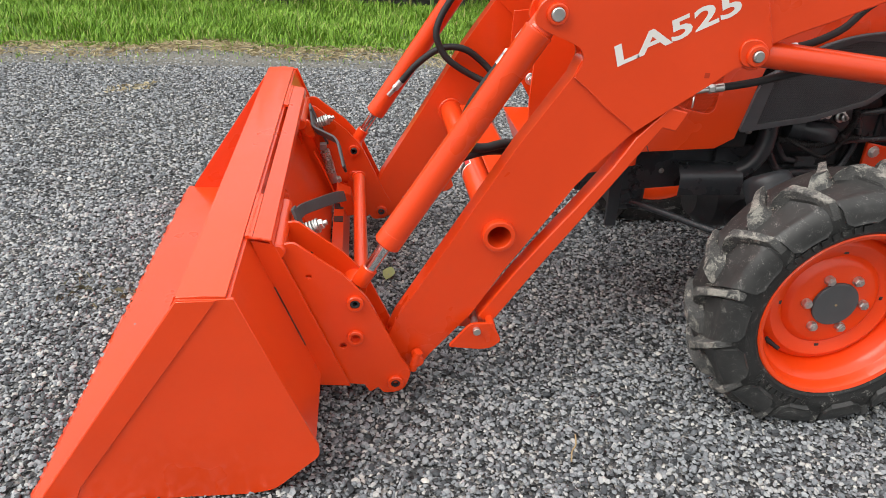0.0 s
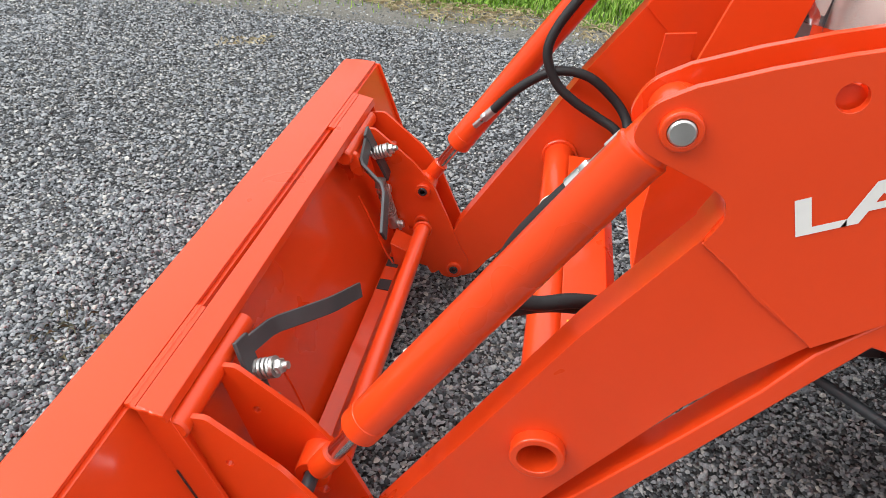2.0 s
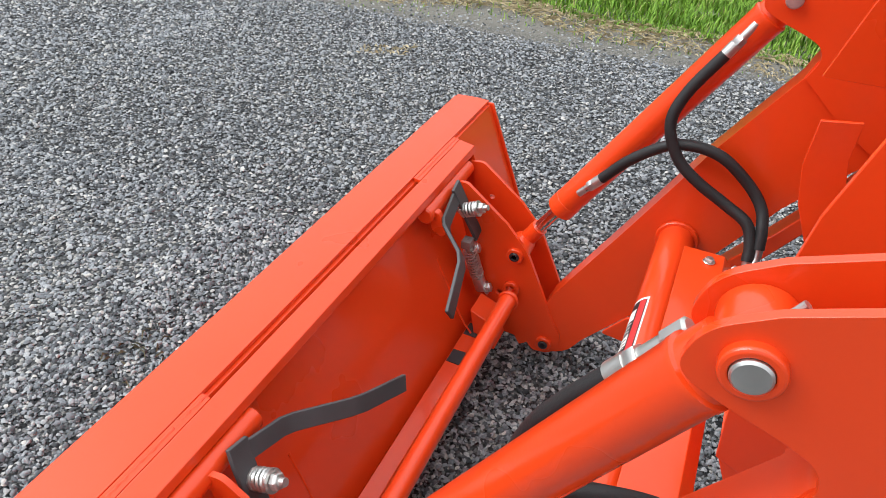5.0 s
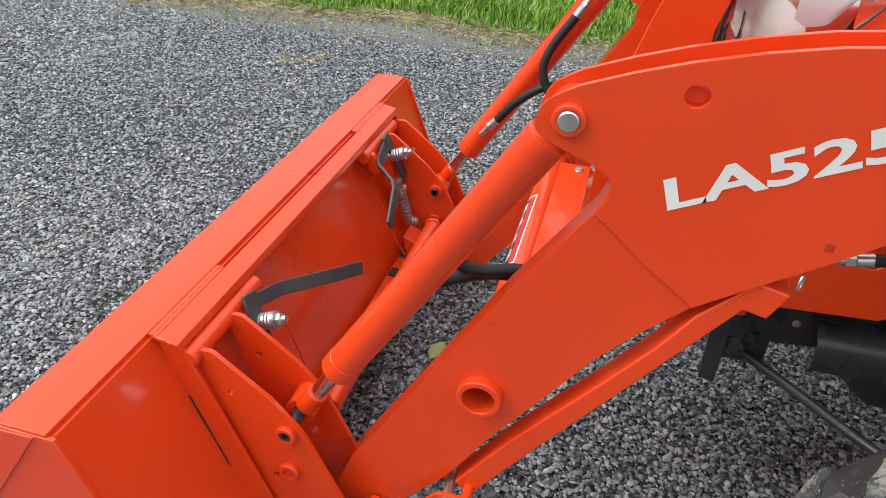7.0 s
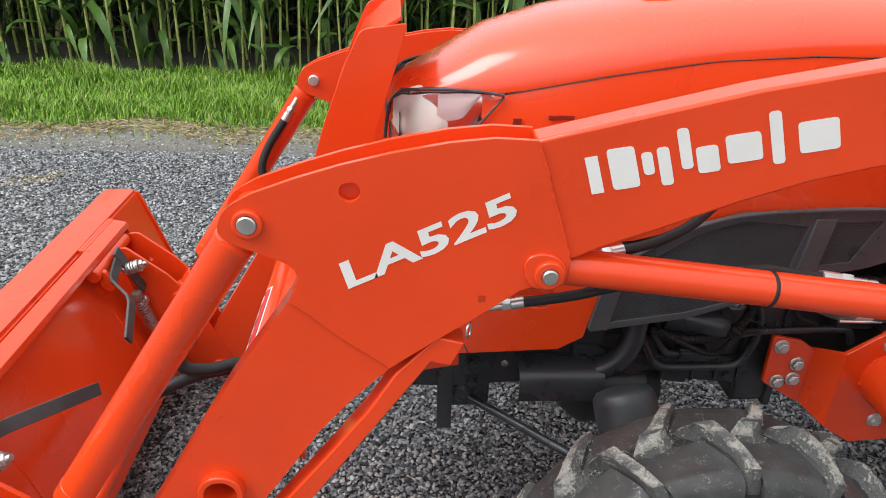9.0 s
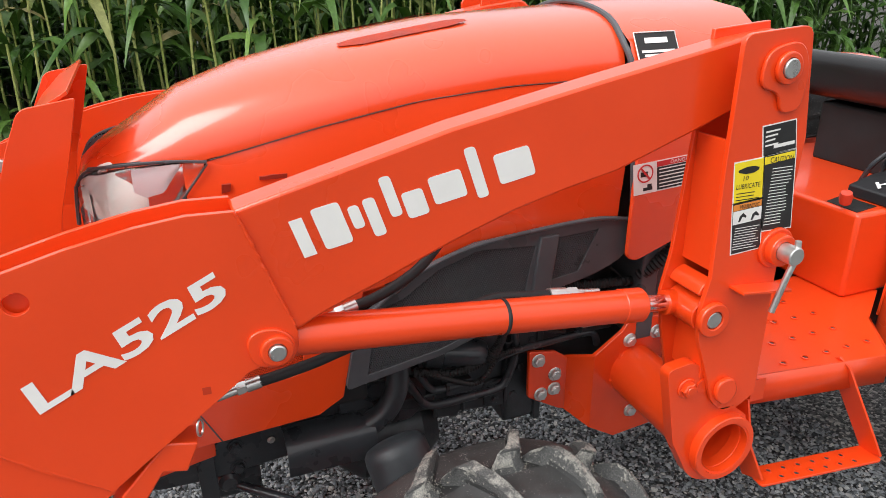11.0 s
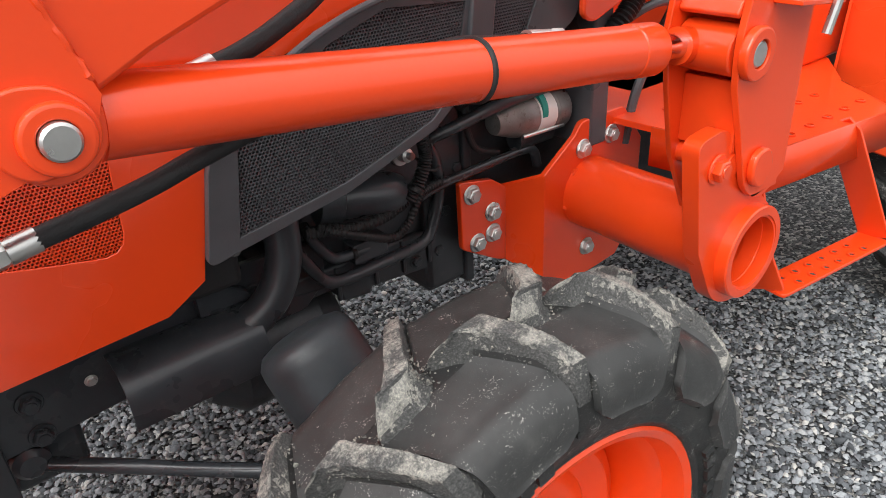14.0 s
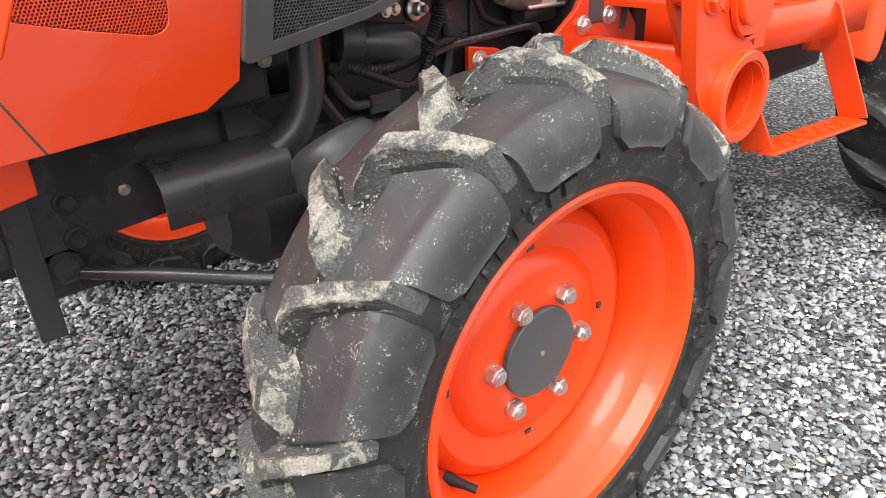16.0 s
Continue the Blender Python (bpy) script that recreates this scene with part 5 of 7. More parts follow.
# orange lower front panels with a perforated patch
LOWP = [(-0.560, 0.60), (-0.396, 0.606), (-0.214, 0.616), (-0.162, 0.646), (-0.124, 0.83), (-0.10, 0.90), (-0.56, 0.92)]
PERF = [(-0.404, 0.750), (-0.367, 0.740), (-0.330, 0.731), (-0.288, 0.722), (-0.262, 0.717), (-0.250, 0.719), (-0.241, 0.727), (-0.238, 0.738), (-0.235, 0.80), (-0.230, 0.87), (-0.30, 0.88), (-0.40, 0.86)]
for s in (-1, 1):
    lp = part("lower_panel", plate(LOWP, s * 0.226, s * 0.220, holes=[PERF]), ORANGE_HOOD, tractor, "orange lower side panel", bevel=0.001)
    if s < 0:
        part("perforated_mesh", honeycomb(PERF, s * 0.2255, 0.0044, 0.00082), ORANGE_HOOD, lp, "orange perforated mesh")
    # dim orange sheet carries the shade seen through the perforations
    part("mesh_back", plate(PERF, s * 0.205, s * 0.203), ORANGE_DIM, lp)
    part("panel_gap", plate([(-0.452, 0.70), (-0.449, 0.70), (-0.404, 0.606), (-0.407, 0.606)], s * 0.2255, s * 0.2268), BLACK_PLASTIC, lp)
# cowl behind the hood
COWL = [(0.474, 0.862, 0.03), (0.50, 0.85, 0.03), (0.64, 0.90), (0.80, 1.00), (0.80, 1.26), (0.505, 1.262), (0.478, 1.10)]
for s in (-1, 1):
    part("cowl_side", plate(COWL, s * 0.262, s * 0.250), ORANGE_HOOD, tractor, "glossy orange cowl side", bevel=0.004, segs=3)
part("cowl_top", loft([0.460, 0.55, 0.62, 0.70, 0.80], lambda x: [(-0.258, 1.20), (-0.256, 1.255), (-0.225, 1.315), (-0.15, 1.365), (0, 1.385), (0.15, 1.365), (0.225, 1.315), (0.256, 1.255), (0.258, 1.20)]), ORANGE_HOOD, tractor, smooth=60)
part("dash_panel", loft([0.790, 0.802], lambda x: [(-0.256, 0.99), (-0.256, 1.252), (-0.222, 1.31), (-0.148, 1.36), (0, 1.38), (0.148, 1.36), (0.222, 1.31), (0.256, 1.252), (0.256, 0.99)]).join(box(0.792, 0.800, -0.25, 0.25, 0.88, 1.30)), BLACK_PLASTIC, tractor, "black dash panel")
part("seam_gasket", sweep([(0.492, -0.255, 0.86), (0.480, -0.250, 1.05), (0.460, -0.246, 1.25), (0.452, -0.215, 1.315), (0.456, -0.14, 1.362), (0.455, 0, 1.382), (0.456, 0.14, 1.362), (0.462, 0.215, 1.315), (0.474, 0.246, 1.25), (0.485, 0.25, 1.05)], 0.0065, 8), BLACK_PLASTIC, tractor, "black rubber seam between hood and cowl")
plq = part("dealer_plaque", Shape().add([(0.470, -0.250, 1.278), (0.570, -0.250, 1.278), (0.570, -0.219, 1.332), (0.470, -0.219, 1.332)], [[0, 1, 2, 3]]), BLACK_VINYL, tractor, "black and white dealer plaque")
part("plaque_rim", sweep([(0.470, -0.2505, 1.2782), (0.570, -0.2505, 1.2782), (0.570, -0.2195, 1.3325), (0.470, -0.2195, 1.3325), (0.470, -0.2505, 1.2782)], 0.0016, 6, 0), WHITE_VINYL, plq)
for k, (a, b, t) in enumerate(((0.10, 0.90, 0.30), (0.22, 0.78, 0.62), (0.15, 0.85, 0.16))):
    q = lambda u, v: (0.470 + 0.1 * u, -0.2508 + 0.031 * v, 1.2785 + 0.054 * v + 0.0004)
    part("plaque_bar", Shape().add([q(a, t), q(b, t), q(b, t + 0.09 + 0.1 * (k == 1)), q(a, t + 0.09 + 0.1 * (k == 1))], [[0, 1, 2, 3]]), WHITE_VINYL, plq)
DO, DA, DU = Vector((0.477, 1.004)), Vector((0.179, 0.012)), Vector((-0.009, 0.068))


def on_decal(u, v):
    p = DO + DA * u + DU * v
    return (p.x, p.y)


def decal_field(name, u0, u1, v0, v1, y, mat, parent, label=""):
    return part(name, plate([on_decal(u0, v0), on_decal(u1, v0), on_decal(u1, v1), on_decal(u0, v1)], y, y - 0.0005), mat, parent, label)


dec = decal_field("danger_decal", 0, 1, 0, 1, -0.2625, WHITE_VINYL, tractor, "white danger decal with red band")
decal_field("danger_band", 0.33, 0.985, 0.80, 0.97, -0.2632, RED_VINYL, dec)
decal_field("text_field", 0.33, 0.985, 0.05, 0.78, -0.2632, BLACK_VINYL, dec)
m = Matrix.Translation((*[on_decal(0.52, 0.835)[0]], -0.2640, on_decal(0.52, 0.835)[1])) @ Euler((radians(90), 0, 0)).to_matrix().to_4x4() @ Matrix.Rotation(radians(3.8), 4, "Z")
part("word", lettering("DANGER", 0.0078, 0.052, m), WHITE_VINYL, dec)
ring_c = on_decal(0.165, 0.66)
part("prohibition_ring", pipe((ring_c[0], -0.2632, ring_c[1]), (ring_c[0], -0.2639, ring_c[1]), 0.020, 0.017, 24, 0.0001), RED_VINYL, dec)
part("prohibition_bar", plate([(ring_c[0] - 0.014, ring_c[1] + 0.011), (ring_c[0] - 0.011, ring_c[1] + 0.014), (ring_c[0] + 0.014, ring_c[1] - 0.011), (ring_c[0] + 0.011, ring_c[1] - 0.014)], -0.2636, -0.2640), RED_VINYL, dec)
decal_field("pictogram", 0.10, 0.20, 0.56, 0.72, -0.2632, BLACK_VINYL, dec)
decal_field("pictogram", 0.13, 0.26, 0.10, 0.20, -0.2632, BLACK_VINYL, dec)
decal_field("pictogram", 0.19, 0.25, 0.20, 0.30, -0.2632, BLACK_VINYL, dec)
for k in range(6):
    decal_field("text_bar", 0.36, 0.95 - 0.05 * (k % 3), 0.69 - 0.115 * k, 0.725 - 0.115 * k, -0.2638, WHITE_VINYL, dec)

# chassis
for s in (-1, 1):
    part("frame_rail", plate([(-0.55, 0.44, 0.01), (-0.44, 0.435), (-0.25, 0.45), (-0.16, 0.46), (0.02, 0.47), (0.06, 0.505), (0.06, 0.58), (-0.55, 0.60)], s * 0.110, s * 0.098), BLACK_PAINT, tractor, "black steel frame rail", bevel=0.002)
    for x, z in ((-0.378, 0.505), (-0.377, 0.452)):
        part("rail_bolt", bolt((x, s * 0.110, z), (0, s, 0), 0.013), BLACK_PAINT, tractor)
part("rail_bolt", bolt((-0.303, -0.112, 0.502), (0, -1, 0), 0.0065), ZINC, tractor, "zinc bolt")
part("engine_block", box(0.03, 0.75, -0.10, 0.10, 0.47, 0.86), IRON, tractor, "dark engine block", bevel=0.01)
part("oil_pan", plate([(-0.02, 0.525), (0.33, 0.52), (0.33, 0.395), (0.262, 0.395), (0.255, 0.446), (0.144, 0.457), (0.140, 0.445, 0.005), (0.086, 0.452, 0.005), (0.076, 0.486), (-0.02, 0.499)], -0.112, 0.112), IRON, tractor, "dark cast oil pan", bevel=0.006)
for x, z in ((0.235, 0.472), (0.283, 0.476), (0.302, 0.548), (-0.064, 0.538), (0.12, 0.50), (0.33, 0.62)):
    part("pan_bolt", bolt((x, -0.113, z), (0, -1, 0), 0.010), IRON, tractor)
for x in (0.075, 0.148, 0.205, 0.26):
    part("pan_rib", plate([(x, 0.52), (x + 0.007, 0.52), (x + 0.007, 0.46), (x, 0.46)], -0.118, -0.11), IRON, tractor, bevel=0.0015)
part("bell_housing", box(0.26, 0.345, -0.118, 0.118, 0.40, 0.74), IRON, tractor, bevel=0.008)
part("flange_ring", plate([(0.34, 0.39), (0.358, 0.39), (0.358, 0.76), (0.34, 0.76)], -0.126, 0.126), IRON, tractor, bevel=0.003)
part("pan_rail", sweep([(-0.005, -0.125, 0.60), (0.015, -0.132, 0.568), (0.044, -0.137, 0.522), (0.08, -0.137, 0.510), (0.151, -0.137, 0.511), (0.235, -0.137, 0.517), (0.262, -0.135, 0.550), (0.278, -0.134, 0.606), (0.272, -0.134, 0.655), (0.262, -0.135, 0.69), (0.30, -0.15, 0.705), (0.394, -0.168, 0.728), (0.50, -0.17, 0.735), (0.60, -0.17, 0.738)], 0.0105, 12), BLACK_PAINT, tractor, "black hydraulic steel pipe")
part("pan_rail", sweep([(0.025, -0.128, 0.62), (0.036, -0.13, 0.592), (0.063, -0.132, 0.553), (0.085, -0.132, 0.546), (0.130, -0.130, 0.545), (0.15, -0.122, 0.55)], 0.0085, 12), BLACK_PAINT, tractor, "black steel pipe")
part("cross_pipe", sweep([(0.222, -0.155, 0.612), (0.274, -0.152, 0.618), (0.357, -0.15, 0.621), (0.455, -0.15, 0.625), (0.485, -0.15, 0.615), (0.497, -0.148, 0.585)], 0.0088, 12), BLACK_PAINT, tractor, "black steel pipe")
part("drain_hose", sweep([(0.33, -0.142, 0.76), (0.333, -0.142, 0.71), (0.342, -0.142, 0.675), (0.359, -0.142, 0.651), (0.405, -0.142, 0.633)], 0.006, 10), RUBBER_HOSE, tractor)
part("clamp_block", box(0.100, 0.165, -0.138, -0.105, 0.526, 0.560), BLACK_PAINT, tractor, bevel=0.002)
part("pipe_clamp", pipe((0.098, -0.132, 0.5455), (0.107, -0.132, 0.5455), 0.0115, 0.0085, 16), RUBBER_HOSE, tractor)
part("oil_filter", lathe([(0.0, 0), (0.030, 0.002), (0.034, 0.014), (0.034, 0.085), (0.026, 0.104), (0.010, 0.112), (0.0, 0.113)], (0.088, -0.13, 0.645), (0.95, -0.22, -0.13), 28), BLACK_PAINT, tractor, "glossy black oil filter")
part("filter_head", lathe([(0.040, 0), (0.042, 0.01), (0.042, 0.035), (0.030, 0.04)], (0.055, -0.12, 0.652), (0.95, -0.22, -0.13), 24), IRON, tractor)
part("wiring_conduit", ribbed([(0.012, -0.158, 0.622), (0.053, -0.165, 0.617), (0.081, -0.168, 0.609), (0.123, -0.168, 0.606), (0.161, -0.166, 0.611), (0.19, -0.166, 0.622), (0.215, -0.17, 0.642)], 0.0105), RUBBER_HOSE, tractor, "black corrugated conduit")
part("wiring_conduit", ribbed([(0.03, -0.165, 0.628), (0.055, -0.172, 0.615), (0.102, -0.178, 0.592), (0.151, -0.178, 0.573), (0.181, -0.176, 0.586), (0.203, -0.175, 0.617), (0.225, -0.17, 0.628), (0.26, -0.165, 0.63)], 0.0075), RUBBER_HOSE, tractor, "black corrugated conduit")
part("wiring_conduit", ribbed([(0.186, -0.176, 0.624), (0.207, -0.18, 0.656), (0.22, -0.18, 0.69), (0.214, -0.18, 0.724), (0.21, -0.178, 0.78), (0.22, -0.175, 0.84)], 0.0115), RUBBER_HOSE, tractor, "black corrugated conduit")
part("wiring_conduit", ribbed([(0.285, -0.178, 0.752), (0.31, -0.18, 0.762), (0.343, -0.18, 0.769), (0.397, -0.18, 0.777), (0.469, -0.18, 0.768), (0.568, -0.18, 0.759), (0.62, -0.18, 0.755)], 0.0125), RUBBER_HOSE, tractor, "black corrugated conduit")
part("conduit_tie", pipe((0.196, -0.176, 0.634), (0.202, -0.176, 0.642), 0.0145, 0.012, 14), RUBBER_HOSE, tractor)
part("block_cover", plate([(0.10, 0.60), (0.25, 0.60), (0.25, 0.75), (0.13, 0.76), (0.10, 0.70)], -0.128, -0.10, holes=[disc_outline(0.205, 0.682, 0.016, 18)]), IRON, tractor, bevel=0.004)
part("oil_switch", lathe([(0.014, 0), (0.018, 0.003), (0.018, 0.008), (0.011, 0.010), (0.011, 0.024), (0.006, 0.026), (0.006, 0.034)], (0.205, -0.128, 0.682), (0.1, -0.98, 0.1), 18), ZINC, tractor, "metal oil switch")
for x, z in ((0.135, 0.690), (0.153, 0.691)):
    part("cover_bolt", bolt((x, -0.15, z), (0, -1, 0.1), 0.008).join(rod((x, -0.10, z), (x, -0.15, z), 0.006, 10)), ZINC, tractor, "zinc bolt")
starter = part("starter_motor", lathe([(0.0, -0.02), (0.020, -0.018), (0.033, 0.02), (0.035, 0.03), (0.035, 0.105), (0.037, 0.107), (0.037, 0.135), (0.033, 0.140), (0.0, 0.142)], (0.405, -0.150, 0.690), (1, -0.02, -0.03), 30), DULL_ALU, tractor, "metal starter motor")
part("starter_label", lathe([(0.0354, 0.062), (0.0356, 0.102)], (0.405, -0.150, 0.690), (1, -0.02, -0.03), 30), WHITE_VINYL, starter, "white label")
part("starter_label_band", lathe([(0.0357, 0.066), (0.0358, 0.078)], (0.405, -0.1505, 0.6975), (1, -0.02, -0.03), 30), TEAL_VINYL, starter)
part("solenoid", lathe([(0.0, 0), (0.019, 0.001), (0.019, 0.085), (0.0, 0.087)], (0.44, -0.145, 0.645), (1, 0, 0.0), 20), IRON, starter)
part("starter_bolt", rod((0.43, -0.178, 0.662), (0.53, -0.178, 0.66), 0.004, 10), ZINC, starter)
part("firewall", box(0.555, 0.60, -0.22, 0.22, 0.62, 0.92), BLACK_PLASTIC, tractor, bevel=0.004)
part("earth_lead", sweep([(0.50, -0.17, 0.80), (0.53, -0.172, 0.77), (0.535, -0.172, 0.73), (0.54, -0.17, 0.69)], 0.0025, 6), RUBBER_HOSE, tractor)
part("sensor_lead", sweep([(0.212, -0.165, 0.684), (0.218, -0.176, 0.67), (0.232, -0.184, 0.662), (0.246, -0.18, 0.664)], 0.0022, 6), RUBBER_HOSE, tractor)
# near-black boxes fill the bay in place of its shade
part("engine_side", box(0.02, 0.56, -0.20, 0.20, 0.86, 1.10), SHADOW_BACK, tractor, "near-black box standing for the shade in the engine bay", bevel=0.01)
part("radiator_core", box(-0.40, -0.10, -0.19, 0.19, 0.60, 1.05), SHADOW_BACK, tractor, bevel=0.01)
part("rail_bracket", plate([(-0.155, 0.66), (-0.12, 0.66), (-0.105, 0.57), (-0.075, 0.55), (-0.075, 0.51), (-0.15, 0.52)], -0.13, -0.112), BLACK_PAINT, tractor, bevel=0.002)
part("bracket_bolt", bolt((-0.110, -0.20, 0.660), (0, -1, -0.3), 0.008), ZINC, tractor, "zinc bolt")
# exhaust down pipe and muffler shield
part("exhaust_pipe", sweep([(-0.02, -0.155, 0.72), (-0.024, -0.16, 0.66), (-0.030, -0.165, 0.60), (-0.055, -0.166, 0.550), (-0.095, -0.164, 0.522), (-0.15, -0.160, 0.506), (-0.24, -0.155, 0.500)], 0.026, 18), BLACK_PAINT, tractor, "black exhaust pipe")
prof = [(-0.118, 0.535), (-0.150, 0.545), (-0.178, 0.540), (-0.198, 0.520), (-0.204, 0.495), (-0.204, 0.462), (-0.201, 0.462), (-0.201, 0.495), (-0.195, 0.518), (-0.177, 0.537), (-0.150, 0.541), (-0.118, 0.531)]
part("muffler_shield", plate(prof, -0.282, -0.088, axes="yz"), BLACK_PAINT, tractor, "bent black sheet-metal muffler shield", bevel=0.0008)
part("front_hanger", plate([(-0.463, 0.56), (-0.425, 0.56), (-0.423, 0.325), (-0.457, 0.325)], -0.128, -0.112), BLACK_PAINT, tractor, bevel=0.002)
part("front_hanger", plate([(-0.463, 0.56), (-0.425, 0.56), (-0.423, 0.325), (-0.457, 0.325)], 0.112, 0.128), BLACK_PAINT, tractor, bevel=0.002)
part("hanger_flange", box(-0.475, -0.415, -0.17, -0.11, 0.55, 0.562), BLACK_PAINT, tractor)
part("front_bolster", box(-0.56, -0.40, -0.098, 0.098, 0.43, 0.60), BLACK_PAINT, tractor, bevel=0.008)
# axle, knuckle sleeves and steering
part("front_axle", rod((0.0, -0.47, 0.345), (0.0, 0.47, 0.345), 0.055, 28), IRON, tractor, "dark cast front axle")
part("axle_pivot", lathe([(0.06, 0), (0.10, 0.05), (0.10, 0.20), (0.06, 0.25)], (-0.14, 0, 0.37), (1, 0, 0), 24), IRON, tractor)
for s in (-1, 1):
    part("knuckle_sleeve", lathe([(0.0, 0), (0.040, 0.001), (0.056, 0.006), (0.064, 0.016), (0.066, 0.03), (0.068, 0.16), (0.068, 0.25), (0.0, 0.252)], (-0.088, s * 0.300, 0.572), (0.20, s * 0.50, -0.82), 32), KNUCKLE, tractor, "dark kingpin housing")
    part("tie_rod", sweep([(-0.42, s * 0.074, 0.404), (-0.30, s * 0.174, 0.392), (-0.20, s * 0.257, 0.380), (-0.06, s * 0.373, 0.371)], 0.0105, 14, 6), BLACK_PAINT, tractor, "black steering tie rod")
part("steering_cylinder", rod((-0.40, -0.115, 0.413), (-0.40, 0.115, 0.413), 0.024, 24, soft=0.008), BLACK_PAINT, tractor, "black steering cylinder")
part("pivot_mount", box(-0.43, -0.33, -0.09, 0.09, 0.36, 0.45), BLACK_PAINT, tractor, bevel=0.01)


# ---- wheels ----
def tyre_mesh(R, halfw, rim_r, lugs, lug_h, seed, phase):
    """An R1 farm tyre about the y axis: carcass, lug bars, dried crust on the bars, raised side panels."""
    rnd = random.Random(seed)
    c = R - lug_h
    pitch = 2 * math.pi / lugs
    k_ = R / 0.378
    drop = 0.037 * k_          # the bars' tops fall away towards the shoulder
    prof = [(rim_r, 0.84), (rim_r + 0.008, 0.905), (rim_r + 0.013, 0.93), (rim_r + 0.016, 0.922), (rim_r + 0.026, 0.965), (rim_r + (c - rim_r) * 0.45, 0.985), (c - 0.040, 0.965), (c - 0.020, 0.915), (c - 0.007, 0.80), (c - 0.002, 0.55), (c, 0.3), (c, 0.0)]
    prof = [(r, h * halfw) for r, h in prof]
    full = prof + [(r, -h) for r, h in reversed(prof[:-1])]
    body = lathe(full, (0, 0, 0), (0, 1, 0), 96, True)
    bars, crust, panels = Shape(), [], []
    tab = [(0.0, (c, -0.17)), (0.25, (c, 0.18)), (0.5, (c - 0.002, 0.56)), (0.64, (c - 0.006, 0.79)), (0.74, (c - 0.019, 0.915)), (0.80, (c - 0.040, 0.967)), (1.0, (rim_r + (c - rim_r) * 0.40, 0.985))]

    def skin_at(u):
        for (a, p), (b, q) in zip(tab, tab[1:]):
            if u <= b:
                t = (u - a) / (b - a)
                return p[0] + (q[0] - p[0]) * t, (p[1] + (q[1] - p[1]) * t) * halfw
        return tab[-1][1][0], tab[-1][1][1] * halfw

    def turn(u):
        """The bar's skew: forwards in the middle, straighter at the shoulder."""
        return -pitch * (0.16 * min(u, 0.15) / 0.15 + 0.56 * max(0, min(u, 0.7) - 0.15) + 0.10 * max(0, u - 0.7))

    def bar_at(u):
        """Foot and top of a bar: (r, y) of both and half its top's angle."""
        r, y = skin_at(u)
        wide = (0.0190 - 0.0090 * min(1, u / 0.26) - 0.0020 * max(0.0, u - 0.28) / 0.44) * k_
        crown = lambda q: R - drop * abs(q / halfw) ** 2.3
        if u < 0.12:
            # the nose leans back from its toe
            return r, y, c + (crown(y) - c) * (0.30 + 0.70 * (u / 0.12) ** 0.7), y + 0.004 * k_, wide / r
        if u <= 0.72:
            return r, y, crown(y), y, wide / r
        # the bar's outer end drops to the side wall
        f = min(1.0, (u - 0.72) / 0.05)
        r0, y0 = skin_at(0.72)
        t0 = crown(y0)
        return r, y, t0 + (r - 0.003 - t0) * f, y0 + (y + 0.002 - y0) * min(1.0, f * 2), wide / r

    def spot(r, y, a, side):
        return (r * math.sin(-a), side * y, r * math.cos(a))

    steps, umax = 26, 0.78
    for side in (-1, 1):
        for k in range(lugs):
            a0 = phase + pitch * (k + (0.5 if side > 0 else 0)) + rnd.uniform(-0.01, 0.01)
            vs = []
            for i in range(steps + 1):
                u = umax * i / steps
                r, y, tr, ty, dw = bar_at(u)
                ang = a0 + turn(u)
                low = 0.22
                for rr, yy, da in ((r - 0.004, y - 0.002, -2.3), (r + (tr - r) * low, y + (ty - y) * low, -1.35), (tr, ty, -1.0), (tr, ty, 1.0), (r + (tr - r) * low, y + (ty - y) * low, 1.22), (r - 0.004, y - 0.002, 1.9)):
                    vs.append(spot(rr, yy, ang + dw * da, side))
            fs = [[i * 6 + q, i * 6 + q + 1, i * 6 + q + 7, i * 6 + q + 6] for i in range(steps) for q in range(5)]
            fs += [[0, 1, 2, 3, 4, 5], [steps * 6 + q for q in (5, 4, 3, 2, 1, 0)]]
            bars.add(vs, fs)
            # ragged crust over the top and hanging a little down both flanks
            vs, n2, across = [], 44, 8
            hang = rnd.uniform(0.05, 0.42)
            for i in range(n2 + 1):
                u = 0.715 * i / n2
                r, y, tr, ty, dw = bar_at(u)
                ang = a0 + turn(u)
                edge_a = hang * (0.35 + 0.3 * math.sin(i * 0.55 + k) + 0.2 * math.sin(i * 1.7 + 2 * k)) + rnd.uniform(0, 0.05)
                edge_b = hang * (0.35 + 0.3 * math.sin(i * 0.45 + 2 * k) + 0.2 * math.sin(i * 1.4 + k)) + rnd.uniform(0, 0.12)
                edge_a, edge_b = max(0.03, edge_a), max(0.03, edge_b)
                for q in range(across + 1):
                    t = q / across * 2 - 1
                    if q == 0 or q == across:
                        e = edge_a if q == 0 else edge_b
                        vs.append(spot(tr - (tr - r) * e, ty - (ty - y) * e, ang + dw * t * (1.05 + 0.30 * e), side))
                    else:
                        lift = rnd.uniform(0.0002, 0.0011) + (rnd.uniform(0.0, 0.0022) if rnd.random() < 0.10 else 0.0)
                        vs.append(spot(tr + lift, ty + lift * 0.5, ang + dw * (t * 1.29 + rnd.uniform(-0.03, 0.03)), side))
            w = across + 1
            crust.append(Shape().add(vs, [[i * w + q, i * w + q + 1, i * w + q + w + 1, i * w + q + w] for i in range(n2) for q in range(across)]))
            # raised panel between two bars, from the shoulder down the side wall
            mid = a0 + turn(0.72) + pitch * 0.5
            vs, nu, na = [], 26, 12
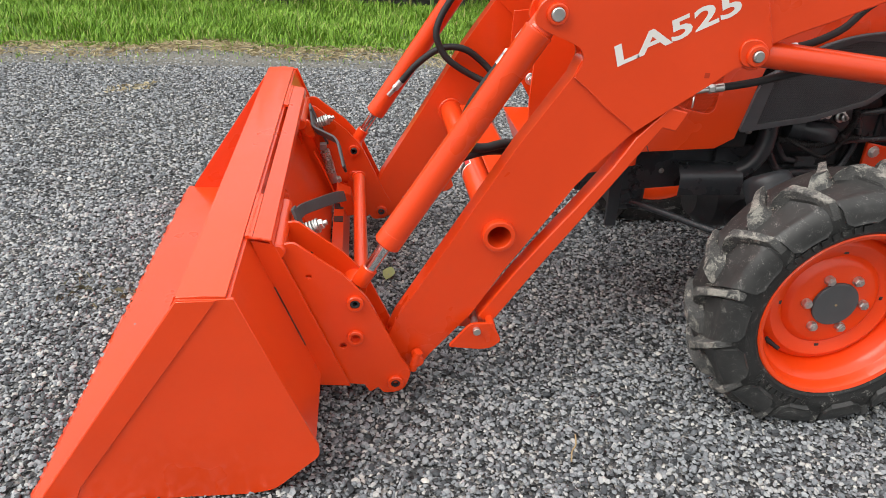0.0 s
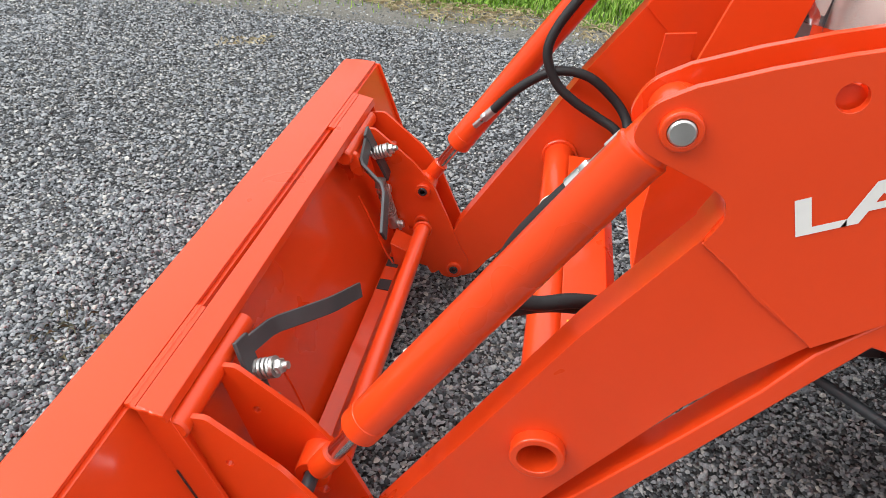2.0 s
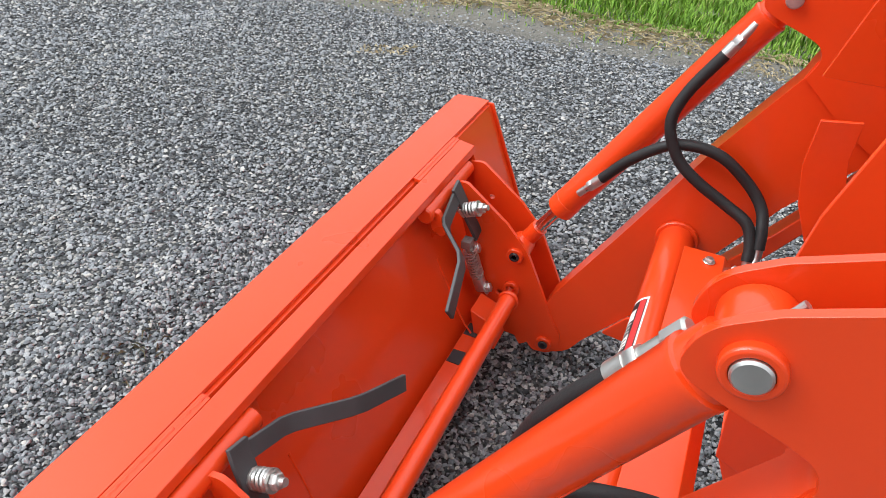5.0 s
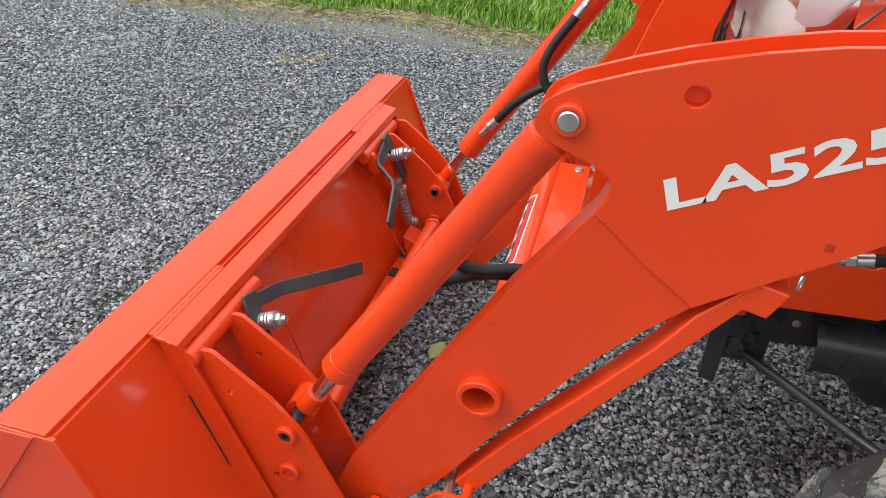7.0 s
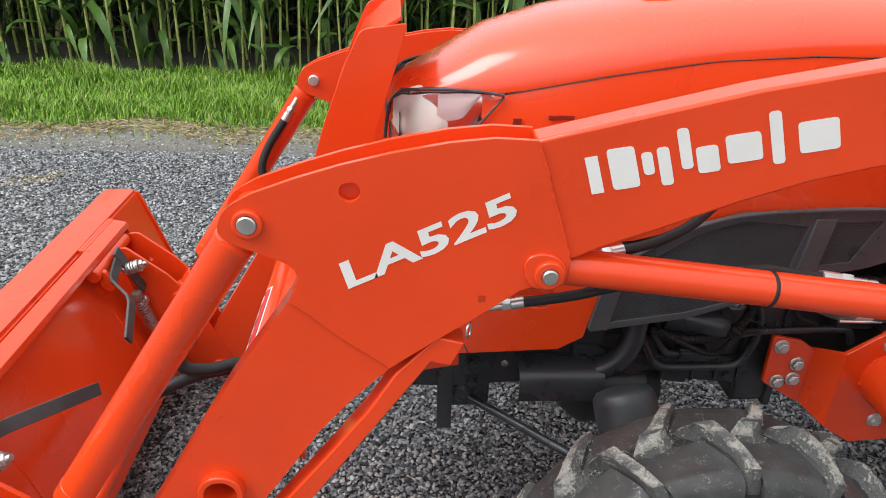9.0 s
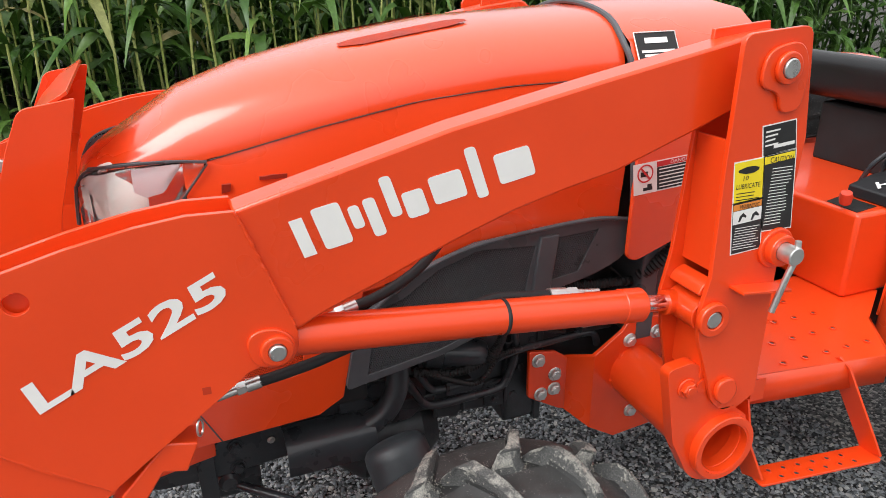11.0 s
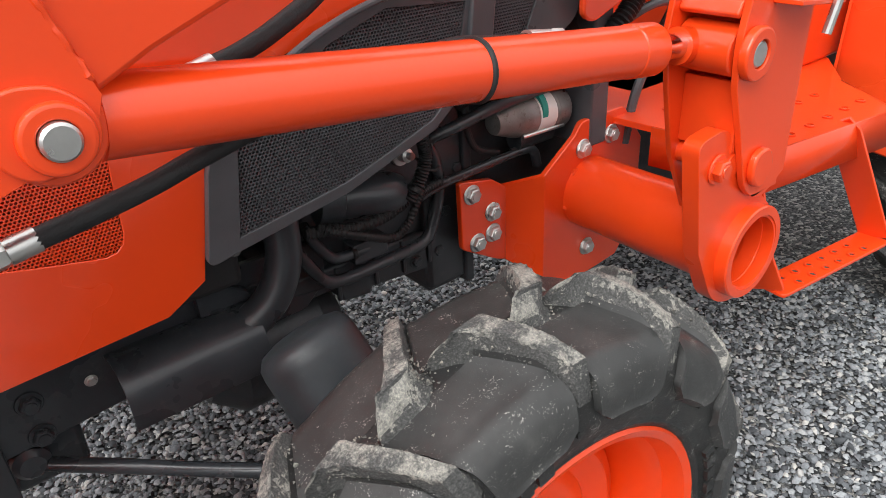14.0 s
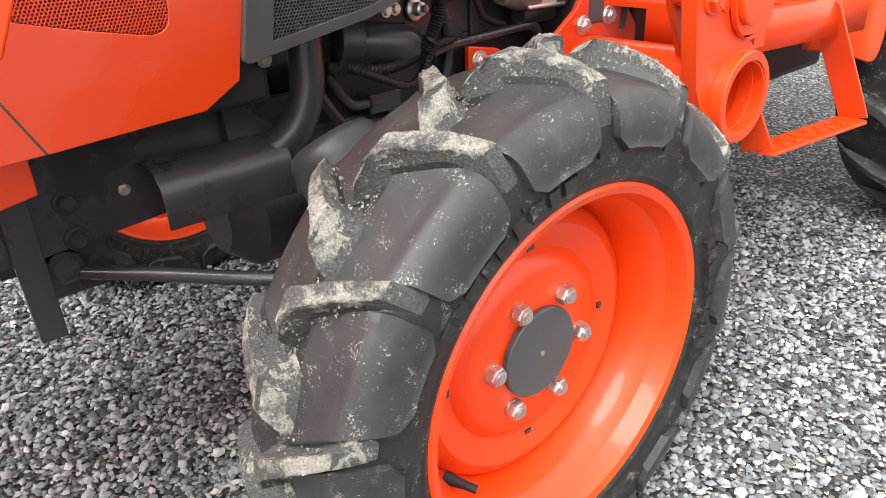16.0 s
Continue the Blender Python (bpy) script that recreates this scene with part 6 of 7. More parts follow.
            for i in range(nu + 1):
                v = i / nu
                u = 0.20 + 0.80 * v
                r, y = skin_at(u)
                w_ = min(1.0, max(0.0, (u - 0.58) / 0.16))
                half = pitch * (0.41 if u < 0.62 else 0.41 - 0.035 * (u - 0.62) / 0.26 if u < 0.88 else 0.375 - 0.17 * (u - 0.88) / 0.12)
                out = min(1.0, max(0.0, u - 0.52) / 0.20)
                out = out * out * (3 - 2 * out)
                for q in range(na + 1):
                    t = q / na * 2 - 1
                    hollow = 0.0008 + 0.0135 * abs(t) ** 4.5
                    if i == nu:
                        flat = -0.002
                    elif q in (0, na):
                        flat = -0.002
                    else:
                        flat = 0.0068 + (0.0020 if q in (1, na - 1) or i == nu - 1 else 0.0)
                    l2 = hollow + (flat - hollow) * out
                    aa = mid + turn(min(u, 0.72)) - turn(0.72) + half * (t if q in (0, na) else (math.copysign(0.985, t) if q in (1, na - 1) else t * 1.2))
                    vs.append(spot(r + l2 * (1 - w_) + (-0.004 if i == nu else 0), y + l2 * w_, aa, side))
            w = na + 1
            panels.append(Shape().add(vs, [[i * w + q, i * w + q + 1, i * w + q + w + 1, i * w + q + w] for i in range(nu) for q in range(na)]))
    # raised bars and ticks moulded into the side wall
    marks = Shape()

    def moulded(a, da, r0, r1, side):
        vs = []
        for yy in (halfw * 0.95, halfw * 0.9985 + 0.0012):
            for aa, rr in ((a, r0), (a + da, r0), (a + da, r1), (a, r1)):
                vs.append(spot(rr, yy, aa, side))
        marks.add(vs, [[4, 5, 6, 7], [0, 1, 5, 4], [1, 2, 6, 5], [2, 3, 7, 6], [3, 0, 4, 7]])

    sw = (c - rim_r) * 0.40
    for side in (-1, 1):
        for g in range(3):
            a = g * 2.1 + 0.15
            for k in range(9):
                wide = rnd.uniform(0.04, 0.075)
                moulded(a, wide, rim_r + sw * 0.50, rim_r + sw * 0.88, side)
                a += wide + 0.03
        for k in range(30):
            a = 2 * math.pi * k / 30 + rnd.uniform(-0.03, 0.03)
            moulded(a, 0.012, rim_r + sw * 0.98, rim_r + sw * 1.12, side)
    # crumbs of clay: thick on the noses and along the bars' feet, thinner in the pockets
    crumbs = Shape()
    for side in (-1, 1):
        for k in range(lugs):
            a0 = phase + pitch * (k + (0.5 if side > 0 else 0))
            for i in range(90):
                u = 0.60 * rnd.random() ** 1.6
                r, y, tr, ty, dw = bar_at(u)
                t = rnd.choice((-1, 1)) * rnd.uniform(1.0, 2.6)
                if rnd.random() < 0.07:
                    t *= rnd.uniform(1.2, 3.2)
                h = max(0.0, 1 - (abs(t) - 1) / 1.3)
                rr, yy = r + (tr - r) * 0.85 * h ** 1.6, y + (ty - y) * h
                o = Vector(spot(rr, yy, a0 + turn(u) + dw * t, side))
                size = rnd.uniform(0.0005, 0.0013) * (1.6 if rnd.random() < 0.12 else 1.0)
                q = Euler((rnd.uniform(0, 6), rnd.uniform(0, 6), rnd.uniform(0, 6))).to_matrix()
                crumbs.add([o + q @ Vector((x * size * rnd.uniform(0.6, 1.5), y_ * size * rnd.uniform(0.6, 1.5), z * size * rnd.uniform(0.5, 1.2))) for x, y_, z in
                            ((1, 1, 1), (-1, -1, 1), (-1, 1, -1), (1, -1, -1), (0, 0, 1.6), (0.2, -0.3, -1.5))],
                           [[4, 0, 1], [4, 1, 2], [4, 2, 0], [0, 3, 1], [0, 2, 3], [1, 3, 5], [1, 5, 2], [2, 5, 3]])
    return body, bars, crust, panels, marks, crumbs


def wheel(name, at, s, R, halfw, rim_r, lugs, lug_h, face, nut_r, nuts, seed, phase=0.0, spin=0.0):
    """A wheel as a part of the tractor: rim with its tyre, nuts and cap under it."""
    x, y, z = at
    def put(sh):
        m = Matrix.Translation(at) @ Matrix.Rotation(spin, 4, "Y")
        return Shape().join(sh, m)
    d = s  # outward side
    lip = halfw * 0.82
    prof = [(rim_r + 0.004, lip), (rim_r + 0.009, lip + 0.004), (rim_r + 0.004, lip + 0.010), (rim_r - 0.006, lip + 0.006), (rim_r - 0.012, lip - 0.006), (rim_r - 0.018, lip - 0.030), (rim_r - 0.028, lip - 0.045), (rim_r - 0.032, lip - 0.075),
            (rim_r - 0.036, lip - 0.085), (rim_r - 0.037, -lip + 0.03), (rim_r - 0.012, -lip), (rim_r + 0.008, -lip - 0.005), (rim_r + 0.004, -lip - 0.008), (rim_r - 0.014, -lip - 0.002), (rim_r - 0.041, -lip + 0.03), (rim_r - 0.041, lip - 0.085),
            (rim_r - 0.037, lip - 0.073), (rim_r - 0.033, lip - 0.045), (rim_r - 0.023, lip - 0.028)]
    rim = part(name, put(lathe([(r, d * h) for r, h in prof], (0, 0, 0), (0, 1, 0), 64, True)), ORANGE_RIM, tractor, "glossy orange steel wheel", smooth=40)
    # dished disc
    k = rim_r / 0.235
    hub = lathe([(0.0, d * face), (nut_r + 0.030, d * face), (nut_r + 0.040, d * (face - 0.004)), (nut_r + 0.052, d * (face - 0.016)), (nut_r + 0.062, d * (face - 0.012)), (rim_r * 0.72, d * (face - 0.004)), (rim_r - 0.050, d * (face - 0.010)), (rim_r - 0.038, d * (face - 0.026)), (rim_r - 0.036, d * (face - 0.05)),
                 (rim_r - 0.042, d * (face - 0.05)), (rim_r * 0.7, d * (face - 0.02)), (0.0, d * (face - 0.012))], (0, 0, 0), (0, 1, 0), 64)
    part("wheel_disc", put(hub), ORANGE_RIM, rim)
    body, bars, crust, panels, marks, crumbs = tyre_mesh(R, halfw, rim_r + 0.002, lugs, lug_h, seed, phase)
    part("tyre", put(body), RUBBER, rim, "black farm tyre", smooth=40)
    part("tread", put(bars), TREAD_RUBBER if R < 0.5 else RUBBER, rim, "black rubber tread bars", smooth=38)
    for sh in crust:
        part("mud_crust", put(sh), MUD_RUBBER if R < 0.5 else DUSTY_RUBBER, rim, "dried grey mud on a tread bar", smooth=80)
    for sh in panels:
        part("side_panel_rubber", put(sh), POCKET_RUBBER if R < 0.5 else RUBBER, rim, smooth=50)
    if R < 0.5:
        tagged(part("clay_dust", put(crumbs), CLAY, rim, "crumbs of dried clay", smooth=10), kind="stuff")
    tagged(part("sidewall_moulding", put(marks), RUBBER, rim), kind="stuff")
    part("hub_cap", put(lathe([(0.0, 0), (nut_r - 0.020, 0.0), (nut_r - 0.0175, d * 0.002), (nut_r - 0.0175, d * 0.008), (nut_r - 0.0195, d * 0.010), (0.0, d * 0.0105)], (0, d * face, 0), (0, 1, 0), 40)), HUB_GREY, rim, "dark grey hub cap")
    part("cap_plug", put(rod((0, d * (face + 0.009), 0), (0, d * (face + 0.0118), 0), 0.0035, 12)), TWIG_DRY, rim)
    for i in range(nuts):
        a = radians(57 + 360 / nuts * i)
        p = Vector((nut_r * math.cos(a), d * face, nut_r * math.sin(a)))
        sh = lathe([(0.0128, 0), (0.0132, 0.002), (0.0125, 0.004)], p, (0, d, 0), 20).join(hexagon(p + Vector((0, d * 0.003, 0)), (0, d, 0), 0.0135, 0.012)).join(lathe([(0.0105, 0), (0.0095, 0.003), (0.0065, 0.0035), (0.006, 0.006)], p + Vector((0, d * 0.014, 0)), (0, d, 0), 16))
        part("wheel_nut", put(Shape().join(sh, Matrix.Rotation(-spin, 4, "Y"))), ZINC, rim, "zinc wheel nut")
    for i in range(4):
        a = radians(91 + 90 * i)
        r0 = rim_r * 0.62
        c = Vector((r0 * math.cos(a), 0, r0 * math.sin(a)))
        # black block painted as the shade inside the disc's square hole
        part("disc_slot", put(box(c.x - 0.006, c.x + 0.006, d * (face - 0.018), d * (face - 0.0112), c.z - 0.005, c.z + 0.005)), BLACK_PAINT, rim)
    va = radians(-147)
    v0 = Vector(((rim_r - 0.038) * math.cos(va), d * (lip - 0.06), (rim_r - 0.038) * math.sin(va)))
    part("valve_stem", put(rod(v0, v0 + Vector((0.012, d * 0.024, -0.004)), 0.0085, 12, 0.0055).join(rod(v0 + Vector((0.012, d * 0.024, -0.004)), v0 + Vector((0.019, d * 0.036, -0.007)), 0.0055, 12))), RUBBER_HOSE, rim, "black valve stem")
    st = Shape()
    for j in range(5):
        q = radians(-163 + 3 * j)
        st.v += [((rim_r - 0.0375) * math.cos(q), d * (lip - 0.079 + 0.022 * e), (rim_r - 0.0375) * math.sin(q)) for e in (0, 1)]
    st.f += [[2 * j, 2 * j + 1, 2 * j + 3, 2 * j + 2] for j in range(4)]
    part("rim_label", put(st), WHITE_VINYL, rim, "small white label on the rim")
    return rim


FW = (0.0, 0.588, 0.340)
for s in (-1, 1):
    wheel("front_wheel", (FW[0], s * FW[1] + (0.04 if s > 0 else 0), FW[2]), s, 0.378, 0.100, 0.229, 14, 0.036, 0.018, 0.079, 6, 11 + s, radians(11.5))
for s in (-1, 1):
    wheel("rear_wheel", (1.785, s * 0.550 + (0.04 if s > 0 else 0), 0.530), s, 0.550, 0.160, 0.315, 15, 0.036, 0.02, 0.10, 8, 21 + s, 0.1)

# ---- operator platform ----
deck = part("floor_deck", plate([(0.62, -0.20), (0.64, -0.50, 0.02), (0.98, -0.545, 0.02), (1.10, -0.40), (1.25, -0.30), (1.25, 0.30), (1.10, 0.40), (0.98, 0.545, 0.02), (0.64, 0.50, 0.02), (0.62, 0.20)], 0.648, 0.660, axes="xy"), ORANGE, tractor, "orange steel floor deck with punched holes", bevel=0.001)
part("deck_skirt", plate([(0.64, 0.652), (0.985, 0.652), (0.985, 0.600), (0.64, 0.600)], -0.505, -0.497), ORANGE, tractor)
SK = Shape()
SK.add([(0.62, -0.30, 0.66), (0.64, -0.50, 0.66), (0.985, -0.548, 0.66), (0.62, -0.30, 0.59), (0.64, -0.50, 0.59), (0.985, -0.548, 0.59), (1.10, -0.40, 0.66), (1.10, -0.40, 0.59)], [[0, 1, 4, 3], [1, 2, 5, 4], [2, 6, 7, 5]])
skirt = part("deck_edge", SK, ORANGE, tractor, smooth=2)
sol = skirt.modifiers.new("thick", "SOLIDIFY")
sol.thickness = 0.004
for i in range(5):
    for j in range(4):
        x, y = 0.72 + 0.062 * i + 0.02 * (j % 2), -0.26 - 0.075 * j
        if x + (-y - 0.26) * 0.1 < 1.02:
            part("deck_hole", lathe([(0.0085, 0), (0.0095, 0.003), (0.0062, 0.0035), (0.0058, 0.0005)], (x, y, 0.660), (0, 0, 1), 14, True), ORANGE, deck)
            # black disc painted in for the shade inside the hole
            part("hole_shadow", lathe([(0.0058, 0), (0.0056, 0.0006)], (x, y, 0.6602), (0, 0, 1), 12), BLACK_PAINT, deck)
# hanging step
part("step_hanger", handle_bar([(0.865, -0.50, 0.655), (0.880, -0.512, 0.64), (0.955, -0.565, 0.45), (0.965, -0.572, 0.424)], 0.055, 0.006, (1, 0, 0.3)), ORANGE, tractor, bevel=0.001)
part("step_hanger", handle_bar([(0.635, -0.48, 0.60), (0.632, -0.51, 0.50), (0.655, -0.535, 0.424)], 0.055, 0.006, (-1, 0, 0.2)), ORANGE, tractor, bevel=0.001)
step = part("step_tread", plate([(0.652, -0.565, 0.01), (0.965, -0.602, 0.01), (0.972, -0.545), (0.660, -0.508)], 0.418, 0.424, axes="xy"), ORANGE, tractor, "orange step with punched holes", bevel=0.001)
for i in range(6):
    for j in range(2):
        x = 0.70 + 0.038 * i + 0.012 * j
        y = -0.528 - (x - 0.652) * 0.118 - 0.024 * j
        part("step_hole", lathe([(0.0075, 0), (0.0085, 0.0025), (0.0055, 0.003), (0.005, 0.0004)], (x, y, 0.424), (0, 0, 1), 12, True), ORANGE, step)
        # the step's holes get their inner shade as a black disc too
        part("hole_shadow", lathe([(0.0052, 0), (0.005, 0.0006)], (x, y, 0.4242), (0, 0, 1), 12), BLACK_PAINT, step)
# fenders, console and seat
FEND = [(1.225, 0.48), (1.232, 0.60), (1.236, 0.68), (1.245, 0.80), (1.262, 0.92), (1.30, 0.99), (1.39, 1.065), (1.50, 1.125), (1.70, 1.16), (1.90, 1.15)]
for s in (-1, 1):
    fs_ = Shape()
    for x, z in FEND:
        fs_.v += [(x + 0.02, s * 0.315, z - 0.01), (x, s * 0.33, z), (x - 0.010, s * 0.40, z + 0.006), (x - 0.010, s * 0.470, z), (x + 0.012, s * 0.503, z - 0.020)]
    fs_.f += [[i * 5 + j, i * 5 + j + 1, i * 5 + j + 6, i * 5 + j + 5] for i in range(len(FEND) - 1) for j in range(4)]
    fd = part("fender", fs_, ORANGE_HOOD, tractor, "glossy orange rear fender", smooth=60)
    so = fd.modifiers.new("thick", "SOLIDIFY")
    so.thickness = 0.006
    sb = fd.modifiers.new("round", "SUBSURF")
    sb.levels = sb.render_levels = 2
part("fender_wall", plate([(1.24, 0.60), (1.90, 0.60), (1.90, 1.14), (1.70, 1.15), (1.50, 1.115), (1.39, 1.055), (1.30, 0.98), (1.265, 0.91)], -0.325, -0.318), ORANGE_HOOD, tractor)
part("grab_handle", rod((1.50, -0.36, 1.12), (1.505, -0.36, 1.26), 0.030, 20, 0.022), BLACK_PLASTIC, tractor, "black grab handle base")
part("seat_platform", box(1.12, 1.80, -0.30, 0.30, 0.66, 0.885), ORANGE, tractor, "orange transmission cover", bevel=0.01)
part("transmission_case", box(0.75, 1.75, -0.17, 0.17, 0.34, 0.66), IRON, tractor, bevel=0.02)
part("seat_cushion", plate([(1.40, 1.08, 0.05), (1.85, 1.03, 0.04), (1.90, 1.14, 0.05), (1.64, 1.17), (1.38, 1.22, 0.06)], -0.24, 0.26), SEAT_VINYL, tractor, "black vinyl seat cushion", bevel=0.03, segs=4)
part("seat_back", plate([(1.76, 1.05, 0.03), (1.86, 1.06, 0.03), (1.98, 1.42, 0.04), (1.90, 1.45, 0.04)], -0.24, 0.24), SEAT_VINYL, tractor, bevel=0.03, segs=4)
# same near-black, for the shade under the seat
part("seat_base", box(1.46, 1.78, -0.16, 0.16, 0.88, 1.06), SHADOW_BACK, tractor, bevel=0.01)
for k in range(5):
    part("seat_bracket", sweep([(1.36 + 0.05 * k, -0.10 - 0.02 * k, 0.885), (1.37 + 0.05 * k, -0.12, 0.94 + 0.01 * k), (1.42 + 0.04 * k, -0.15, 1.0), (1.50 + 0.03 * k, -0.16, 1.06)], 0.007 - 0.001 * (k % 3), 8), BLACK_PAINT, tractor)
part("seat_spring", spring((1.43, -0.14, 0.89), (1.46, -0.14, 1.05), 0.022, 0.004, 7), BLACK_PAINT, tractor)
part("range_lever", sweep([(1.40, -0.235, 0.88), (1.392, -0.235, 0.93), (1.382, -0.235, 0.99)], 0.007, 10), BLACK_PAINT, tractor)
part("lever_knob", plate([(1.372, 0.985, 0.008), (1.392, 0.985, 0.008), (1.385, 1.03), (1.368, 1.068, 0.01), (1.325, 1.082, 0.012), (1.318, 1.058, 0.01), (1.352, 1.035)], -0.250, -0.222), RED_KNOB, tractor, "red lever knob", bevel=0.007, segs=3)
cons = part("console_lid", plate([(1.225, 0.886), (1.55, 0.886), (1.55, 0.945, 0.01), (1.31, 0.935, 0.01), (1.228, 0.915)], -0.30, -0.17), DARK_PLASTIC, tractor, "black control console", bevel=0.004)
m = Matrix.Translation((1.240, -0.245, 0.9215)) @ Matrix.Rotation(radians(-14), 4, "Y") @ Matrix.Rotation(radians(-24), 4, "Z")
part("word", lettering("HST", 0.036, 0.105, m, 0.25, bold=0.03), WHITE_VINYL, cons)
part("data_plate", plate([(1.13, -0.285), (1.215, -0.27), (1.215, -0.17), (1.135, -0.19)], 0.8855, 0.8865, axes="xy"), BLACK_VINYL, tractor, "dark data plate")
part("pedal_rod", sweep([(0.66, -0.215, 0.60), (0.68, -0.22, 0.70), (0.74, -0.225, 0.80), (0.80, -0.225, 0.92)], 0.009, 8), BLACK_PLASTIC, tractor, "black pedal rod")
part("stop_knob", lathe([(0.0, 0), (0.014, 0.002), (0.016, 0.02), (0.013, 0.032), (0.0, 0.034)], (1.126, -0.25, 0.90), (-0.3, -0.2, 1), 18), RED_KNOB, tractor, "red knob")
part("stop_knob", rod((1.19, -0.27, 0.69), (1.185, -0.275, 0.745), 0.013, 16, soft=0.003), RED_KNOB, tractor, "red plastic knob")
part("radiator_hose", ribbed([(0.56, -0.20, 0.78), (0.60, -0.23, 0.83), (0.64, -0.235, 0.87)], 0.018, 0.008), RUBBER_HOSE, tractor)
part("hose_bow", sweep([(0.58, -0.20, 0.80), (0.66, -0.235, 0.845), (0.72, -0.24, 0.85), (0.74, -0.235, 0.835), (0.74, -0.22, 0.80)], 0.008, 10), BLACK_PLASTIC, tractor)

# ---- ground ----
gs = Shape()
gs.add([(-400, -400, 0), (400, -400, 0), (400, 600, 0), (-400, 600, 0)], [[0, 1, 2, 3]])
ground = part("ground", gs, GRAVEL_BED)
tagged(ground, "grey crushed-stone drive running into earth at the verge", "ground", kind="structure")

rng = np.random.default_rng(7)
ICO_V = np.array([(0, 0, 1), (0.894, 0, 0.447), (0.276, 0.851, 0.447), (-0.724, 0.526, 0.447), (-0.724, -0.526, 0.447), (0.276, -0.851, 0.447), (0.724, 0.526, -0.447), (-0.276, 0.851, -0.447), (-0.894, 0, -0.447), (-0.276, -0.851, -0.447), (0.724, -0.526, -0.447)])
ICO_F = np.array([(0, 1, 2), (0, 2, 3), (0, 3, 4), (0, 4, 5), (0, 5, 1), (1, 6, 2), (2, 7, 3), (3, 8, 4), (4, 9, 5), (5, 10, 1), (6, 7, 2), (7, 8, 3), (8, 9, 4), (9, 10, 5), (10, 6, 1)])


CAP_V = np.array([(1.0, 0.0, -0.15), (0.31, 0.95, -0.2), (-0.81, 0.59, -0.1), (-0.81, -0.59, -0.2), (0.31, -0.95, -0.15), (0.42, 0.20, 0.75), (-0.40, 0.32, 0.8), (-0.05, -0.50, 0.7)])
CAP_F = np.array([(5, 6, 7), (0, 1, 5), (1, 6, 5), (1, 2, 6), (2, 3, 6), (3, 7, 6), (3, 4, 7), (4, 0, 7), (0, 5, 7)])


def stones(name, n, x0, x1, y0, y1, smin, smax, lift, seed):
    """Loose angular stones, one joined mesh."""
    r = np.random.default_rng(seed)
    size = smin + (smax - smin) * r.random(n) ** 1.8
    c = np.stack([x0 + (x1 - x0) * r.random(n), y0 + (y1 - y0) * r.random(n), size * lift * r.random(n)], 1)
    sc = size[:, None] * np.stack([0.8 + 0.5 * r.random(n), 0.55 + 0.45 * r.random(n), 0.42 + 0.5 * r.random(n)], 1)
    v = CAP_V[None] * (0.66 + 0.62 * r.random((n, len(CAP_V), 1))) * sc[:, None, :]
    v[:, :, 0] += 0.45 * v[:, :, 1] * (r.random(n) - 0.5)[:, None]
    a, b = r.random(n) * 6.283, (r.random(n) - 0.5) * 1.5
    ca, sa, cb, sb = np.cos(a)[:, None], np.sin(a)[:, None], np.cos(b)[:, None], np.sin(b)[:, None]
    x, y, z = v[:, :, 0], v[:, :, 1], v[:, :, 2]
    y, z = y * cb - z * sb, y * sb + z * cb
    x, y = x * ca - y * sa, x * sa + y * ca
    pts = np.stack([x, y, z], 2) + c[:, None, :]
    me = bpy.data.meshes.new(name)
    k = len(CAP_V)
    faces = (CAP_F[None] + (np.arange(n) * k)[:, None, None]).reshape(-1, 3)
    me.vertices.add(n * k)
    me.vertices.foreach_set("co", pts.reshape(-1))
    me.loops.add(len(faces) * 3)
    me.loops.foreach_set("vertex_index", faces.reshape(-1).astype(np.int32))
    me.polygons.add(len(faces))
    me.polygons.foreach_set("loop_start", np.arange(0, len(faces) * 3, 3, dtype=np.int32))
    me.update(calc_edges=True)
    me.materials.append(STONES)
    ob = new(name, me)
    return tagged(ob, "loose grey crushed stone covering the drive", "gravel", kind="stuff")


stones("gravel", 108000, -2.3, 1.5, -1.45, 0.75, 0.0042, 0.0098, 1.7, 3)
stones("gravel_middle", 60000, -3.7, 1.7, 0.7, 2.9, 0.0052, 0.011, 1.5, 13)
stones("gravel_far", 3500, -6.0, 2.2, 2.75, 3.4, 0.006, 0.012, 0.5, 4)
stones("gravel_front", 20000, -3.8, -2.2, -1.2, 0.8, 0.0052, 0.011, 0.6, 14)
stones("gravel_beyond", 26000, -7.0, -3.6, -0.2, 3.0, 0.008, 0.014, 0.5, 15)

# the stones nearest the camera's way, as single pieces of the ground
piece_meshes = []
for i in range(8):
    v = ICO_V * (0.75 + 0.5 * rng.random((len(ICO_V), 1))) * np.array([1.0, 0.75, 0.6])
    me = bpy.data.meshes.new("stone")
    me.from_pydata([tuple(p) for p in v], [], [list(map(int, f)) for f in ICO_F])
    me.materials.append(STONE_PIECE)
    piece_meshes.append(me)
for i in range(260):
    ob = new("stone", piece_meshes[i % 8])
    ob.parent = ground
    sz = rng.uniform(0.008, 0.0135)
    if i < 150:
        px, py = rng.uniform(-1.25, -0.3), rng.uniform(-0.95, -0.2)
    else:
        px, py = rng.uniform(0.2, 1.0), rng.uniform(-0.95, -0.45)
    ob.matrix_basis = pose(px, py, sz * 0.75, rng.uniform(-30, 30), rng.uniform(-30, 30), rng.uniform(0, 360)) @ Matrix.Scale(sz, 4)


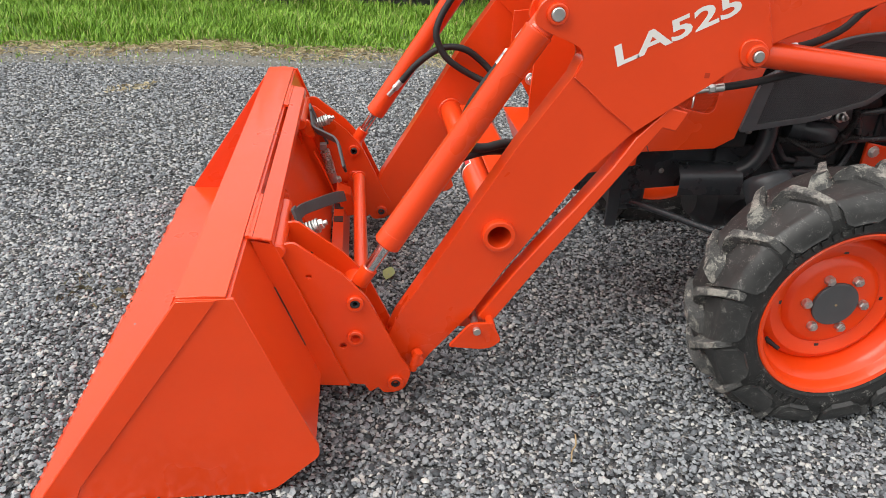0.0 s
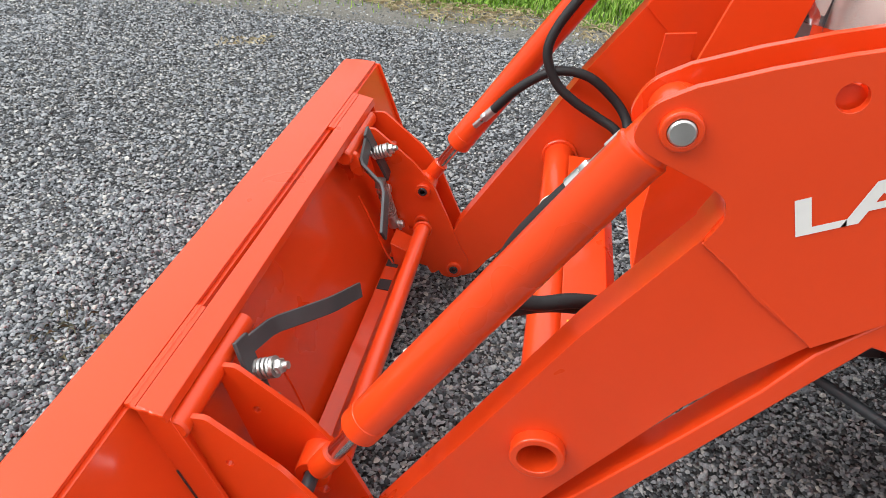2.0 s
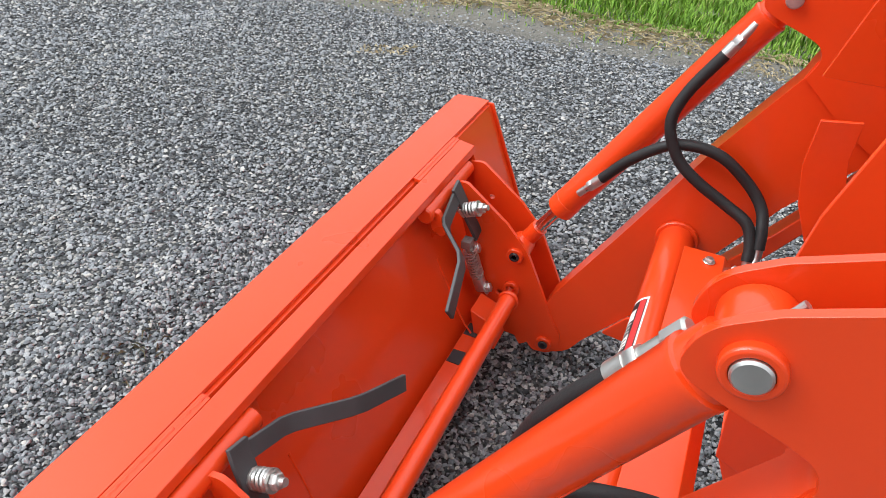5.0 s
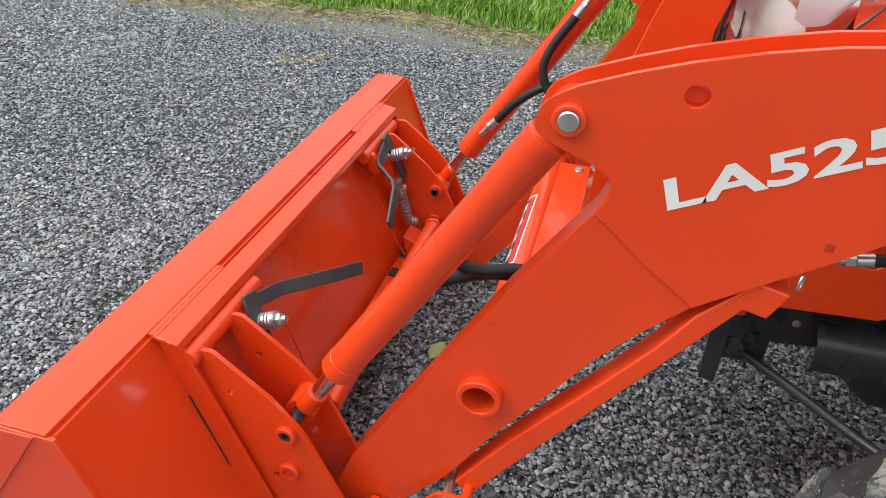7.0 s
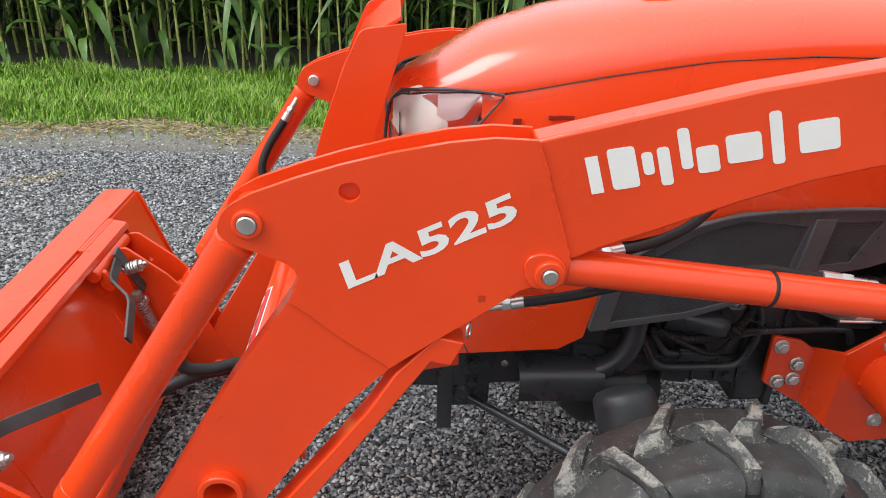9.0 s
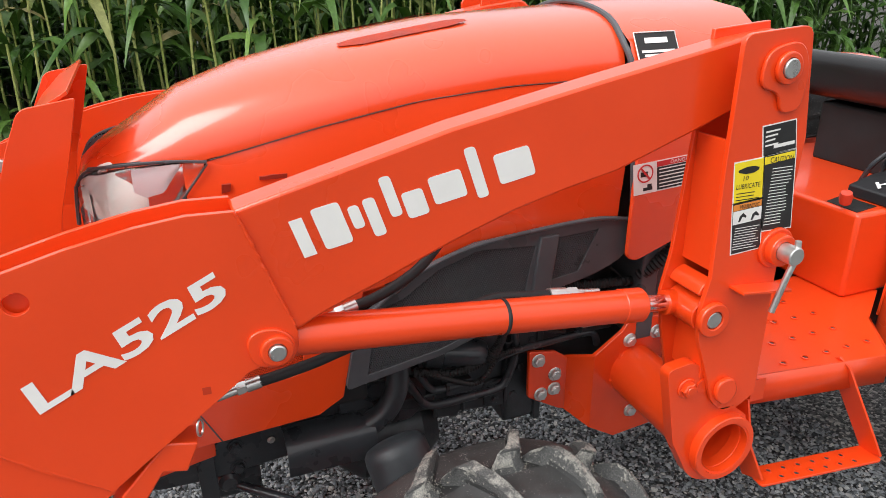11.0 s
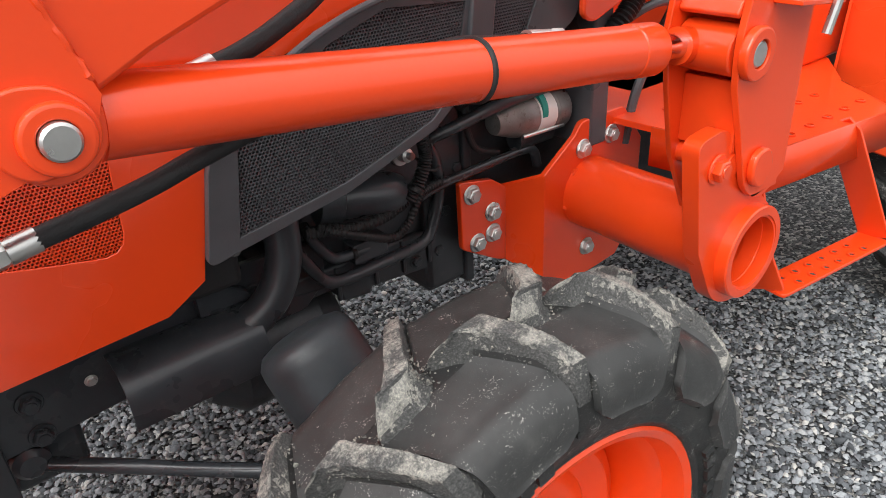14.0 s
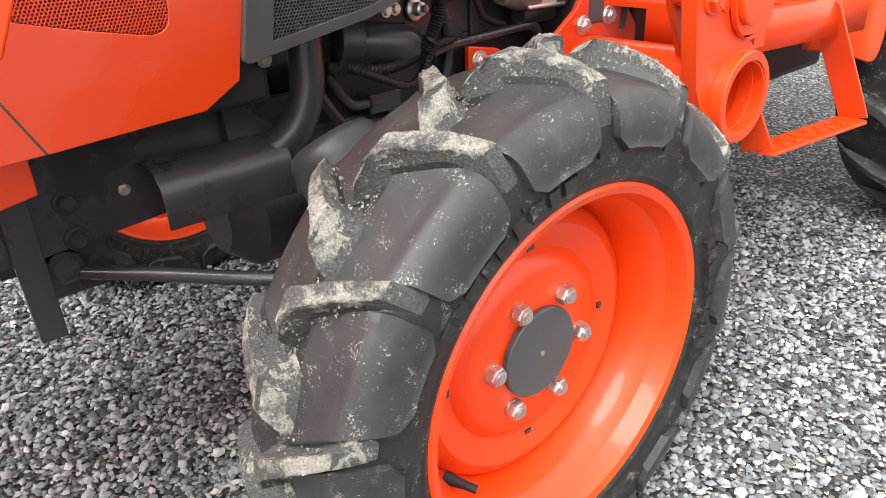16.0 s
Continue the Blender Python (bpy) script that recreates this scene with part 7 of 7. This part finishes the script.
# ---- verge: grass, straw and maize ----
def blades(name, n, area, hmin, hmax, width, mat, label, category, seed, flat=False):
    r = np.random.default_rng(seed)
    x0, x1, y0, y1 = area
    x = x0 + (x1 - x0) * r.random(n)
    y = y0 + (y1 - y0) * r.random(n)
    y += 0.12 * np.sin(x * 2.1) * (y < y0 + 0.5) + 0.08 * np.sin(x * 5.3 + 1)
    clump = 0.6 + 0.55 * (0.5 + 0.5 * np.sin(x * 7.1 + np.sin(y * 5.0) * 2)) * (0.5 + 0.5 * np.sin(y * 6.3 + x * 3.1))
    h = (hmin + (hmax - hmin) * r.random(n)) * clump * np.clip((y - y0) / 0.5 + 0.35, 0.35, 1)
    a = r.random(n) * 6.283
    lean = (0.3 + 0.7 * r.random(n)) * h * 0.8
    w = width * (0.6 + 0.8 * r.random(n))
    dx, dy = np.cos(a), np.sin(a)
    zero = np.zeros(n)
    if flat:
        p = [np.stack([x - dx * h, y - dy * h, 0.004 + 0.012 * r.random(n)], 1), np.stack([x - dx * h - dy * w, y - dy * h + dx * w, 0.004 + 0.01 * r.random(n)], 1),
             np.stack([x, y, 0.01 + 0.02 * r.random(n)], 1), np.stack([x - dy * w, y + dx * w, 0.008 + 0.02 * r.random(n)], 1), np.stack([x + dx * h, y + dy * h, 0.004 + 0.015 * r.random(n)], 1)]
    else:
        p = [np.stack([x - dy * w, y + dx * w, zero], 1), np.stack([x + dy * w, y - dx * w, zero], 1),
             np.stack([x - dy * w * 0.7 + dx * lean * 0.35, y + dx * w * 0.7 + dy * lean * 0.35, h * 0.6], 1), np.stack([x + dy * w * 0.7 + dx * lean * 0.35, y - dx * w * 0.7 + dy * lean * 0.35, h * 0.6], 1),
             np.stack([x + dx * lean, y + dy * lean, h * (1 - 0.25 * r.random(n))], 1)]
    pts = np.stack(p, 1).reshape(-1, 3)
    base = (np.arange(n) * 5)[:, None]
    faces = np.concatenate([base + np.array([[0, 1, 3]]), base + np.array([[0, 3, 2]]), base + np.array([[2, 3, 4]])], 1).reshape(-1, 3)
    me = bpy.data.meshes.new(name)
    me.vertices.add(len(pts))
    me.vertices.foreach_set("co", pts.reshape(-1))
    me.loops.add(len(faces) * 3)
    me.loops.foreach_set("vertex_index", faces.reshape(-1).astype(np.int32))
    me.polygons.add(len(faces))
    me.polygons.foreach_set("loop_start", np.arange(0, len(faces) * 3, 3, dtype=np.int32))
    me.update(calc_edges=True)
    me.materials.append(mat)
    return tagged(new(name, me), label, category, kind="stuff")


blades("grass", 135000, (-8.5, 6.5, 3.40, 5.15), 0.05, 0.16, 0.0042, GRASS, "lush green uncut grass along the drive", "grass", 5)
blades("dry_grass", 6500, (-8.0, 4.0, 3.12, 3.52), 0.05, 0.12, 0.0024, STRAW, "dry straw and dead grass at the verge", "straw", 6, True)
blades("weeds", 900, (-5.0, 2.0, 2.95, 3.45), 0.03, 0.08, 0.003, GRASS, "small green weeds in the gravel", "weeds", 8)

blades("straw_patch", 75, (-2.66, -2.42, 2.17, 2.32), 0.02, 0.05, 0.003, STRAW, "tan patch of dry straw in the gravel", "straw", 16, True)
blades("moss", 60, (-2.16, -1.90, -0.20, 0.0), 0.02, 0.04, 0.0025, MOSS, "brownish moss and dead weeds in the gravel", "moss", 9, True)


def leaf_shape(length, width, droop, seed):
    """A maize leaf: a long arched blade with a folded midrib."""
    r = random.Random(seed)
    s = Shape()
    n = 9
    for i in range(n + 1):
        t = i / n
        x = length * (t * 0.92 - 0.25 * droop * t * t)
        z = length * (0.75 * t - (0.55 + droop) * t * t)
        w = width * math.sin(math.pi * (0.12 + 0.88 * t) ** 0.8) * (1 - 0.1 * t) + 0.002
        tw = r.uniform(-0.2, 0.2) + t * r.uniform(-0.6, 0.6)
        s.v += [(x, -w, z + 0.010 * math.sin(9 * t + seed) + w * 0.35 + w * tw), (x, 0, z), (x, w, z + 0.010 * math.sin(8 * t + seed * 2) + w * 0.35 - w * tw)]
    for i in range(n):
        for j in range(2):
            s.f.append([i * 3 + j, i * 3 + j + 1, i * 3 + j + 4, i * 3 + j + 3])
    return s


LEAVES = [leaf_shape(0.62 + 0.06 * i, 0.046 + 0.004 * (i % 3), 0.25 + 0.12 * i, i + 1) for i in range(5)]
leaf_meshes = []
for sh_ in LEAVES:
    me = bpy.data.meshes.new("leaf")
    me.from_pydata(sh_.v, [], sh_.f)
    me.materials.append(CORN_LEAF_PIECE)
    me.shade_smooth()
    leaf_meshes.append(me)


def stalk_shape(h, seed):
    prof = []
    k = 13
    for i in range(k):
        z0, z1 = h * i / k, h * (i + 1) / k
        r0 = 0.0125 * (1 - 0.5 * i / k)
        prof += [(r0, z0 + 0.004), (r0 * 0.94, z1 - 0.006), (r0 * 1.12, z1)]
    return lathe([(0.014, 0)] + prof, (0, 0, 0), (0, 0, 1), 8)


stalk_sh = stalk_shape(2.3, 1)
thin_stalk = lathe([(0.014, 0), (0.012, 1.2), (0.006, 2.3)], (0, 0, 0), (0, 0, 1), 5)
stalk_me = bpy.data.meshes.new("stalk")
stalk_me.from_pydata(stalk_sh.v, [], stalk_sh.f)
stalk_me.materials.append(CORN_STALK)
stalk_me.shade_smooth()
crnd = random.Random(12)


def maize(at, lean, turn, height):
    ob = tagged(new("maize_plant"), "green maize plant with arching leaves at the field's edge", "maize plant", "maize plants in rows")
    ob.matrix_basis = pose(*at, lean[0], lean[1], turn) @ Matrix.Scale(height, 4)
    st = new("stalk", stalk_me)
    st.parent = ob
    for i in range(11):
        z = 0.22 + i * 0.17 + crnd.uniform(-0.05, 0.05)
        if crnd.random() < 0.12 and i > 0:
            continue
        lf = new("leaf", leaf_meshes[crnd.randrange(5)])
        lf.parent = ob
        k = crnd.uniform(0.7, 1.1) * (0.75 if i < 2 else 1)
        lf.matrix_basis = pose(0, 0, z, crnd.uniform(-12, 12), crnd.uniform(-18, 18) + (25 if i < 2 else 0), 180 * (i % 2) + crnd.uniform(-50, 50)) @ Matrix.Scale(k, 4)


for row in range(3):
    x = -6.6
    while x < 3.4:
        maize((x, 5.27 + 0.62 * row + crnd.uniform(-0.07, 0.07), 0), (crnd.uniform(-4, 4), crnd.uniform(-4, 4)), crnd.uniform(0, 360), crnd.uniform(0.92, 1.1))
        x += crnd.uniform(0.14, 0.24) if row < 2 else crnd.uniform(0.2, 0.3)

# the field behind the first rows, one joined mass of stalks and leaves
field = Shape()
for row in range(8):
    for k in range(60):
        x, y = -10.0 + 0.24 * k + crnd.uniform(-0.08, 0.08), 7.0 + 0.55 * row
        field.join(thin_stalk, pose(x, y, 0, 0, 0, crnd.uniform(0, 360)))
        for i in range(13):
            m = pose(x, y, 0.25 + 0.16 * i, crnd.uniform(-12, 12), crnd.uniform(-20, 20), crnd.uniform(0, 360))
            field.join(LEAVES[crnd.randrange(5)], m)
for row in range(6):
    for k in range(26):
        x, y = 3.45 + 0.22 * k + crnd.uniform(-0.08, 0.08), 5.27 + 0.55 * row
        field.join(thin_stalk, pose(x, y, 0, 0, 0, crnd.uniform(0, 360)))
        for i in range(13):
            field.join(LEAVES[crnd.randrange(5)], pose(x, y, 0.25 + 0.16 * i, crnd.uniform(-12, 12), crnd.uniform(-20, 20), crnd.uniform(0, 360)))
me = bpy.data.meshes.new("maize_field")
me.from_pydata(field.v, [], field.f)
me.materials.append(CORN_LEAF)
tagged(new("maize_field", me), "dense green maize field behind the verge", "maize field", kind="stuff")

# ---- small things on the gravel ----
lv = Shape()
lpts = [(0.0, 0.0), (0.018, 0.016), (0.045, 0.022), (0.068, 0.012), (0.085, 0.0), (0.068, -0.014), (0.042, -0.023), (0.016, -0.015)]
lv.v = [(x, y, 0.010 + abs(y) * 0.25) for x, y in lpts] + [(x, 0, 0.006) for x in (0.018, 0.045, 0.068)]
lv.f = [[0, 8, 1], [8, 9, 2, 1], [9, 10, 3, 2], [10, 4, 3], [0, 7, 8], [8, 7, 6, 9], [9, 6, 5, 10], [10, 5, 4]]
leaf_ob = part("fallen_leaf", lv, LEAF_DRY, None, smooth=60)
leaf_ob.matrix_basis = pose(-1.118, 0.088, 0.006, 4, -3, 75)
so = leaf_ob.modifiers.new("thick", "SOLIDIFY")
so.thickness = 0.0006
tagged(leaf_ob, "pale green fallen leaf lying on the gravel", "leaf")
tw = part("twig", sweep([(0, 0, 0.008), (0.03, 0.006, 0.013), (0.06, 0.003, 0.011), (0.095, 0.012, 0.012)], 0.0022, 7, 5), TWIG_DRY)
tw.matrix_basis = pose(-0.70, -0.79, 0.006, 0, 0, 62)
tagged(tw, "short dry twig lying on the gravel", "twig")
